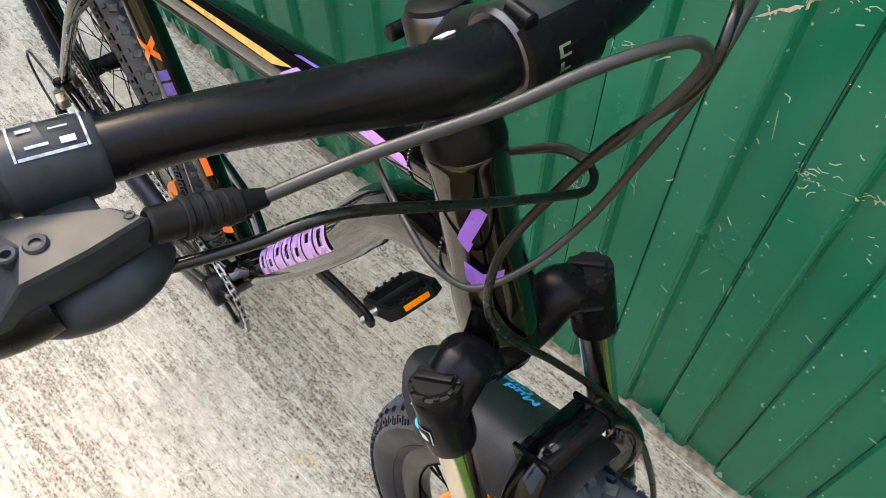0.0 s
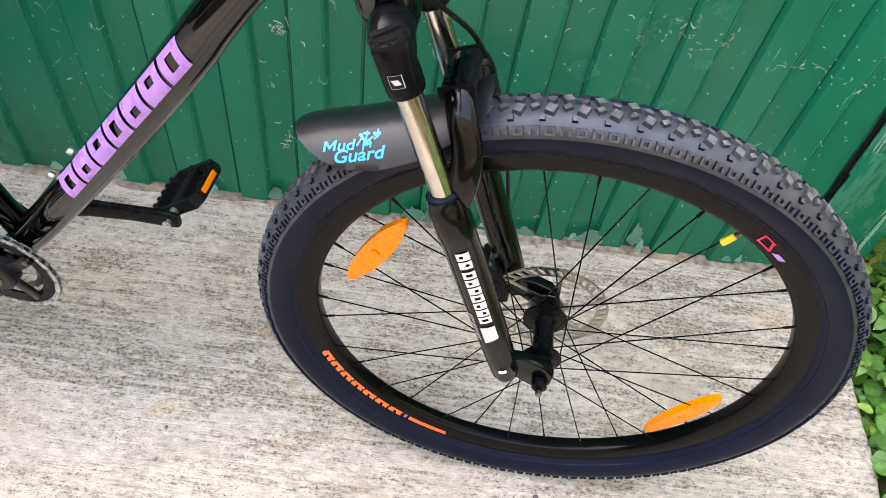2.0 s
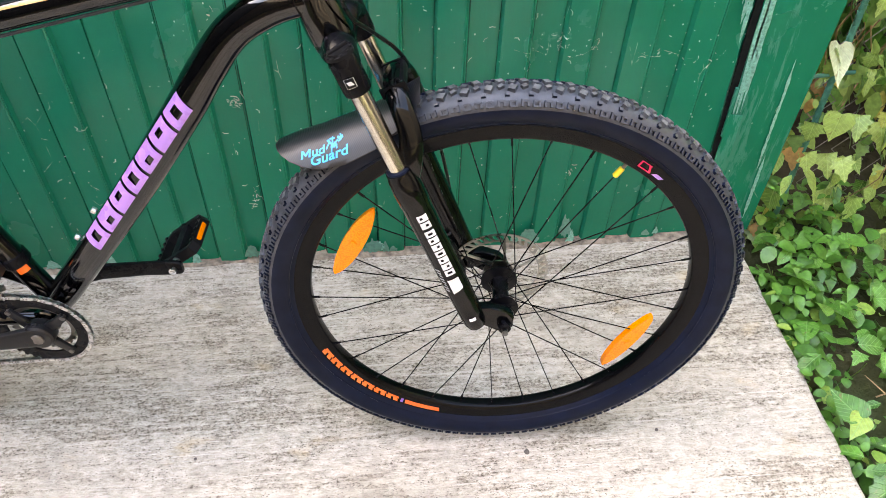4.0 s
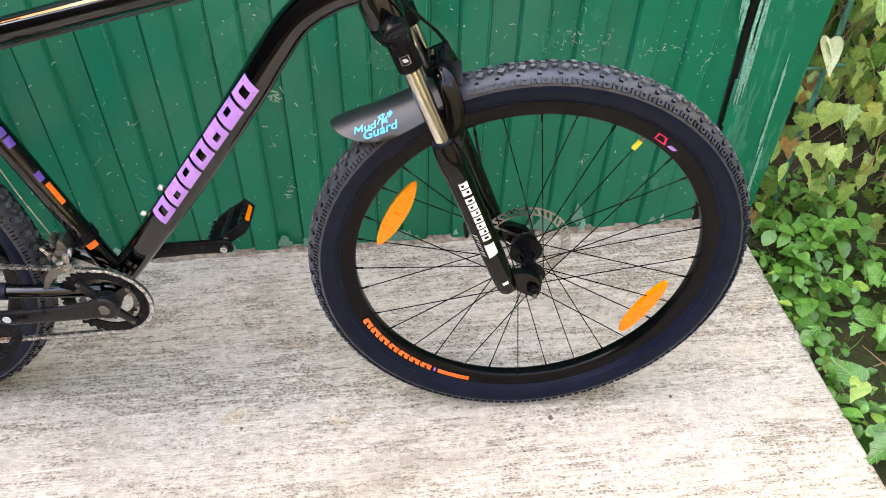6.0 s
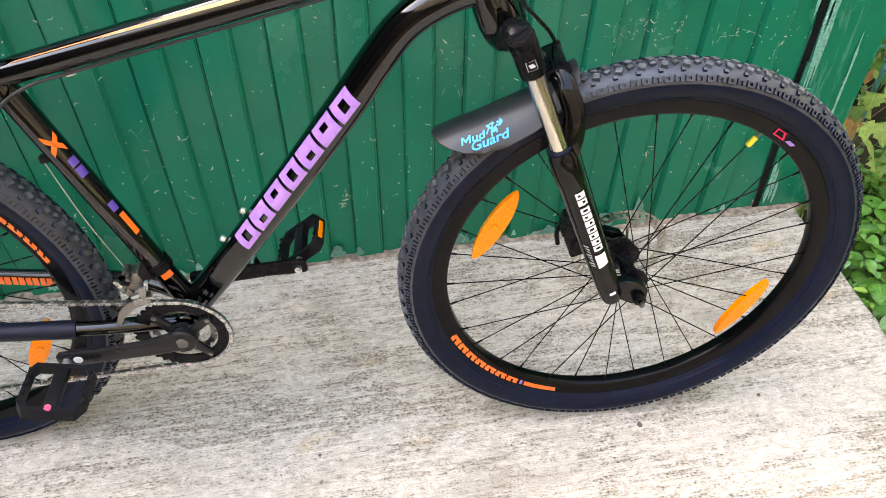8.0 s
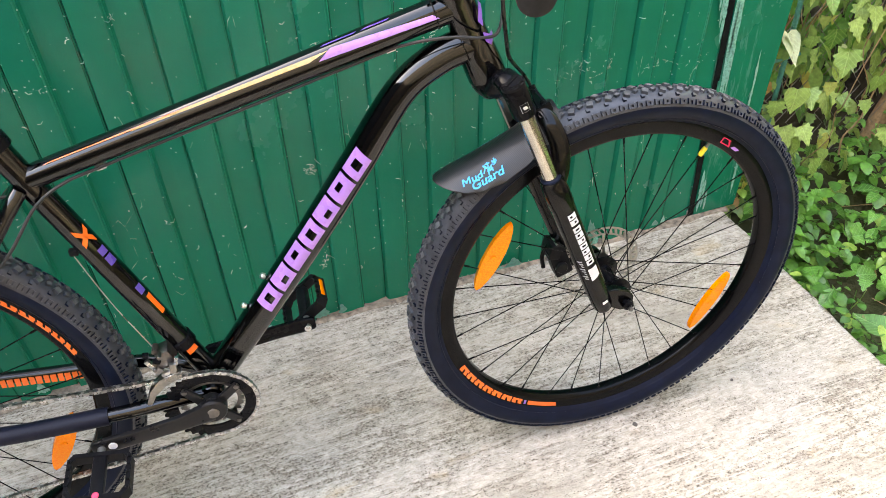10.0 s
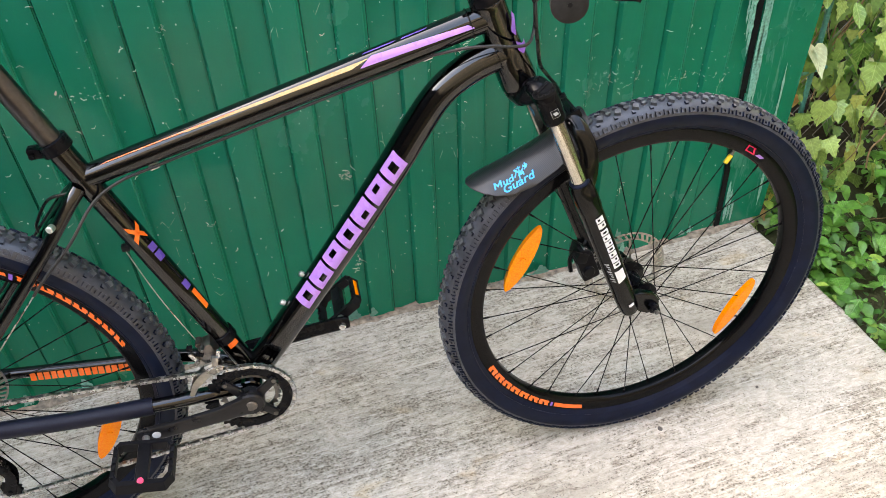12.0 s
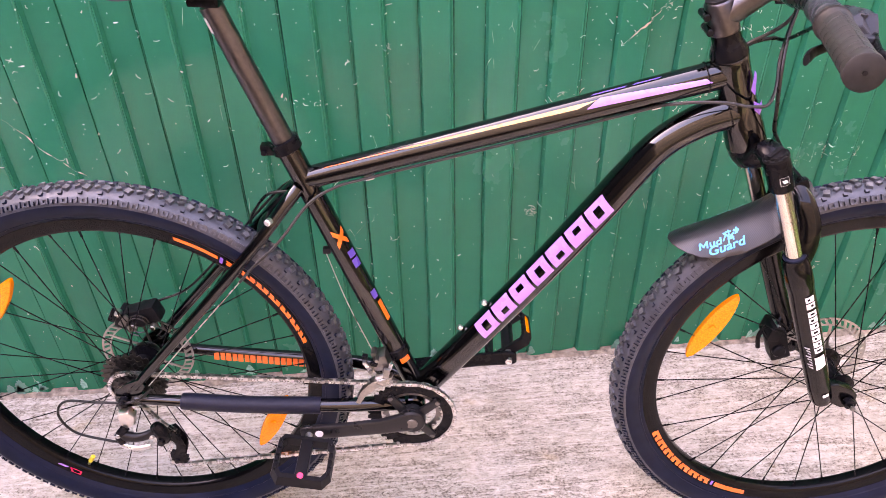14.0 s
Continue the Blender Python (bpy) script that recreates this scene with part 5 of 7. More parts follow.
def drivetrain_rear():
    bm = bmesh.new()
    for k, r in enumerate((0.056, 0.050, 0.045, 0.040, 0.036, 0.032, 0.028)):
        gear(bm, V(0, 0, 0.3685), r, r * 0.62, max(11, int(r * 500)), 0.0019, -0.0215 - 0.0042 * k)
    rod(bm, (0, -0.018, 0.3685), (0, -0.054, 0.3685), 0.019, 24)
    part("cassette", bm, COGSTEEL, BIKE, "dark steel rear sprockets", smooth=25)
    bm = bmesh.new()
    rod(bm, (0, -0.082, 0.3685), (0, 0.082, 0.3685), 0.0045, 12)
    rod(bm, (0, -0.080, 0.3685), (0, -0.069, 0.3685), 0.009, 14, bevel=0.0015)
    rod(bm, (0, 0.069, 0.3685), (0, 0.080, 0.3685), 0.009, 14, bevel=0.0015)
    part("rear_axle", bm, SATIN, BIKE)
    # derailleur: knuckle, parallelogram, cage, two jockey wheels
    bm = bmesh.new()
    plate(bm, [(-0.010, 0.352), (0.008, 0.356), (0.016, 0.345), (0.012, 0.326), (-0.002, 0.318), (-0.014, 0.328)], 0.018, Matrix.Translation((0, -0.080, 0)), 0.004)
    rd = part("rear_derailleur", bm, STEEL, BIKE, "silver and black rear derailleur")
    bm = bmesh.new()
    tube(bm, [(-0.004, -0.088, 0.322), (-0.018, -0.092, 0.305), (-0.013, -0.093, 0.290)], [0.0075, 0.0065, 0.007], 12, 4, 0.7)
    part("arm", bm, SATIN, rd)
    bm = bmesh.new()
    tube(bm, [(-0.020, -0.092, 0.286), (-0.008, -0.0925, 0.279), (0.012, -0.092, 0.276), (0.030, -0.090, 0.280)], [0.0050, 0.0055, 0.0050, 0.0042], 12, 4, 0.62)
    part("linkage", bm, STEEL, rd, "silver parallelogram link")
    bm = bmesh.new()
    tube(bm, [(-0.022, -0.086, 0.310), (-0.010, -0.087, 0.300), (0.012, -0.086, 0.296), (0.034, -0.082, 0.302), (0.046, -0.080, 0.312)], [0.0095, 0.0105, 0.0085, 0.0085, 0.0070], 14, 4, 0.8)
    part("linkage", bm, GREYALLOY, rd)
    bm = bmesh.new()
    tube(bm, [(0.040, -0.079, 0.318), (0.046, -0.079, 0.306), (0.050, -0.077, 0.290), (0.047, -0.072, 0.274)], [0.0085, 0.0125, 0.0120, 0.0085], 16, 4, 0.9)
    rod(bm, (0.049, -0.094, 0.288), (0.049, -0.060, 0.288), 0.0065, 14, bevel=0.001)
    part("body", bm, SATIN, rd)
    for x, y, z, q in ((-0.018, -0.097, 0.308, 0.0042), (0.036, -0.093, 0.300, 0.0036)):
        part("pivot_bolt", rod(bmesh.new(), (x, y, z), (x, y + 0.012, z), q, 12, bevel=0.0007), STEEL, rd)
    bm = bmesh.new()
    for y in (-0.060, -0.044):
        tube(bm, [(0.050, y, 0.280), (0.064, y, 0.245), (0.050, y, 0.205)], [0.010, 0.0085, 0.011], 10, 4, 0.14)
    part("cage", bm, SATIN, rd)
    for p in (V(0.047, 0, 0.268), V(0.050, 0, 0.207)):
        bm = bmesh.new()
        gear(bm, p, 0.0195, 0.004, 11, 0.004, -0.052)
        rod(bm, p + V(0, -0.064, 0), p + V(0, -0.040, 0), 0.0045, 10)
        part("jockey_wheel", bm, MATTE, rd, smooth=25)
    # front derailleur on the seat tube
    bm = bmesh.new()
    q = V(0.4455, 0, 0.419)
    t = V(-0.34, 0, 0.94).normalized()
    tube(bm, [q - t * 0.009, q - t * 0.008, q + t * 0.008, q + t * 0.009], [0.018, 0.0205, 0.0205, 0.018], 20, 1)
    fd = part("front_derailleur", bm, SATIN, BIKE, "silver front derailleur over the chainring")
    bm = bmesh.new()
    out = [(0.376, 0.345), (0.382, 0.342), (0.396, 0.366), (0.416, 0.384), (0.440, 0.394), (0.443, 0.401), (0.430, 0.403), (0.405, 0.394), (0.390, 0.377)]
    for y in (-0.0565, -0.043):
        plate(bm, out, 0.0016, Matrix.Translation((0, y, 0)))
    block(bm, (0.036, 0.015, 0.003), Matrix.Translation((0.424, -0.0497, 0.4000)) @ Matrix.Rotation(-0.3, 4, "Y"), 0.001)
    part("cage", bm, DISCSTEEL, fd, "silver derailleur cage")
    bm = bmesh.new()
    block(bm, (0.012, 0.020, 0.016), Matrix.Translation((0.408, -0.036, 0.407)) @ Matrix.Rotation(-0.5, 4, "Y"), 0.002)
    block(bm, (0.010, 0.006, 0.022), Matrix.Translation((0.432, -0.052, 0.411)) @ Matrix.Rotation(0.2, 4, "Y"), 0.001)
    part("outer_link", bm, DISCSTEEL, fd)
    bm = bmesh.new()
    block(bm, (0.022, 0.026, 0.030), Matrix.Translation((0.424, -0.030, 0.424)) @ Matrix.Rotation(-0.3, 4, "Y"), 0.003)
    block(bm, (0.030, 0.008, 0.014), Matrix.Translation((0.418, -0.040, 0.416)), 0.002)
    rod(bm, (0.412, -0.024, 0.440), (0.412, -0.040, 0.440), 0.005, 10)
    part("linkage", bm, DARKSTEEL, fd)
    for at, size, turn, mat in (((0.4015, -0.046, 0.4235), (0.007, 0.007, 0.020), -0.5, STEEL), ((0.4125, -0.049, 0.4300), (0.012, 0.006, 0.007), 0.4, SATIN), ((0.4210, -0.051, 0.4040), (0.016, 0.006, 0.006), -0.35, SILVER), ((0.4385, -0.046, 0.4215), (0.006, 0.006, 0.016), 0.3, STEEL), ((0.3975, -0.040, 0.4370), (0.009, 0.008, 0.008), 0.2, SATIN)):
        part("link_arm", block(bmesh.new(), size, Matrix.Translation(at) @ Matrix.Rotation(turn, 4, "Y"), 0.0012), mat, fd)
    for x, z in ((0.4065, 0.4150), (0.4290, 0.4155), (0.4180, 0.4385)):
        part("pivot_bolt", rod(bmesh.new(), (x, -0.0535, z), (x, -0.0400, z), 0.0034, 10, bevel=0.0006), DARKSTEEL, fd)
    # rear caliper on the far stay
    bm = bmesh.new()
    block(bm, (0.070, 0.030, 0.034), Matrix.Translation((0.006, 0.050, 0.452)) @ Matrix.Rotation(-0.3, 4, "Y"), 0.006)
    block(bm, (0.030, 0.036, 0.030), Matrix.Translation((-0.020, 0.050, 0.446)) @ Matrix.Rotation(0.4, 4, "Y"), 0.005)
    rod(bm, (0.010, 0.028, 0.452), (0.010, 0.074, 0.452), 0.013, 16, bevel=0.002)
    cal = part("rear_brake_caliper", bm, MATTE, BIKE, "black rear disc brake caliper")
    bm = bmesh.new()
    block(bm, (0.026, 0.004, 0.012), Matrix.Translation((-0.016, 0.031, 0.452)) @ Matrix.Rotation(-0.9, 4, "Y"), 0.001)
    part("caliper_arm", bm, DARKSTEEL, cal)
    for x, z, r in ((-0.022, 0.470, 0.0055), (0.030, 0.440, 0.0050), (-0.004, 0.440, 0.0080)):
        part("caliper_bolt", rod(bmesh.new(), (x, 0.024, z), (x, 0.036, z), r, 12, bevel=0.0008), STEEL, cal)
    pts = [V(0.010 + 0.017 * math.cos(a), 0.0270 - 0.0007 * k, 0.452 + 0.017 * math.sin(a)) for k, a in enumerate(radians(30 * j) for j in range(22))]
    part("return_spring", tube(bmesh.new(), pts, 0.0011, 6, 2), COGSTEEL, cal)
    part("cable_clamp", block(bmesh.new(), (0.012, 0.008, 0.026), Matrix.Translation((-0.034, 0.034, 0.462)) @ Matrix.Rotation(0.5, 4, "Y"), 0.002), SATIN, cal)


drivetrain_rear()


# ---- stem, bar, controls, cables  ----
BAR = V(0.9345, 0, 1.0165)


def bar_point(y):
    """The bar's middle line at y."""
    a = abs(y)
    pts = ((0, 0.0, 0.0), (0.045, 0.0, 0.001), (0.09, -0.010, 0.0062), (0.14, -0.018, 0.0162), (0.20, -0.0265, 0.0220), (0.30, -0.048, 0.0255), (0.372, -0.065, 0.0285))
    ys = [p[0] for p in pts]
    return V(BAR.x + float(np.interp(a, ys, [p[1] for p in pts])), y, BAR.z + float(np.interp(a, ys, [p[2] for p in pts])))


def grip_panel(slant):
    """A curved rubber pad on the grip, its ends cut aslant."""
    bm = bmesh.new()
    grid = []
    for i in range(7):
        a = radians(-27 + 9 * i)
        row = []
        for z, r in ((0.0, 0.0140), (0.0006, 0.0152), (0.0140, 0.0152), (0.0146, 0.0140)):
            row.append(bm.verts.new(V(r * math.cos(a), r * math.sin(a), z + slant * a)))
        grid.append(row)
    for p, q in zip(grid, grid[1:]):
        for k in range(3):
            bm.faces.new((p[k], q[k], q[k + 1], p[k + 1]))
    bm.faces.new(grid[0])
    bm.faces.new(grid[-1])
    return finish(bm, GRIP, "grip_pad", 35)


LIFT = Matrix.Translation((-0.002, 0, 0.0075))      # the controls ride on the bar's rise
GRIP_PADS = [grip_panel(0.009), grip_panel(-0.009)]


def cockpit():
    steer_c = HEAD_TOP + AXIS * 0.055
    # stem: steerer clamp, body, bar clamp
    bm = bmesh.new()
    tube(bm, [HEAD_TOP + AXIS * 0.033, HEAD_TOP + AXIS * 0.035, HEAD_TOP + AXIS * 0.074, HEAD_TOP + AXIS * 0.077], [0.0170, 0.0188, 0.0188, 0.0165], 28, 1)
    reach = BAR - steer_c
    tube(bm, [steer_c - reach * 0.08, steer_c + reach * 0.25, steer_c + reach * 0.65, BAR - reach * 0.12], [0.0180, 0.0185, 0.0180, 0.0190], 22, 5, 1.0)
    rod(bm, BAR + V(0, -0.0225, 0), BAR + V(0, 0.0225, 0), 0.0205, 28, bevel=0.002)
    st = part("stem", bm, ANODISED, BIKE, "satin dark grey handlebar stem")
    bm = bmesh.new()
    tube(bm, [HEAD_TOP - AXIS * 0.001, HEAD_TOP + AXIS * 0.002, HEAD_TOP + AXIS * 0.012, HEAD_TOP + AXIS * 0.022, HEAD_TOP + AXIS * 0.034], [0.0235, 0.0245, 0.0225, 0.0185, 0.0180], 28, 3)
    part("spacer", bm, SATIN, st)
    bm = bmesh.new()
    tube(bm, [HEAD_TOP + AXIS * 0.0765, HEAD_TOP + AXIS * 0.0795, HEAD_TOP + AXIS * 0.081], [0.0165, 0.0158, 0.0120], 24, 1)
    part("top_cap", bm, MATTE, st)
    for h in (0.044, 0.064):
        q = HEAD_TOP + AXIS * h + V(-0.020, 0, -0.006)
        part("stem_bolt", rod(bmesh.new(), q + V(0, -0.019, 0), q + V(0, 0.012, 0), 0.0046, 12, bevel=0.0008), SATIN, st)
    for z in (-0.021, 0.021):
        for y in (-0.016, 0.016):
            q = BAR + V(0.004, y, z)
            part("stem_bolt", rod(bmesh.new(), q + V(-0.006, 0, 0), q + V(0.008, 0, 0), 0.0038, 12, bevel=0.0008), SATIN, st)
    # face plate with a small pale print
    bm = bmesh.new()
    lathe(bm, [(0.0195, -0.0215), (0.0222, -0.0200), (0.0222, 0.0200), (0.0195, 0.0215)], 20, m=Matrix.Translation(BAR), a0=radians(-62), a1=radians(62))
    part("face_plate", bm, SATIN, st)
    bm = bmesh.new()
    for a0, a1, y0, y1 in ((-7, 7, -0.0075, -0.0055), (-7, -4, -0.0075, -0.001), (4, 7, -0.0075, -0.001), (-24, -12, -0.007, -0.005), (-24, -20, -0.007, -0.001)):
        vs = []
        for k in range(4):
            a = radians(a0 + (a1 - a0) * k / 3 + 22)
            vs.append([bm.verts.new(BAR + V(0.0227 * math.cos(a), y, 0.0227 * math.sin(a))) for y in (y0, y1)])
        for p, q in zip(vs, vs[1:]):
            bm.faces.new((p[0], p[1], q[1], q[0]))
    part("stem_print", bm, SILVER, st, "pale print on the face plate")
    # bar
    bm = bmesh.new()
    ys = [-0.370, -0.30, -0.20, -0.14, -0.09, -0.045, 0, 0.045, 0.09, 0.14, 0.20, 0.30, 0.370]
    rr = [0.011, 0.011, 0.0110, 0.0112, 0.0130, 0.0157, 0.0159, 0.0157, 0.0130, 0.0112, 0.0110, 0.011, 0.011]
    tube(bm, [bar_point(y) for y in ys], rr, 24, 5)
    bar = part("handlebar", bm, SATIN, BIKE, "satin black riser handlebar")
    bm = bmesh.new()
    q = bar_point(-0.046)
    block(bm, (0.006, 0.007, 0.0008), Matrix.Translation(q + V(-0.0095, 0.004, 0.0125)) @ Matrix.Rotation(-0.66, 4, "Y"), 0.0)
    part("bar_sticker", bm, WHITE, bar, "small white bar sticker")
    for s in (-1, 1):
        # grip with chevron blocks and end flange
        a, b = bar_point(s * 0.232), bar_point(s * 0.372)
        d = (b - a).normalized()
        bm = bmesh.new()
        L = (b - a).length
        tube(bm, [a, a + d * 0.001, a + d * 0.004, a + d * 0.0045, a + d * 0.009, a + d * 0.0095, a + d * 0.013, a + d * (L - 0.010), a + d * (L - 0.009), a + d * (L - 0.001), a + d * L], [0.0125, 0.0172, 0.0172, 0.0152, 0.0152, 0.0168, 0.0148, 0.0148, 0.0164, 0.0164, 0.0150], 28, 1)
        m = aim(a, b, V(0, 0, 1))
        spots = []
        for i in range(7):
            for k in range(6):
                spots.append((k % 2, m @ Matrix.Rotation(2 * math.pi * k / 6, 4, "Z") @ Matrix.Translation((0, 0, 0.0205 + i * 0.0152))))
        g = part("grip", bm, GRIP, BIKE, "black rubber grip with slanted grooves")
        for k, mm in spots:
            o = new("grip_pad", GRIP_PADS[k])
            o.parent = g
            o.matrix_basis = mm
        bm = bmesh.new()
        rod(bm, b + d * 0.0002, b + d * 0.0006, 0.0022, 10)
        part("grip_hole", bm, MATTE, g)
        # brake lever
        c = bar_point(s * 0.228)
        bm = bmesh.new()
        dd = (bar_point(s * 0.23) - bar_point(s * 0.21)).normalized()
        tube(bm, [c - dd * 0.004, c - dd * 0.0035, c + dd * 0.0035, c + dd * 0.004], [0.0125, 0.0156, 0.0156, 0.0125], 22, 1)
        part("lever_clamp", bm, LEVERGREY, bar)
        bm = bmesh.new()
        tube(bm, [V(0.906, s * 0.219, 1.0240), V(0.918, s * 0.218, 1.0195), V(0.934, s * 0.214, 1.0190)], [0.0085, 0.0085, 0.0080], 12, 3)
        part("lever_mount", bm, MATTE, bar, m=LIFT)
        bm = bmesh.new()
        # wedge-shaped housing, flat on top
        out = [(0.919, 0.2250, 1.0255), (0.920, 0.2150, 1.0285), (0.940, 0.1825, 1.0312), (0.948, 0.1765, 1.0302), (0.9525, 0.195, 1.0330), (0.9535, 0.214, 1.0338), (0.9524, 0.2268, 1.0205), (0.9455, 0.2302, 1.0180), (0.936, 0.2255, 1.0275)]
        mid = V(0.941, s * 0.209, 1.0342)
        layers = []
        for drop, k in ((0.0, 1.0), (0.0016, 1.06), (0.0075, 1.10), (0.0140, 0.98)):
            layers.append([bm.verts.new(V(mid.x + (x - mid.x) * k, mid.y + (s * y - mid.y) * k, max(z - drop, 1.0125 + 0.1 * (z - 1.02)))) for x, y, z in out])
        top = bm.verts.new(mid)
        for k in range(len(out)):
            j = (k + 1) % len(out)
            bm.faces.new((layers[0][k], layers[0][j], top))
            for p, q in zip(layers, layers[1:]):
                bm.faces.new((p[k], p[j], q[j], q[k]))
        bm.faces.new(layers[-1])
        part("brake_lever", bm, LEVERGREY, bar, "dark grey faceted brake lever body", LIFT, 20)
        bm = bmesh.new()
        blade = [(0.952, 0.210, 1.014), (0.950, 0.224, 1.013), (0.944, 0.245, 1.011), (0.940, 0.267, 1.010), (0.946, 0.283, 1.011), (0.955, 0.296, 1.013), (0.963, 0.304, 1.014), (0.969, 0.309, 1.012)]
        tube(bm, [V(x, s * y, z) for x, y, z in blade], [0.0080, 0.0084, 0.0078, 0.0074, 0.0074, 0.0072, 0.0070, 0.0056], 14, 5, 0.62)
        part("lever_blade", bm, SATIN, bar, "curved black brake lever blade", LIFT)
        bm = bmesh.new()
        a, b = V(0.9470, s * 0.176, 1.0240), V(0.9476, s * 0.146, 1.0142)
        rod(bm, a, b, 0.0062, 14, bevel=0.001)
        for k in range(4):
            rod(bm, a.lerp(b, 0.34 + 0.15 * k), a.lerp(b, 0.43 + 0.15 * k), 0.0074 - 0.0003 * k, 16, bevel=0.0006)
        rod(bm, b, V(0.9476, s * 0.1365, 1.0112), 0.0050, 12, r2=0.0034)
        part("barrel_adjuster", bm, MATTE, bar, m=LIFT)
        for x, y, z, k in ((0.9415, 0.213, 1.0333, 1.0), (0.9426, 0.2050, 1.0333, 1.15), (0.9455, 0.1790, 1.0304, 0.55)):
            bm = bmesh.new()
            lathe(bm, [(0.0016, 0.0), (0.0016, 0.0010), (0.0028, 0.0013), (0.0033, 0.0007), (0.0033, -0.002), (0.0008, -0.002)], 14, m=Matrix.Translation((x, s * y, z)) @ Matrix.Rotation(radians(90), 4, "X") @ Matrix.Scale(k, 4))
            part("lever_screw", bm, LEVERGREY, bar, m=LIFT)
        part("lever_pivot", rod(bmesh.new(), (0.939, s * 0.2365, 1.006), (0.939, s * 0.2365, 1.0205), 0.0060, 16, bevel=0.001), LEVERGREY, bar, m=LIFT)
        # shifter below the bar, with thumb levers and indicator
        bm = bmesh.new()
        bmesh.ops.create_uvsphere(bm, u_segments=20, v_segments=12, radius=1.0, matrix=Matrix.Translation((0.940, s * 0.196, 1.006)) @ Matrix.Diagonal((0.019, 0.027, 0.012, 1)))
        block(bm, (0.030, 0.016, 0.020), Matrix.Translation((0.930, s * 0.192, 1.016)), 0.004)
        part("shifter", bm, LEVERGREY, bar, "black trigger shifter under the bar", LIFT)
        part("shifter_clamp", tube(bmesh.new(), [bar_point(s * 0.196) - V(0, s * 0.008, 0), bar_point(s * 0.196) + V(0, s * 0.008, 0)], 0.0138, 20, 1), LEVERGREY, bar)
        bm = bmesh.new()
        tube(bm, [(0.930, s * 0.200, 1.000), (0.905, s * 0.214, 0.998), (0.888, s * 0.236, 1.000), (0.882, s * 0.246, 1.001)], [0.005, 0.0055, 0.0075, 0.006], 10, 4, 0.5)
        part("shift_lever", bm, MATTE, bar, m=LIFT)
        bm = bmesh.new()
        tube(bm, [bar_point(s * y) for y in (0.174, 0.1755, 0.2015, 0.2025, 0.2045, 0.2055, 0.2075, 0.2085, 0.2105, 0.2115, 0.2185, 0.2205)], [0.0126, 0.0138, 0.0142, 0.0128, 0.0128, 0.0150, 0.0150, 0.0132, 0.0132, 0.0150, 0.0150, 0.0128], 22, 1)
        part("indicator_sleeve", bm, LEVERGREY, bar)
        bm = bmesh.new()
        on = aim(bar_point(s * 0.170), bar_point(s * 0.200), V(0, 0, 1))
        for z0, z1, a0, a1 in ((0.001, 0.0017, -30, 34), (0.0198, 0.0205, -30, 34), (0.002, 0.0195, 31, 34), (0.002, 0.0195, -30, -26), (0.004, 0.008, -20, -11), (0.011, 0.017, -17, -13), (0.005, 0.010, 4, 7), (0.014, 0.018, 9, 16)):
            for k in range(3):
                vs = []
                for z, a in ((z0, a0 + (a1 - a0) * k / 3), (z1, a0 + (a1 - a0) * k / 3), (z1, a0 + (a1 - a0) * (k + 1) / 3), (z0, a0 + (a1 - a0) * (k + 1) / 3)):
                    w = radians(90 + a - 6)
                    vs.append(bm.verts.new(on @ V(0.0146 * math.cos(w) * -s, 0.0146 * math.sin(w), 0.006 + 1.12 * z)))
                bm.faces.new(vs)
        part("indicator_print", bm, PALEPRINT, bar, "white outlined indicator print")
    return bar


cockpit()


def cable(pts, r, mat, label="", parent=BIKE, name="cable"):
    bm = bmesh.new()
    tube(bm, pts, r, 10, 8)
    return part(name, bm, mat, parent, label)


# rear brake hose: from the near lever across the front, round and back on the far side
cable([(0.9456, -0.139, 1.0192), (0.958, -0.102, 1.028), (0.977, -0.060, 1.040), (0.990, -0.025, 1.051), (0.999, 0.008, 1.051), (0.999, 0.026, 1.032), (0.986, 0.025, 0.996), (0.970, 0.016, 0.964), (0.953, 0.030, 0.940), (0.928, 0.037, 0.922), (0.880, 0.028, 0.884), (0.80, 0.016, 0.8505)], 0.0025, GREYCABLE, "grey brake cable looping before the head tube")
# near gear cable: across the head tube's front and back along its far side
cable([(0.943, -0.182, 1.009), (0.953, -0.150, 1.0095), (0.960, -0.115, 1.008), (0.964, -0.060, 0.977), (0.967, -0.006, 0.947), (0.968, 0.020, 0.935), (0.957, 0.034, 0.932), (0.930, 0.039, 0.920), (0.890, 0.033, 0.888), (0.84, 0.012, 0.862)], 0.0024, CABLE, "black gear cable beside the head tube")
# front brake hose: from the far lever, before the head tube, down to the far fork leg
cable([(0.9456, 0.139, 1.0192), (0.963, 0.100, 1.033), (0.988, 0.056, 1.034), (0.993, 0.039, 1.010), (0.977, 0.018, 0.980), (0.965, 0.000, 0.946), (0.957, -0.025, 0.905), (0.960, -0.031, 0.862), (0.969, -0.018, 0.828), (0.988, 0.006, 0.800), (1.014, 0.032, 0.765), (1.032, 0.048, 0.730), (1.050, 0.066, 0.680), (1.075, 0.085, 0.580), (1.095, 0.080, 0.470), (1.082, 0.060, 0.420)], 0.0026, CABLE, "black brake cable running down to the caliper")
# far gear cable: round the head tube's front to the near side, along the top tube
cable([(0.943, 0.182, 1.009), (0.954, 0.150, 1.012), (0.974, 0.100, 1.022), (0.991, 0.047, 1.004), (0.983, 0.038, 0.965), (0.971, 0.022, 0.912), (0.962, -0.008, 0.884), (0.947, -0.032, 0.868), (0.922, -0.040, 0.869), (0.893, -0.036, 0.872), (0.857, -0.026, 0.869), (0.817, -0.010, 0.858)], 0.0022, GREYCABLE, "grey gear cable curving round the head tube")
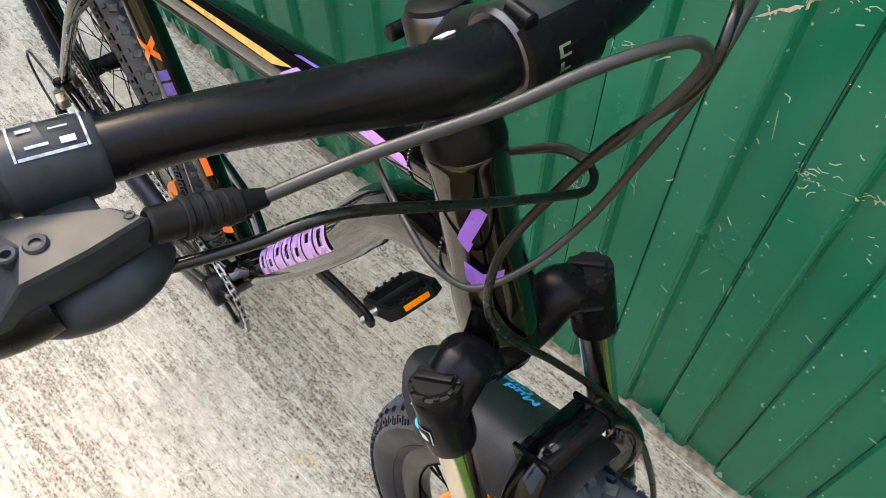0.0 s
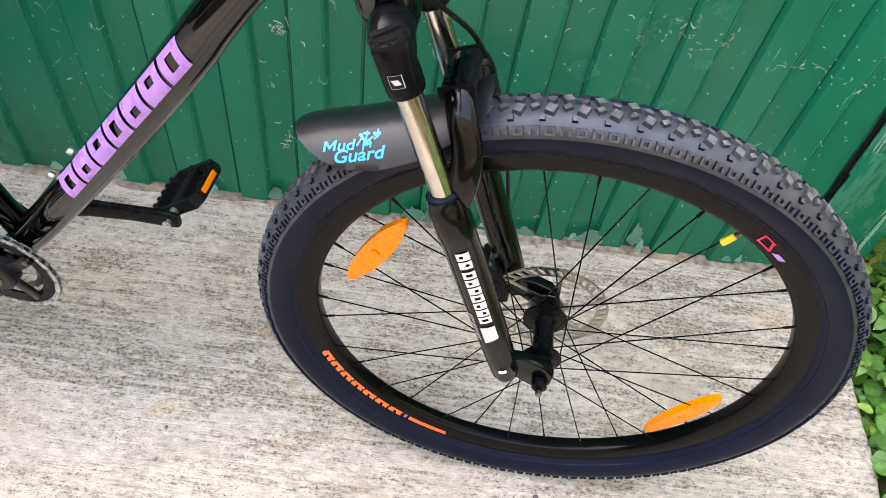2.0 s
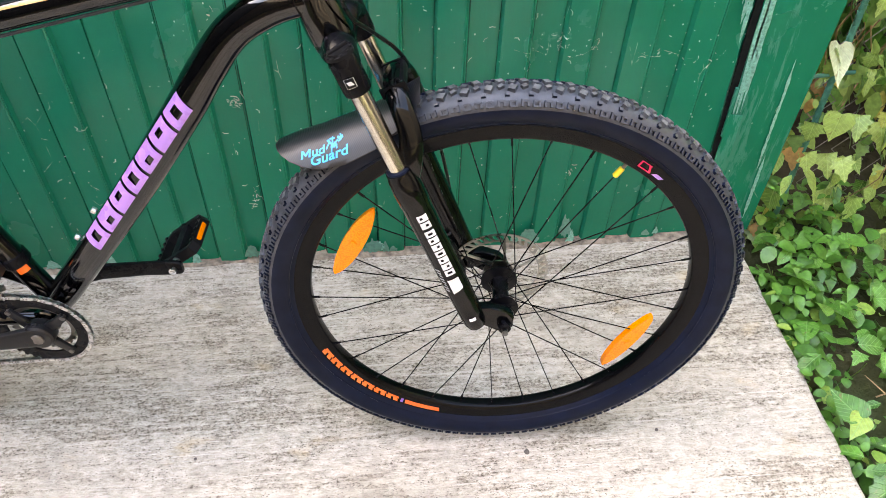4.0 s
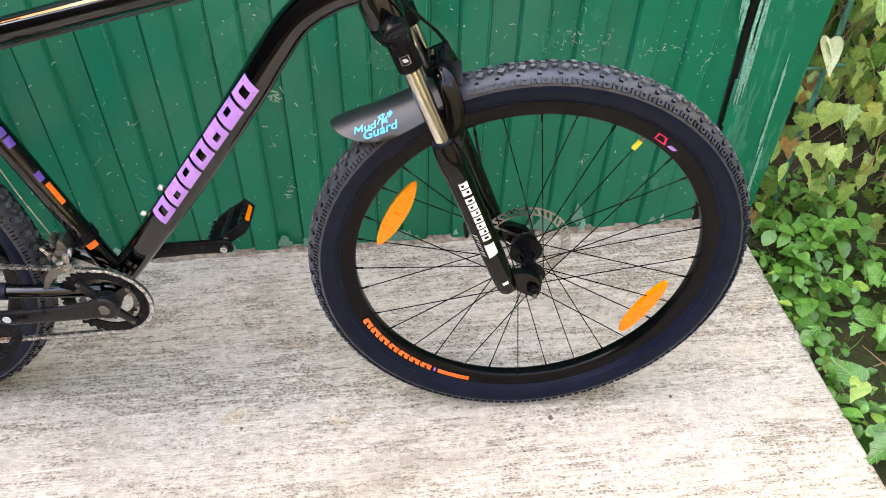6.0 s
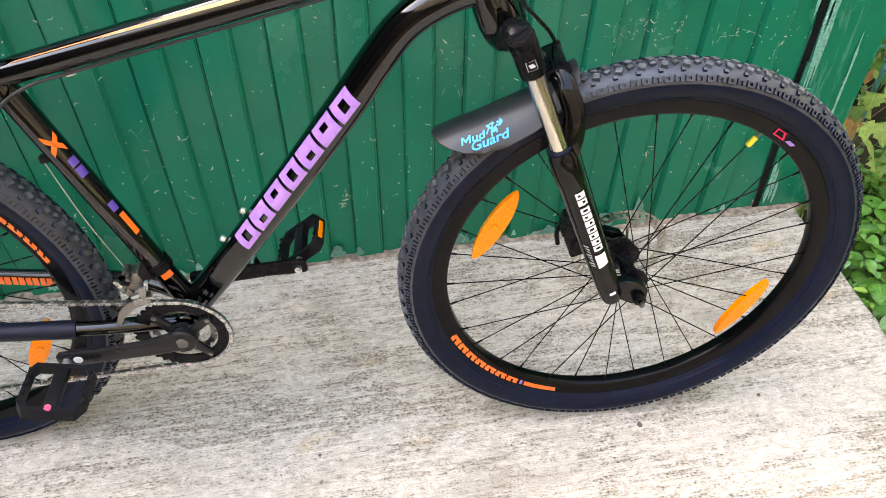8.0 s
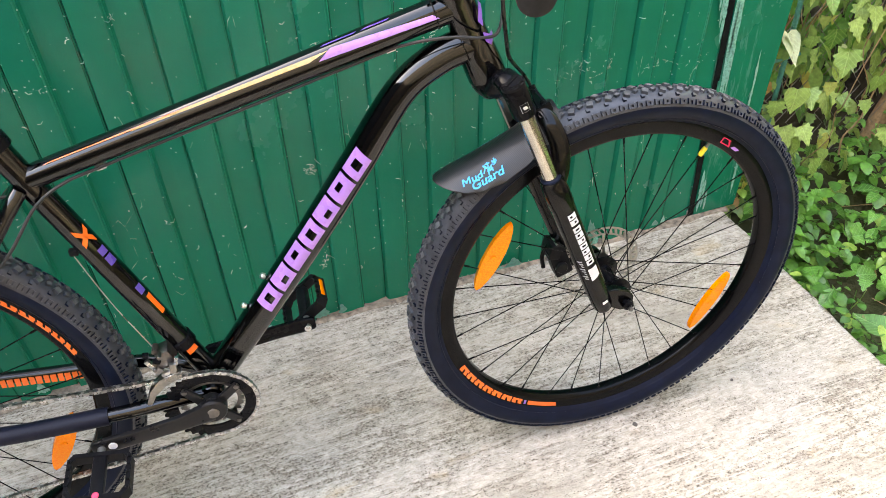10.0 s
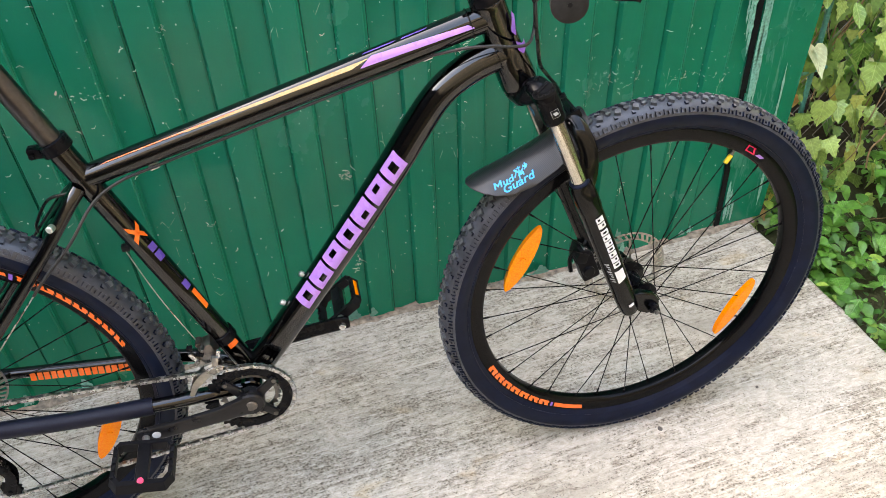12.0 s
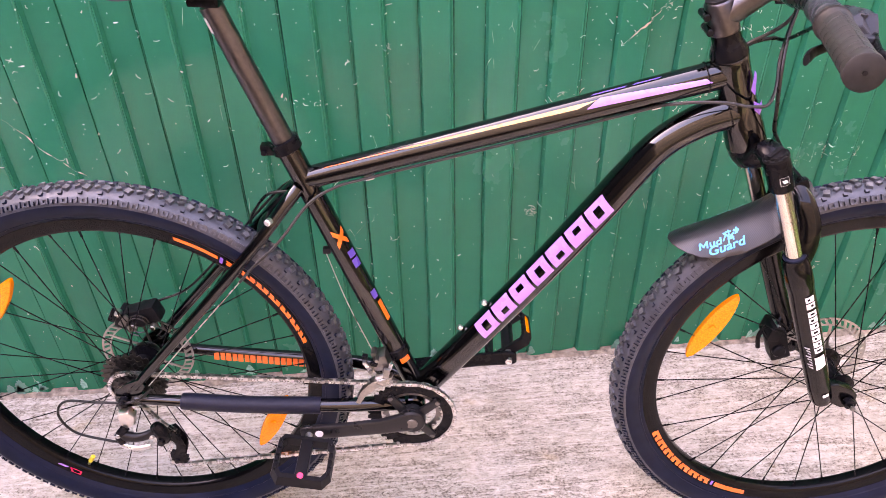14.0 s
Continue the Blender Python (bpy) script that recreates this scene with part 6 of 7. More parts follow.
# runs under the top tube to the stay, then down to the rear derailleur
cable([(0.817, -0.009, 0.857), (0.62, -0.009, 0.8035), (0.425, -0.009, 0.7500), (0.375, -0.016, 0.738), (0.335, -0.026, 0.716), (0.295, -0.050, 0.672), (0.250, -0.062, 0.630), (0.228, -0.064, 0.606)], 0.0022, GREYCABLE, "grey cable along the top tube")
cable([(0.817, 0.009, 0.857), (0.60, 0.009, 0.798), (0.43, 0.009, 0.750), (0.36, 0.026, 0.742), (0.30, 0.048, 0.715), (0.24, 0.066, 0.655), (0.10, 0.074, 0.500), (0.03, 0.066, 0.466)], 0.0022, CABLE, "black cable to the rear brake")
cable([(0.228, -0.064, 0.606), (0.136, -0.0700, 0.503), (0.050, -0.075, 0.405)], 0.0010, STEEL, "bare steel gear wire", name="wire")
cable([(0.055, -0.076, 0.402), (0.020, -0.078, 0.372), (-0.040, -0.080, 0.372), (-0.090, -0.084, 0.378), (-0.108, -0.088, 0.350), (-0.090, -0.090, 0.312), (-0.040, -0.091, 0.294), (-0.020, -0.091, 0.290)], 0.0022, CABLE, "black cable loop to the derailleur")
cable([(0.3475, -0.006, 0.620), (0.375, -0.018, 0.530), (0.410, -0.028, 0.437)], 0.0008, STEEL, "bare steel wire along the seat tube", name="wire")
bm = bmesh.new()
block(bm, (0.012, 0.010, 0.010), Matrix.Translation((0.3495, -0.004, 0.622)), 0.002)
part("cable_guide", bm, MATTE, BIKE)
cable([(0.30, 0.012, 0.716), (0.265, 0.020, 0.705), (0.235, 0.030, 0.665), (0.225, 0.045, 0.640)], 0.0022, CABLE)


# ---- marks on the fence ----
SCRATCHES = []


def ribbon(pts, width, seed, mat, name="scratch", label="", y=0.0):
    """A ragged thin film along (x, z) points on the sheet's face, following its ribs."""
    rnd = random.Random(seed)
    path = spline(pts, 6)
    bm = bmesh.new()
    prof = sheet_profile(pts[0][0] - 1, pts[0][0] + 1)
    xs, ys = [p[0] for p in prof], [p[1] for p in prof]
    SCRATCHES.append((path, width))
    rows = []
    for i, (x, z) in enumerate(path):
        a = path[min(i + 1, len(path) - 1)] - path[max(i - 1, 0)]
        n = np.array((-a[1], a[0])) / (np.linalg.norm(a) + 1e-9)
        end = min(1.0, 3.0 * min(i, len(path) - 1 - i) / len(path) + 0.15)
        w = 0.50 * width * end * rnd.uniform(0.15, 1.0) * (0.06 if rnd.random() < 0.45 else 1.0)
        j = rnd.uniform(-0.35, 0.35) * width
        row = []
        for s in (-1, 1):
            px, pz = x + n[0] * (s * w + j), z + n[1] * (s * w + j)
            row.append(bm.verts.new(V(px, WALL_Y - 0.0028 + y + float(np.interp(px, xs, ys)), pz)))
        rows.append(row)
    for a, b in zip(rows, rows[1:]):
        bm.faces.new((a[0], a[1], b[1], b[0]))
    return part(name, bm, mat, FENCE, label, smooth=0)


def patch(outline, seed, mat, y=0.0):
    """A ragged flake of other paint."""
    rnd = random.Random(seed)
    bm = bmesh.new()
    pts = spline(list(outline) + [outline[0]], 7)[:-1]
    c = sum(pts) / len(pts)
    vs = []
    for p in pts:
        q = c + (p - c) * rnd.uniform(0.72, 1.12)
        vs.append(bm.verts.new(V(q[0], WALL_Y - 0.0028 + y, q[1])))
    mid = bm.verts.new(V(c[0], WALL_Y - 0.0028 + y, c[1]))
    for a, b in zip(vs, vs[1:] + vs[:1]):
        bm.faces.new((mid, a, b))
    return part("paint_flake", bm, mat, FENCE, smooth=0)


ribbon([(0.48, 0.779), (0.517, 0.811), (0.548, 0.837)], 0.005, 0, CHIP)
ribbon([(0.556, 0.845), (0.575, 0.857), (0.606, 0.877), (0.615, 0.896)], 0.0055, 1, CHIP)
ribbon([(0.295, 1.113), (0.342, 1.088), (0.385, 1.059)], 0.0016, 2, CHIP)
ribbon([(0.818, 1.054), (0.852, 1.078), (0.887, 1.093)], 0.003, 3, CHIP)
ribbon([(0.738, 0.971), (0.761, 0.996)], 0.0045, 4, CHIP)
ribbon([(1.009, 0.889), (1.03, 0.905), (1.043, 0.925)], 0.0065, 5, CHIP)
ribbon([(1.05, 0.93), (1.06, 0.96), (1.068, 1.007)], 0.006, 6, CHIP)
ribbon([(1.091, 1.032), (1.12, 1.022), (1.155, 1.019)], 0.003, 7, PALECHIP)
ribbon([(1.124, 1.083), (1.144, 1.094)], 0.0035, 8, CHIP)
ribbon([(0.361, 0.676), (0.382, 0.692), (0.405, 0.702)], 0.0022, 9, CHIP)
ribbon([(0.848, 0.522), (0.874, 0.513), (0.89, 0.512), (0.906, 0.506)], 0.0016, 10, CHIP)
ribbon([(0.953, 0.5), (0.978, 0.507), (1.001, 0.522), (1.009, 0.528), (1.0, 0.534), (0.988, 0.533)], 0.0016, 11, CHIP)
ribbon([(1.082, 0.508), (1.111, 0.498), (1.131, 0.505), (1.173, 0.491)], 0.0014, 12, CHIP)
ribbon([(0.34, 0.214), (0.344, 0.193), (0.34, 0.175), (0.333, 0.158)], 0.0014, 13, WHITE)
ribbon([(-0.68, 0.74), (-0.623, 0.694), (-0.581, 0.646), (-0.543, 0.608), (-0.51, 0.565)], 0.0042, 14, CHIP)
ribbon([(0.596, 0.656), (0.62, 0.662), (0.66, 0.672), (0.692, 0.665)], 0.0012, 15, CHIP)
ribbon([(0.585, 0.655), (0.598, 0.662)], 0.0055, 16, CHIP)
ribbon([(0.936, 0.514), (0.939, 0.535), (0.934, 0.556)], 0.0038, 17, PALECHIP)
ribbon([(0.339, 0.418), (0.339, 0.43)], 0.0022, 18, CHIP)
ribbon([(0.999, 0.206), (0.999, 0.218)], 0.0022, 19, CHIP)
ribbon([(1.17, 0.492), (1.22, 0.487), (1.26, 0.489)], 0.0009, 20, PALECHIP)
ribbon([(0.7, 0.8), (0.73, 0.792), (0.752, 0.8)], 0.0014, 21, CHIP)
ribbon([(0.05, 0.8), (0.062, 0.79), (0.072, 0.8)], 0.0022, 22, PALECHIP)
ribbon([(-0.12, 0.7), (-0.08, 0.699), (-0.05, 0.7)], 0.001, 23, PALECHIP)
for k, out in enumerate(([(0.898, 0.018), (0.926, 0.056), (0.955, 0.032), (0.945, 0.006)], [(0.999, 0.03), (1.009, 0.094), (1.03, 0.048), (1.02, 0.02)], [(0.350, 0.012), (0.358, 0.040), (0.370, 0.020), (0.360, 0.006)], [(0.55, 0.012), (0.575, 0.05), (0.60, 0.02), (0.575, 0.004)], [(0.77, 0.01), (0.80, 0.035), (0.825, 0.012), (0.80, 0.003)])):
    patch(out, k, PALECHIP, 0.0005)
rnd = random.Random(12)
for k in range(34):
    x, z, w, h = rnd.uniform(-0.9, 1.26), 0.004 + 0.012 * rnd.random(), rnd.uniform(0.006, 0.020), rnd.uniform(0.010, 0.042)
    patch([(x - w, z), (x - 0.5 * w, z + h * 0.7), (x + 0.1 * w, z + h), (x + w, z + 0.3 * h), (x + 0.6 * w, z)], 40 + k, UNDERCOAT if k % 3 else PALECHIP, 0.0006)
# brushed pale undercoat beside the joint: long ragged strokes on the jamb and on the last sheet
rnd = random.Random(4)
for k, (x, z0, z1, w, y) in enumerate(((1.338, 0.30, 1.25, 0.0055, 0.0), (1.345, 0.33, 0.80, 0.0050, 0.0), (1.352, 0.36, 0.72, 0.0038, 0.0), (1.342, 0.62, 1.25, 0.0060, 0.0), (1.350, 0.70, 1.10, 0.0045, 0.0), (1.340, 0.02, 0.16, 0.0050, 0.0), (1.350, 0.03, 0.13, 0.0040, 0.0), (1.360, 0.02, 0.09, 0.0040, 0.0), (1.432, 0.20, 0.48, 0.0035, 0.0), (1.440, 0.05, 0.24, 0.0040, 0.0),
                                      (1.306, 0.52, 0.73, 0.0050, -0.0004), (1.298, 0.56, 0.72, 0.0040, -0.0004), (1.290, 0.60, 0.70, 0.0030, -0.0004))):
    n = 26
    bm = bmesh.new()
    rows = []
    for i in range(n + 1):
        z = z0 + (z1 - z0) * i / n
        c = x - 0.062 * z + 0.0012 * noise.noise(V(z * 14, k, 2))
        end = min(1.0, 5.0 * min(i, n - i) / n + 0.1)
        h = w * end * (0.55 + 0.6 * rnd.random())
        rows.append([bm.verts.new(V(c + g * h, (WALL_Y - 0.0012 if x > 1.33 else WALL_Y - 0.0032) + y, z)) for g in (-1, 1)])
    for a, b in zip(rows, rows[1:]):
        bm.faces.new((a[0], a[1], b[1], b[0]))
    part("paint_stroke", bm, UNDERCOAT, FENCE, smooth=0)
# flecks where the coat has chipped, scattered in drifts
rnd = random.Random(9)
fleck_meshes = []
for k in range(6):
    bm = bmesh.new()
    r = [0.5 + rnd.random() for _ in range(6)]
    bm.faces.new([bm.verts.new(V(0.0016 * q * math.cos(a * 1.047), 0, 0.0020 * q * math.sin(a * 1.047))) for a, q in enumerate(r)])
    fleck_meshes.append(finish(bm, (CHIP, PALECHIP, WHITE)[k % 3], "paint_chip", 0))
prof = sheet_profile(-3, 1.3)
pxs, pys = [p[0] for p in prof], [p[1] for p in prof]
done = 0
while done < 290:
    x, z = rnd.uniform(-0.75, 1.27), rnd.uniform(0.05, 1.2)
    if noise.noise(V(x * 3.1, z * 3.1, 4)) + 0.35 * z < rnd.uniform(-0.1, 0.55):
        continue
    o = new("paint_chip", rnd.choice(fleck_meshes))
    o.parent = FENCE
    sc = rnd.choice((0.25, 0.3, 0.4, 0.5, 0.8))
    o.matrix_basis = Matrix.Translation((x, WALL_Y - 0.0030 + float(np.interp(x, pxs, pys)), z)) @ Matrix.Rotation(rnd.uniform(0, 3), 4, "Y") @ Matrix.Diagonal((sc * rnd.choice((0.5, 1, 2.4, 3.5)), 1, sc, 1))
    done += 1
# finest slivers, too small to tell apart
vs, fs = [], []
while len(fs) < 2300:
    x, z = rnd.uniform(-0.9, 1.27), rnd.uniform(0.03, 1.3)
    if len(fs) < 700:
        # a spray of slivers round each long scratch
        path, width = rnd.choice(SCRATCHES)
        x, z = rnd.choice(path)
        x, z = x + rnd.gauss(0, 0.004 + 1.6 * width), z + rnd.gauss(0, 0.004 + 1.6 * width)
        if x > 1.27:
            continue
    elif noise.noise(V(x * 2.6, z * 2.6, 14)) + 0.45 * z < rnd.uniform(-0.2, 0.75):
        continue
    a, k = rnd.uniform(0, 6.28), rnd.choice((0.0010, 0.0014, 0.0020, 0.0034, 0.0060))
    w = rnd.uniform(0.0004, 0.0009)
    bend = rnd.uniform(-0.6, 0.6)
    row = []
    for f in (-1, 0, 1):
        cx, cz = x + f * k * math.cos(a + bend * f), z + f * k * math.sin(a + bend * f)
        for g in (-1, 1):
            px = cx - g * w * math.sin(a)
            row.append((px, WALL_Y - 0.0031 + float(np.interp(px, pxs, pys)), cz + g * w * math.cos(a)))
    b = len(vs)
    vs += row
    fs += [(b, b + 1, b + 3, b + 2), (b + 2, b + 3, b + 5, b + 4)]
me = bpy.data.meshes.new("paint_slivers")
me.from_pydata(vs, [], fs)
me.materials.append(SLIVER)
slivers = new("paint_slivers", me)
slivers.parent = FENCE
tagged(slivers, "fine pale scratches in the green paint", kind="stuff")
# crust of mortar and dirt along the foot of the sheets
bm = bmesh.new()
n = 260
rows = []
for i in range(n + 1):
    x = -3.0 + 4.44 * i / n
    h = max(0.0015, 0.004 + 0.007 * noise.noise(V(x * 7, 0, 8)) + 0.005 * noise.noise(V(x * 31, 0, 8)))
    d = 0.011 + 0.012 * noise.noise(V(x * 9, 4, 8)) + 0.006 * noise.noise(V(x * 37, 4, 8))
    rows.append([bm.verts.new(V(x, y, z)) for y, z in ((WALL_Y + 0.02, h), (WALL_Y - 0.001, h), (WALL_Y - 0.006, h * 0.75), (WALL_Y - max(0.006, d), 0.0005), (WALL_Y - max(0.006, d) , -0.004))])
for a, b in zip(rows, rows[1:]):
    for k in range(4):
        bm.faces.new((a[k], a[k + 1], b[k + 1], b[k]))
part("mortar_crust", bm, plain("dirty_mortar", (0.20, 0.165, 0.125), 0.95, 0, 0, 0.6, 70).mat, FENCE, "dirty mortar crust at the foot", smooth=60)


# ---- mesh fence and its vines beyond the slab ----
def wire_fence():
    root = thing("mesh_fence", "rusty wire mesh on a green ribbed steel post, overgrown", "fence")
    bm = bmesh.new()
    a, b = V(1.560, 0.475, -0.12), V(1.492, 0.475, 1.25)
    rod(bm, a, b, 0.0062, 12)
    d = (b - a).normalized()
    for i in range(150):
        p = a + (b - a) * (i / 150)
        m = aim(p, p + d + V(0.25, 0, 0) * (1 if i % 2 else -1))
        lathe(bm, [(0.0060, -0.0009), (0.0074, -0.0009), (0.0074, 0.0009), (0.0060, 0.0009)], 10, m=m @ Matrix.Rotation(radians(90), 4, "X"))
    part("post", bm, REBAR, root, "green painted ribbed steel rod")
    bm = bmesh.new()
    rod(bm, (1.455, 0.470, 0.405), (1.590, 0.475, 0.412), 0.0045, 10)
    part("tie_bar", bm, REBAR, root)
    step = 0.052
    for i in range(20):
        bm = bmesh.new()
        pts = []
        for k in range(30):
            x = 1.56 + i * step + (step / 2 if k % 2 else -step / 2) + 0.006 * noise.noise(V(i, k, 1))
            pts.append(V(x, 0.500 + 0.012 * noise.noise(V(x * 2, k * 0.2, 7)) + 0.10 * (x - 1.56) + (0.0015 if k % 2 else -0.0015), -0.10 + k * step * 0.9))
        tube(bm, pts, 0.0012, 5, 1)
        part("wire", bm, WIRE, root)
    return root


wire_fence()


def leaf_outline(kind):
    """Half outline (t along, w aside) of a leaf one unit long."""
    if kind == "heart":
        return [(0.0, 0.0), (-0.10, 0.16), (-0.06, 0.32), (0.10, 0.42), (0.30, 0.40), (0.55, 0.27), (0.80, 0.11), (1.0, 0.0)]
    if kind == "lobed":
        return [(0.0, 0.0), (0.02, 0.18), (-0.02, 0.38), (0.18, 0.34), (0.28, 0.50), (0.42, 0.30), (0.55, 0.34), (0.66, 0.17), (0.84, 0.12), (1.0, 0.0)]
    if kind == "oval":
        return [(0.0, 0.0), (0.10, 0.12), (0.30, 0.24), (0.52, 0.26), (0.75, 0.17), (0.92, 0.06), (1.0, 0.0)]
    return [(0.0, 0.0), (0.12, 0.22), (0.35, 0.38), (0.62, 0.38), (0.86, 0.22), (1.0, 0.0)]


def leaf_arrays(kind, curl, fold, seed):
    """Vertices and faces of one leaf along x, folded on its midrib and curling down."""
    rnd = random.Random(seed)
    half = leaf_outline(kind)
    vs, fs = [], []

    def put(t, w):
        vs.append((t, w, fold * abs(w) - curl * t * t + 0.03 * rnd.uniform(-1, 1)))
        return len(vs) - 1
    mids, left, right = [], [], []
    for t, w in half:
        mids.append(put(max(t, 0.0) if w else t, 0.0))
        if w:
            left.append(put(t, w))
            right.append(put(t, -w))
        else:
            left.append(mids[-1])
            right.append(mids[-1])
    for i in range(len(half) - 1):
        for side in (left, right):
            q = []
            for v in (mids[i], mids[i + 1], side[i + 1], side[i]):
                if v not in q:
                    q.append(v)
            if len(q) > 2:
                fs.append(q if side is right else q[::-1])
    return vs, fs


LEAVES = {}
for kind in ("heart", "lobed", "oval", "round"):
    for k in range(3):
        LEAVES[kind, k] = leaf_arrays(kind, (0.15, 0.3, 0.5)[k], (0.25, 0.1, 0.35)[k], k * 7 + len(kind))


def leaf_mesh(kind, k, mat):
    vs, fs = LEAVES[kind, k]
    me = bpy.data.meshes.new("leaf")
    me.from_pydata(vs, [], fs)
    me.materials.append(mat)
    me.shade_smooth()
    return me


def scatter(name, parent, mat, spots, label=""):
    """Many leaves joined in one mesh; spots: kind, variant, matrix."""
    vs, fs = [], []
    for kind, k, m in spots:
        v, f = LEAVES[kind, k]
        base = len(vs)
        vs += [tuple(m @ Vector(p)) for p in v]
        fs += [[base + i for i in q] for q in f]
    me = bpy.data.meshes.new(name)
    me.from_pydata(vs, [], fs)
    me.materials.append(mat)
    me.shade_smooth()
    o = new(name, me)
    o.parent = parent
    return tagged(o, label, kind="stuff")


def hang(rnd, x, y, z, size, droop=True):
    """A leaf's pose: hanging on the hedge, or spread flat over the ground."""
    if droop:
        return Matrix.Translation((x, y, z)) @ Matrix.Rotation(rnd.uniform(-2.6, -0.5), 4, "Z") @ Matrix.Rotation(rnd.uniform(0.5, 1.5), 4, "Y") @ Matrix.Rotation(rnd.uniform(-0.7, 0.7), 4, "X") @ Matrix.Scale(size, 4)
    return Matrix.Translation((x, y, z)) @ Matrix.Rotation(rnd.uniform(0, 6.28), 4, "Z") @ Matrix.Rotation(rnd.uniform(-0.35, 0.5), 4, "Y") @ Matrix.Rotation(rnd.uniform(-0.5, 0.5), 4, "X") @ Matrix.Scale(size, 4)


def hedge():
    rnd = random.Random(21)
    root = thing("vine_hedge", "tangle of yellowing green vines over the wire mesh", "hedge")
    # stems
    for i in range(46):
        x, y = rnd.uniform(1.5, 2.9), rnd.uniform(0.42, 0.85)
        p = [V(x, y, rnd.uniform(-0.1, 0.4))]
        for k in range(6):
            p.append(p[-1] + V(rnd.uniform(-0.09, 0.09), rnd.uniform(-0.05, 0.05), rnd.uniform(0.03, 0.17)))
        bm = bmesh.new()
        tube(bm, p, rnd.uniform(0.0011, 0.0028), 6, 3)
        part("stem", bm, TWIG, root)
    # slanting old branch low in the hedge
    bm = bmesh.new()
    tube(bm, [(1.95, 0.50, -0.12), (2.08, 0.56, 0.10), (2.24, 0.60, 0.34), (2.40, 0.66, 0.62)], [0.030, 0.028, 0.024, 0.018], 12, 5)
    part("old_branch", bm, TWIG, root, "bare brown branch")
    dark, pale, dry = [], [], []
    for i in range(3600):
        x = 1.455 + 1.9 * rnd.random() ** 1.2
        depth = rnd.random()
        y = 0.46 + 0.10 * (x - 1.5) + 0.70 * depth ** 2.6 + 0.05 * noise.noise(V(x * 4, 0, 3))
        z = -0.12 + 1.75 * rnd.random()
        if noise.noise(V(x * 6, y * 6, z * 6)) < 0.0:
            continue
        size = rnd.choice((0.024, 0.032, 0.042, 0.055, 0.068))
        item = (rnd.choice(("heart", "lobed", "lobed", "oval")), rnd.randrange(3), hang(rnd, x, y, z, size))
        (dry if rnd.random() < 0.05 else pale).append(item)
    # inner leaves take the darker herb colour to stand for shade within the hedge
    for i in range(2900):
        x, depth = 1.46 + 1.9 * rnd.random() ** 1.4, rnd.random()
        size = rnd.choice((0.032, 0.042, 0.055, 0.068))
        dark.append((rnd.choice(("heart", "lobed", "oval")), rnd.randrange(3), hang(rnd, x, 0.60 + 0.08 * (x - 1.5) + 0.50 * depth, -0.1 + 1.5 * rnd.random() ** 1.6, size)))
    scatter("foliage", root, LEAF_VINE, pale, "dense vine leaves")
    scatter("deep_foliage", root, LEAF_HERB, dark, "leaves deep in the hedge, darkened to stand for its shade")
    scatter("dry_foliage", root, LEAF_DRY, dry, "withered brown leaves")
    # the leaves nearest the slab, one by one
    meshes = {(k, v): leaf_mesh(k, v, LEAF_NEAR) for k in ("heart", "lobed", "oval") for v in range(3)}
    pales = {("heart", v): leaf_mesh("heart", v, LEAF_PALE) for v in range(3)}
    for i in range(300):
        x = 1.47 + 0.95 * rnd.random()
        y = 0.38 + 0.10 * (x - 1.5) + 0.12 * rnd.random()
        z = -0.06 + 1.05 * rnd.random()
        kind = rnd.choice(("heart", "lobed", "lobed", "lobed", "oval"))
        big = z > 0.36 and rnd.random() < 0.15
        if big:
            kind = "heart"
        o = new("leaf", (pales if big else meshes)[kind, rnd.randrange(3)])
        o.parent = root
        o.matrix_basis = hang(rnd, x, y, z, rnd.uniform(0.060, 0.088) if big else rnd.uniform(0.04, 0.075))
        if big:
            o.matrix_basis = o.matrix_basis @ Matrix.Diagonal((1.15, 0.78, 1, 1))
    return root


hedge()


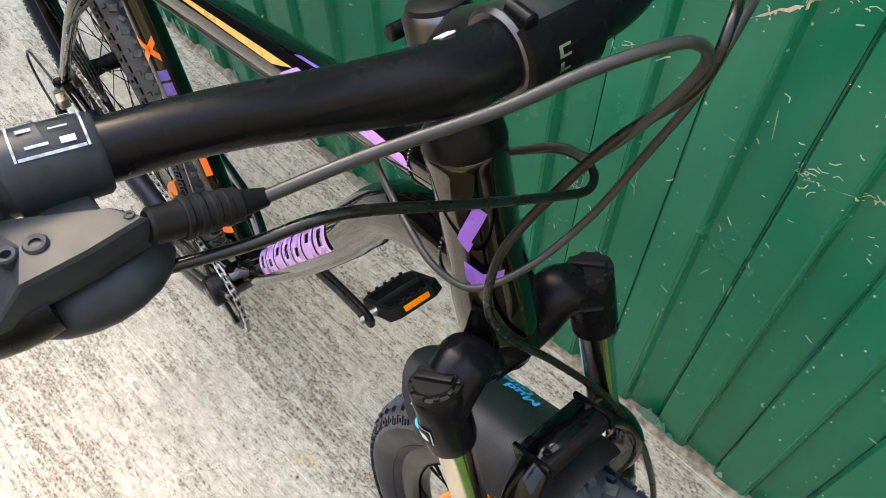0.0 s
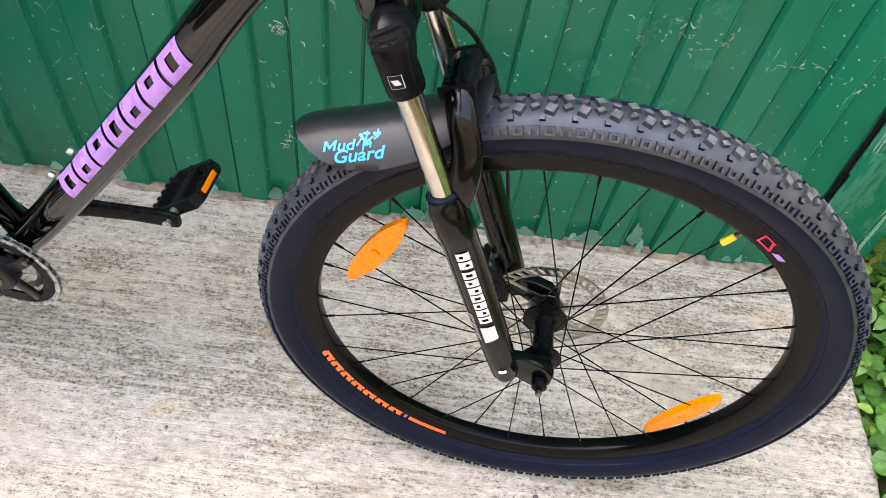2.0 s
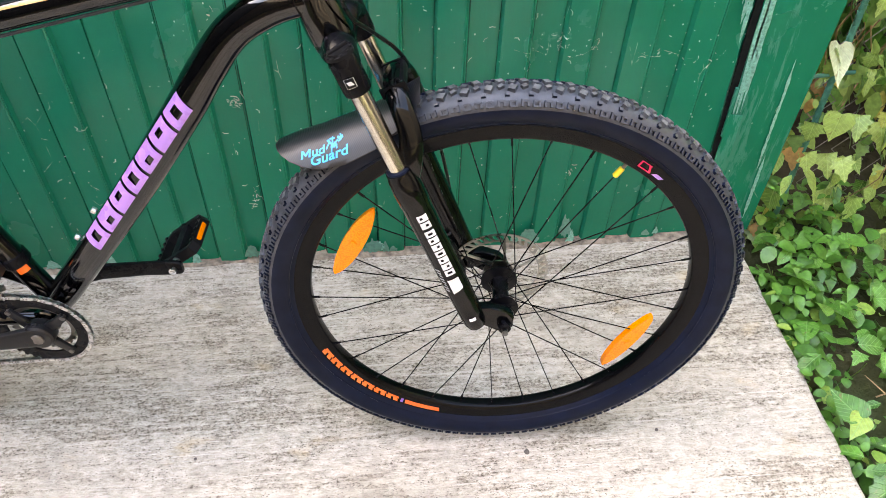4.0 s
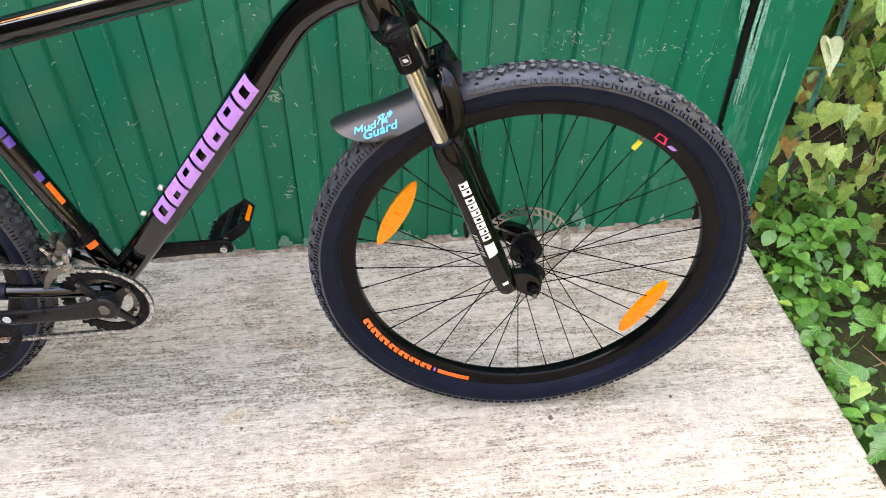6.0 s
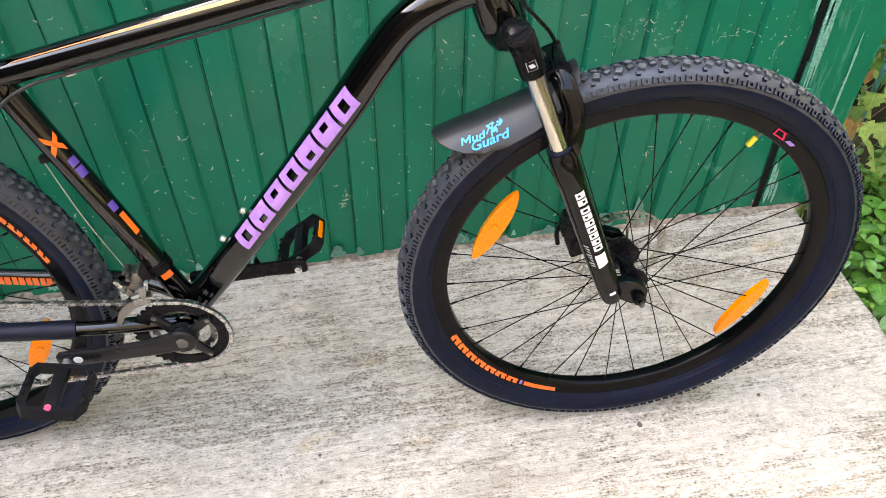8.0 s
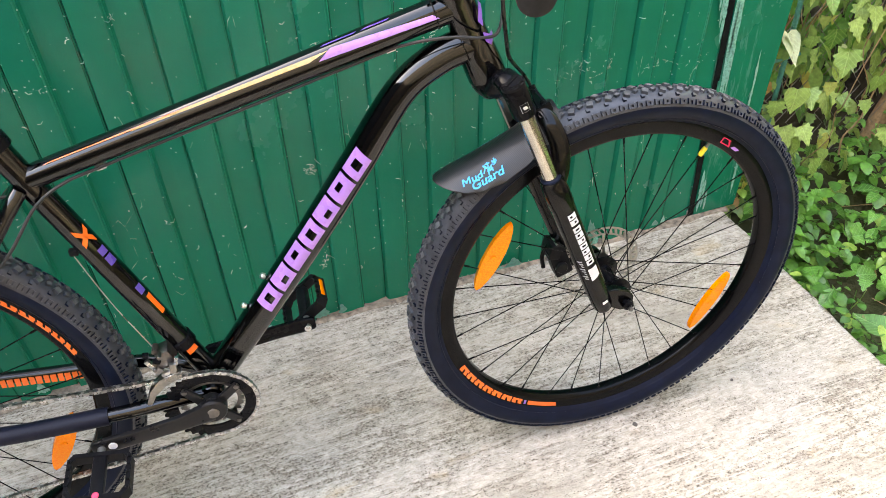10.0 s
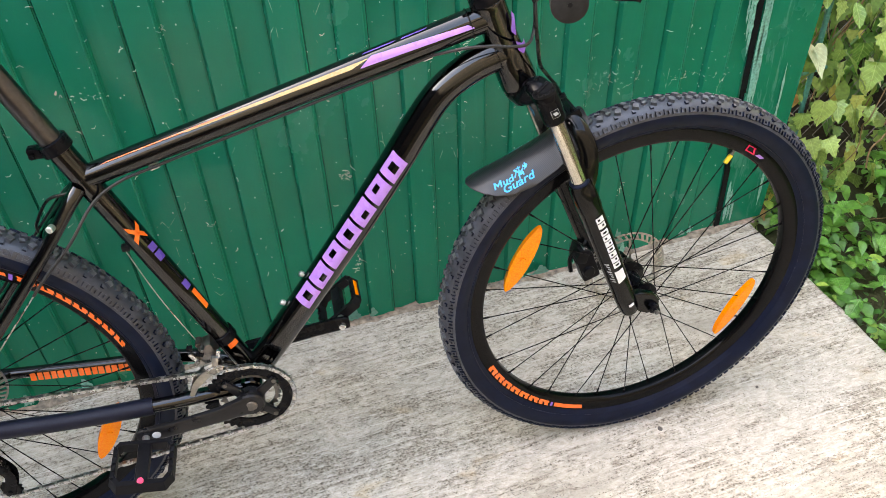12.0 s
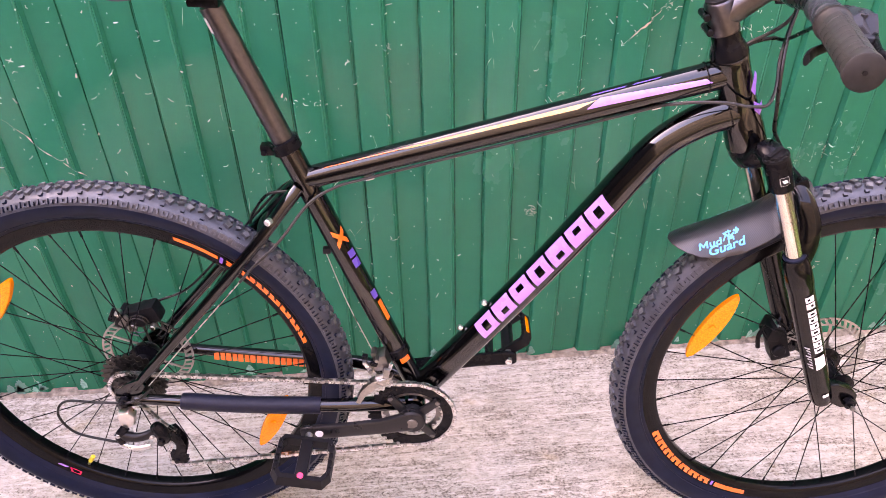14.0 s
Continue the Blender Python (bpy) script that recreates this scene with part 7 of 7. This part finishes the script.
def ground_herbs():
    rnd = random.Random(33)
    root = thing("ground_cover", "low bright green weeds along the slab edge", "weeds")
    spots = []
    for i in range(3600):
        x = 1.44 + 1.5 * rnd.random() ** 1.25
        y = -1.25 + 1.75 * rnd.random()
        base = -0.13 + 0.10 * max(0, min(1, (x - 1.5) / 0.8)) + 0.12 * max(0, min(1, (y - 0.1) / 0.6))
        lift = 0.02 + 0.11 * rnd.random() + 0.05 * max(0, noise.noise(V(x * 3, y * 3, 5)))
        if noise.noise(V(x * 6, y * 6, 2)) < -0.14:
            continue
        n = rnd.choice((1, 3, 3, 4))
        leafy = rnd.choice(("round", "round", "oval", "heart"))
        c = V(x, y, base + lift)
        turn0 = rnd.uniform(0, 6.28)
        size = rnd.choice((0.014, 0.020, 0.026, 0.034, 0.044))
        for k in range(n):
            m = Matrix.Translation(c) @ Matrix.Rotation(turn0 + 6.28 * k / n, 4, "Z") @ Matrix.Rotation(rnd.uniform(-0.25, 0.45), 4, "Y") @ Matrix.Translation((0.004, 0, 0)) @ Matrix.Scale(size, 4)
            spots.append((leafy if n > 1 else "oval", rnd.randrange(3), m))
    scatter("foliage", root, LEAF_HERB, spots, "small green weed leaves")
    meshes = {(k, v): leaf_mesh(k, v, HERB_NEAR) for k in ("heart", "round", "oval", "lobed") for v in range(3)}
    for i in range(190):
        x = 1.445 + 0.75 * rnd.random()
        y = -0.75 + 1.15 * rnd.random()
        base = 0.0 + 0.06 * rnd.random() + 0.05 * max(0, (y - 0.1))
        o = new("leaf", meshes[rnd.choice(("heart", "round", "oval", "oval", "lobed")), rnd.randrange(3)])
        o.parent = root
        o.matrix_basis = hang(rnd, x, y, base - 0.02, rnd.uniform(0.035, 0.075), False)
    for i in range(40):
        x, y = 1.46 + 0.9 * rnd.random(), -0.9 + 1.35 * rnd.random()
        p = V(x, y, -0.12)
        q = p + V(rnd.uniform(-0.05, 0.05), rnd.uniform(-0.05, 0.05), rnd.uniform(0.08, 0.18))
        bm = bmesh.new()
        tube(bm, [p, p.lerp(q, 0.5) + V(0.008, 0, 0), q], [0.0016, 0.0013, 0.0009], 5, 3)
        part("stalk", bm, LEAF_HERB, root)
    for i in range(26):
        x, y = 1.46 + 0.6 * rnd.random(), -0.6 + 1.0 * rnd.random()
        a = rnd.uniform(0, 3.14)
        d = V(math.cos(a), math.sin(a), rnd.uniform(-0.2, 0.4)) * rnd.uniform(0.04, 0.12)
        c = V(x, y, -0.06 + 0.05 * rnd.random())
        bm = bmesh.new()
        tube(bm, [c - d, c + V(0, 0, 0.008), c + d], [0.0018, 0.0016, 0.001], 5, 3)
        part("dead_stalk", bm, TWIG, root)


ground_herbs()


def pebbles():
    for i, (x, y, r) in enumerate(((0.837, -0.094, 0.0052), (1.091, -0.070, 0.0034), (0.237, -0.054, 0.0030))):
        bm = bmesh.new()
        bmesh.ops.create_icosphere(bm, subdivisions=2, radius=r)
        for v in bm.verts:
            v.co *= 1 + 0.25 * noise.noise(v.co * 220 + V(i * 5, 0, 0))
            v.co.z *= 0.62
        ob = new("pebble", finish(bm, STONE, "pebble", 50))
        ob.matrix_basis = Matrix.Translation((x, y, r * 0.5))
        tagged(ob, "small dark grey pebble lying on the concrete", "stone", "pebbles on the slab")


STONE = plain("dark_stone", (0.10, 0.085, 0.075), 0.85, 0, 0, 0.3, 200).mat
pebbles()
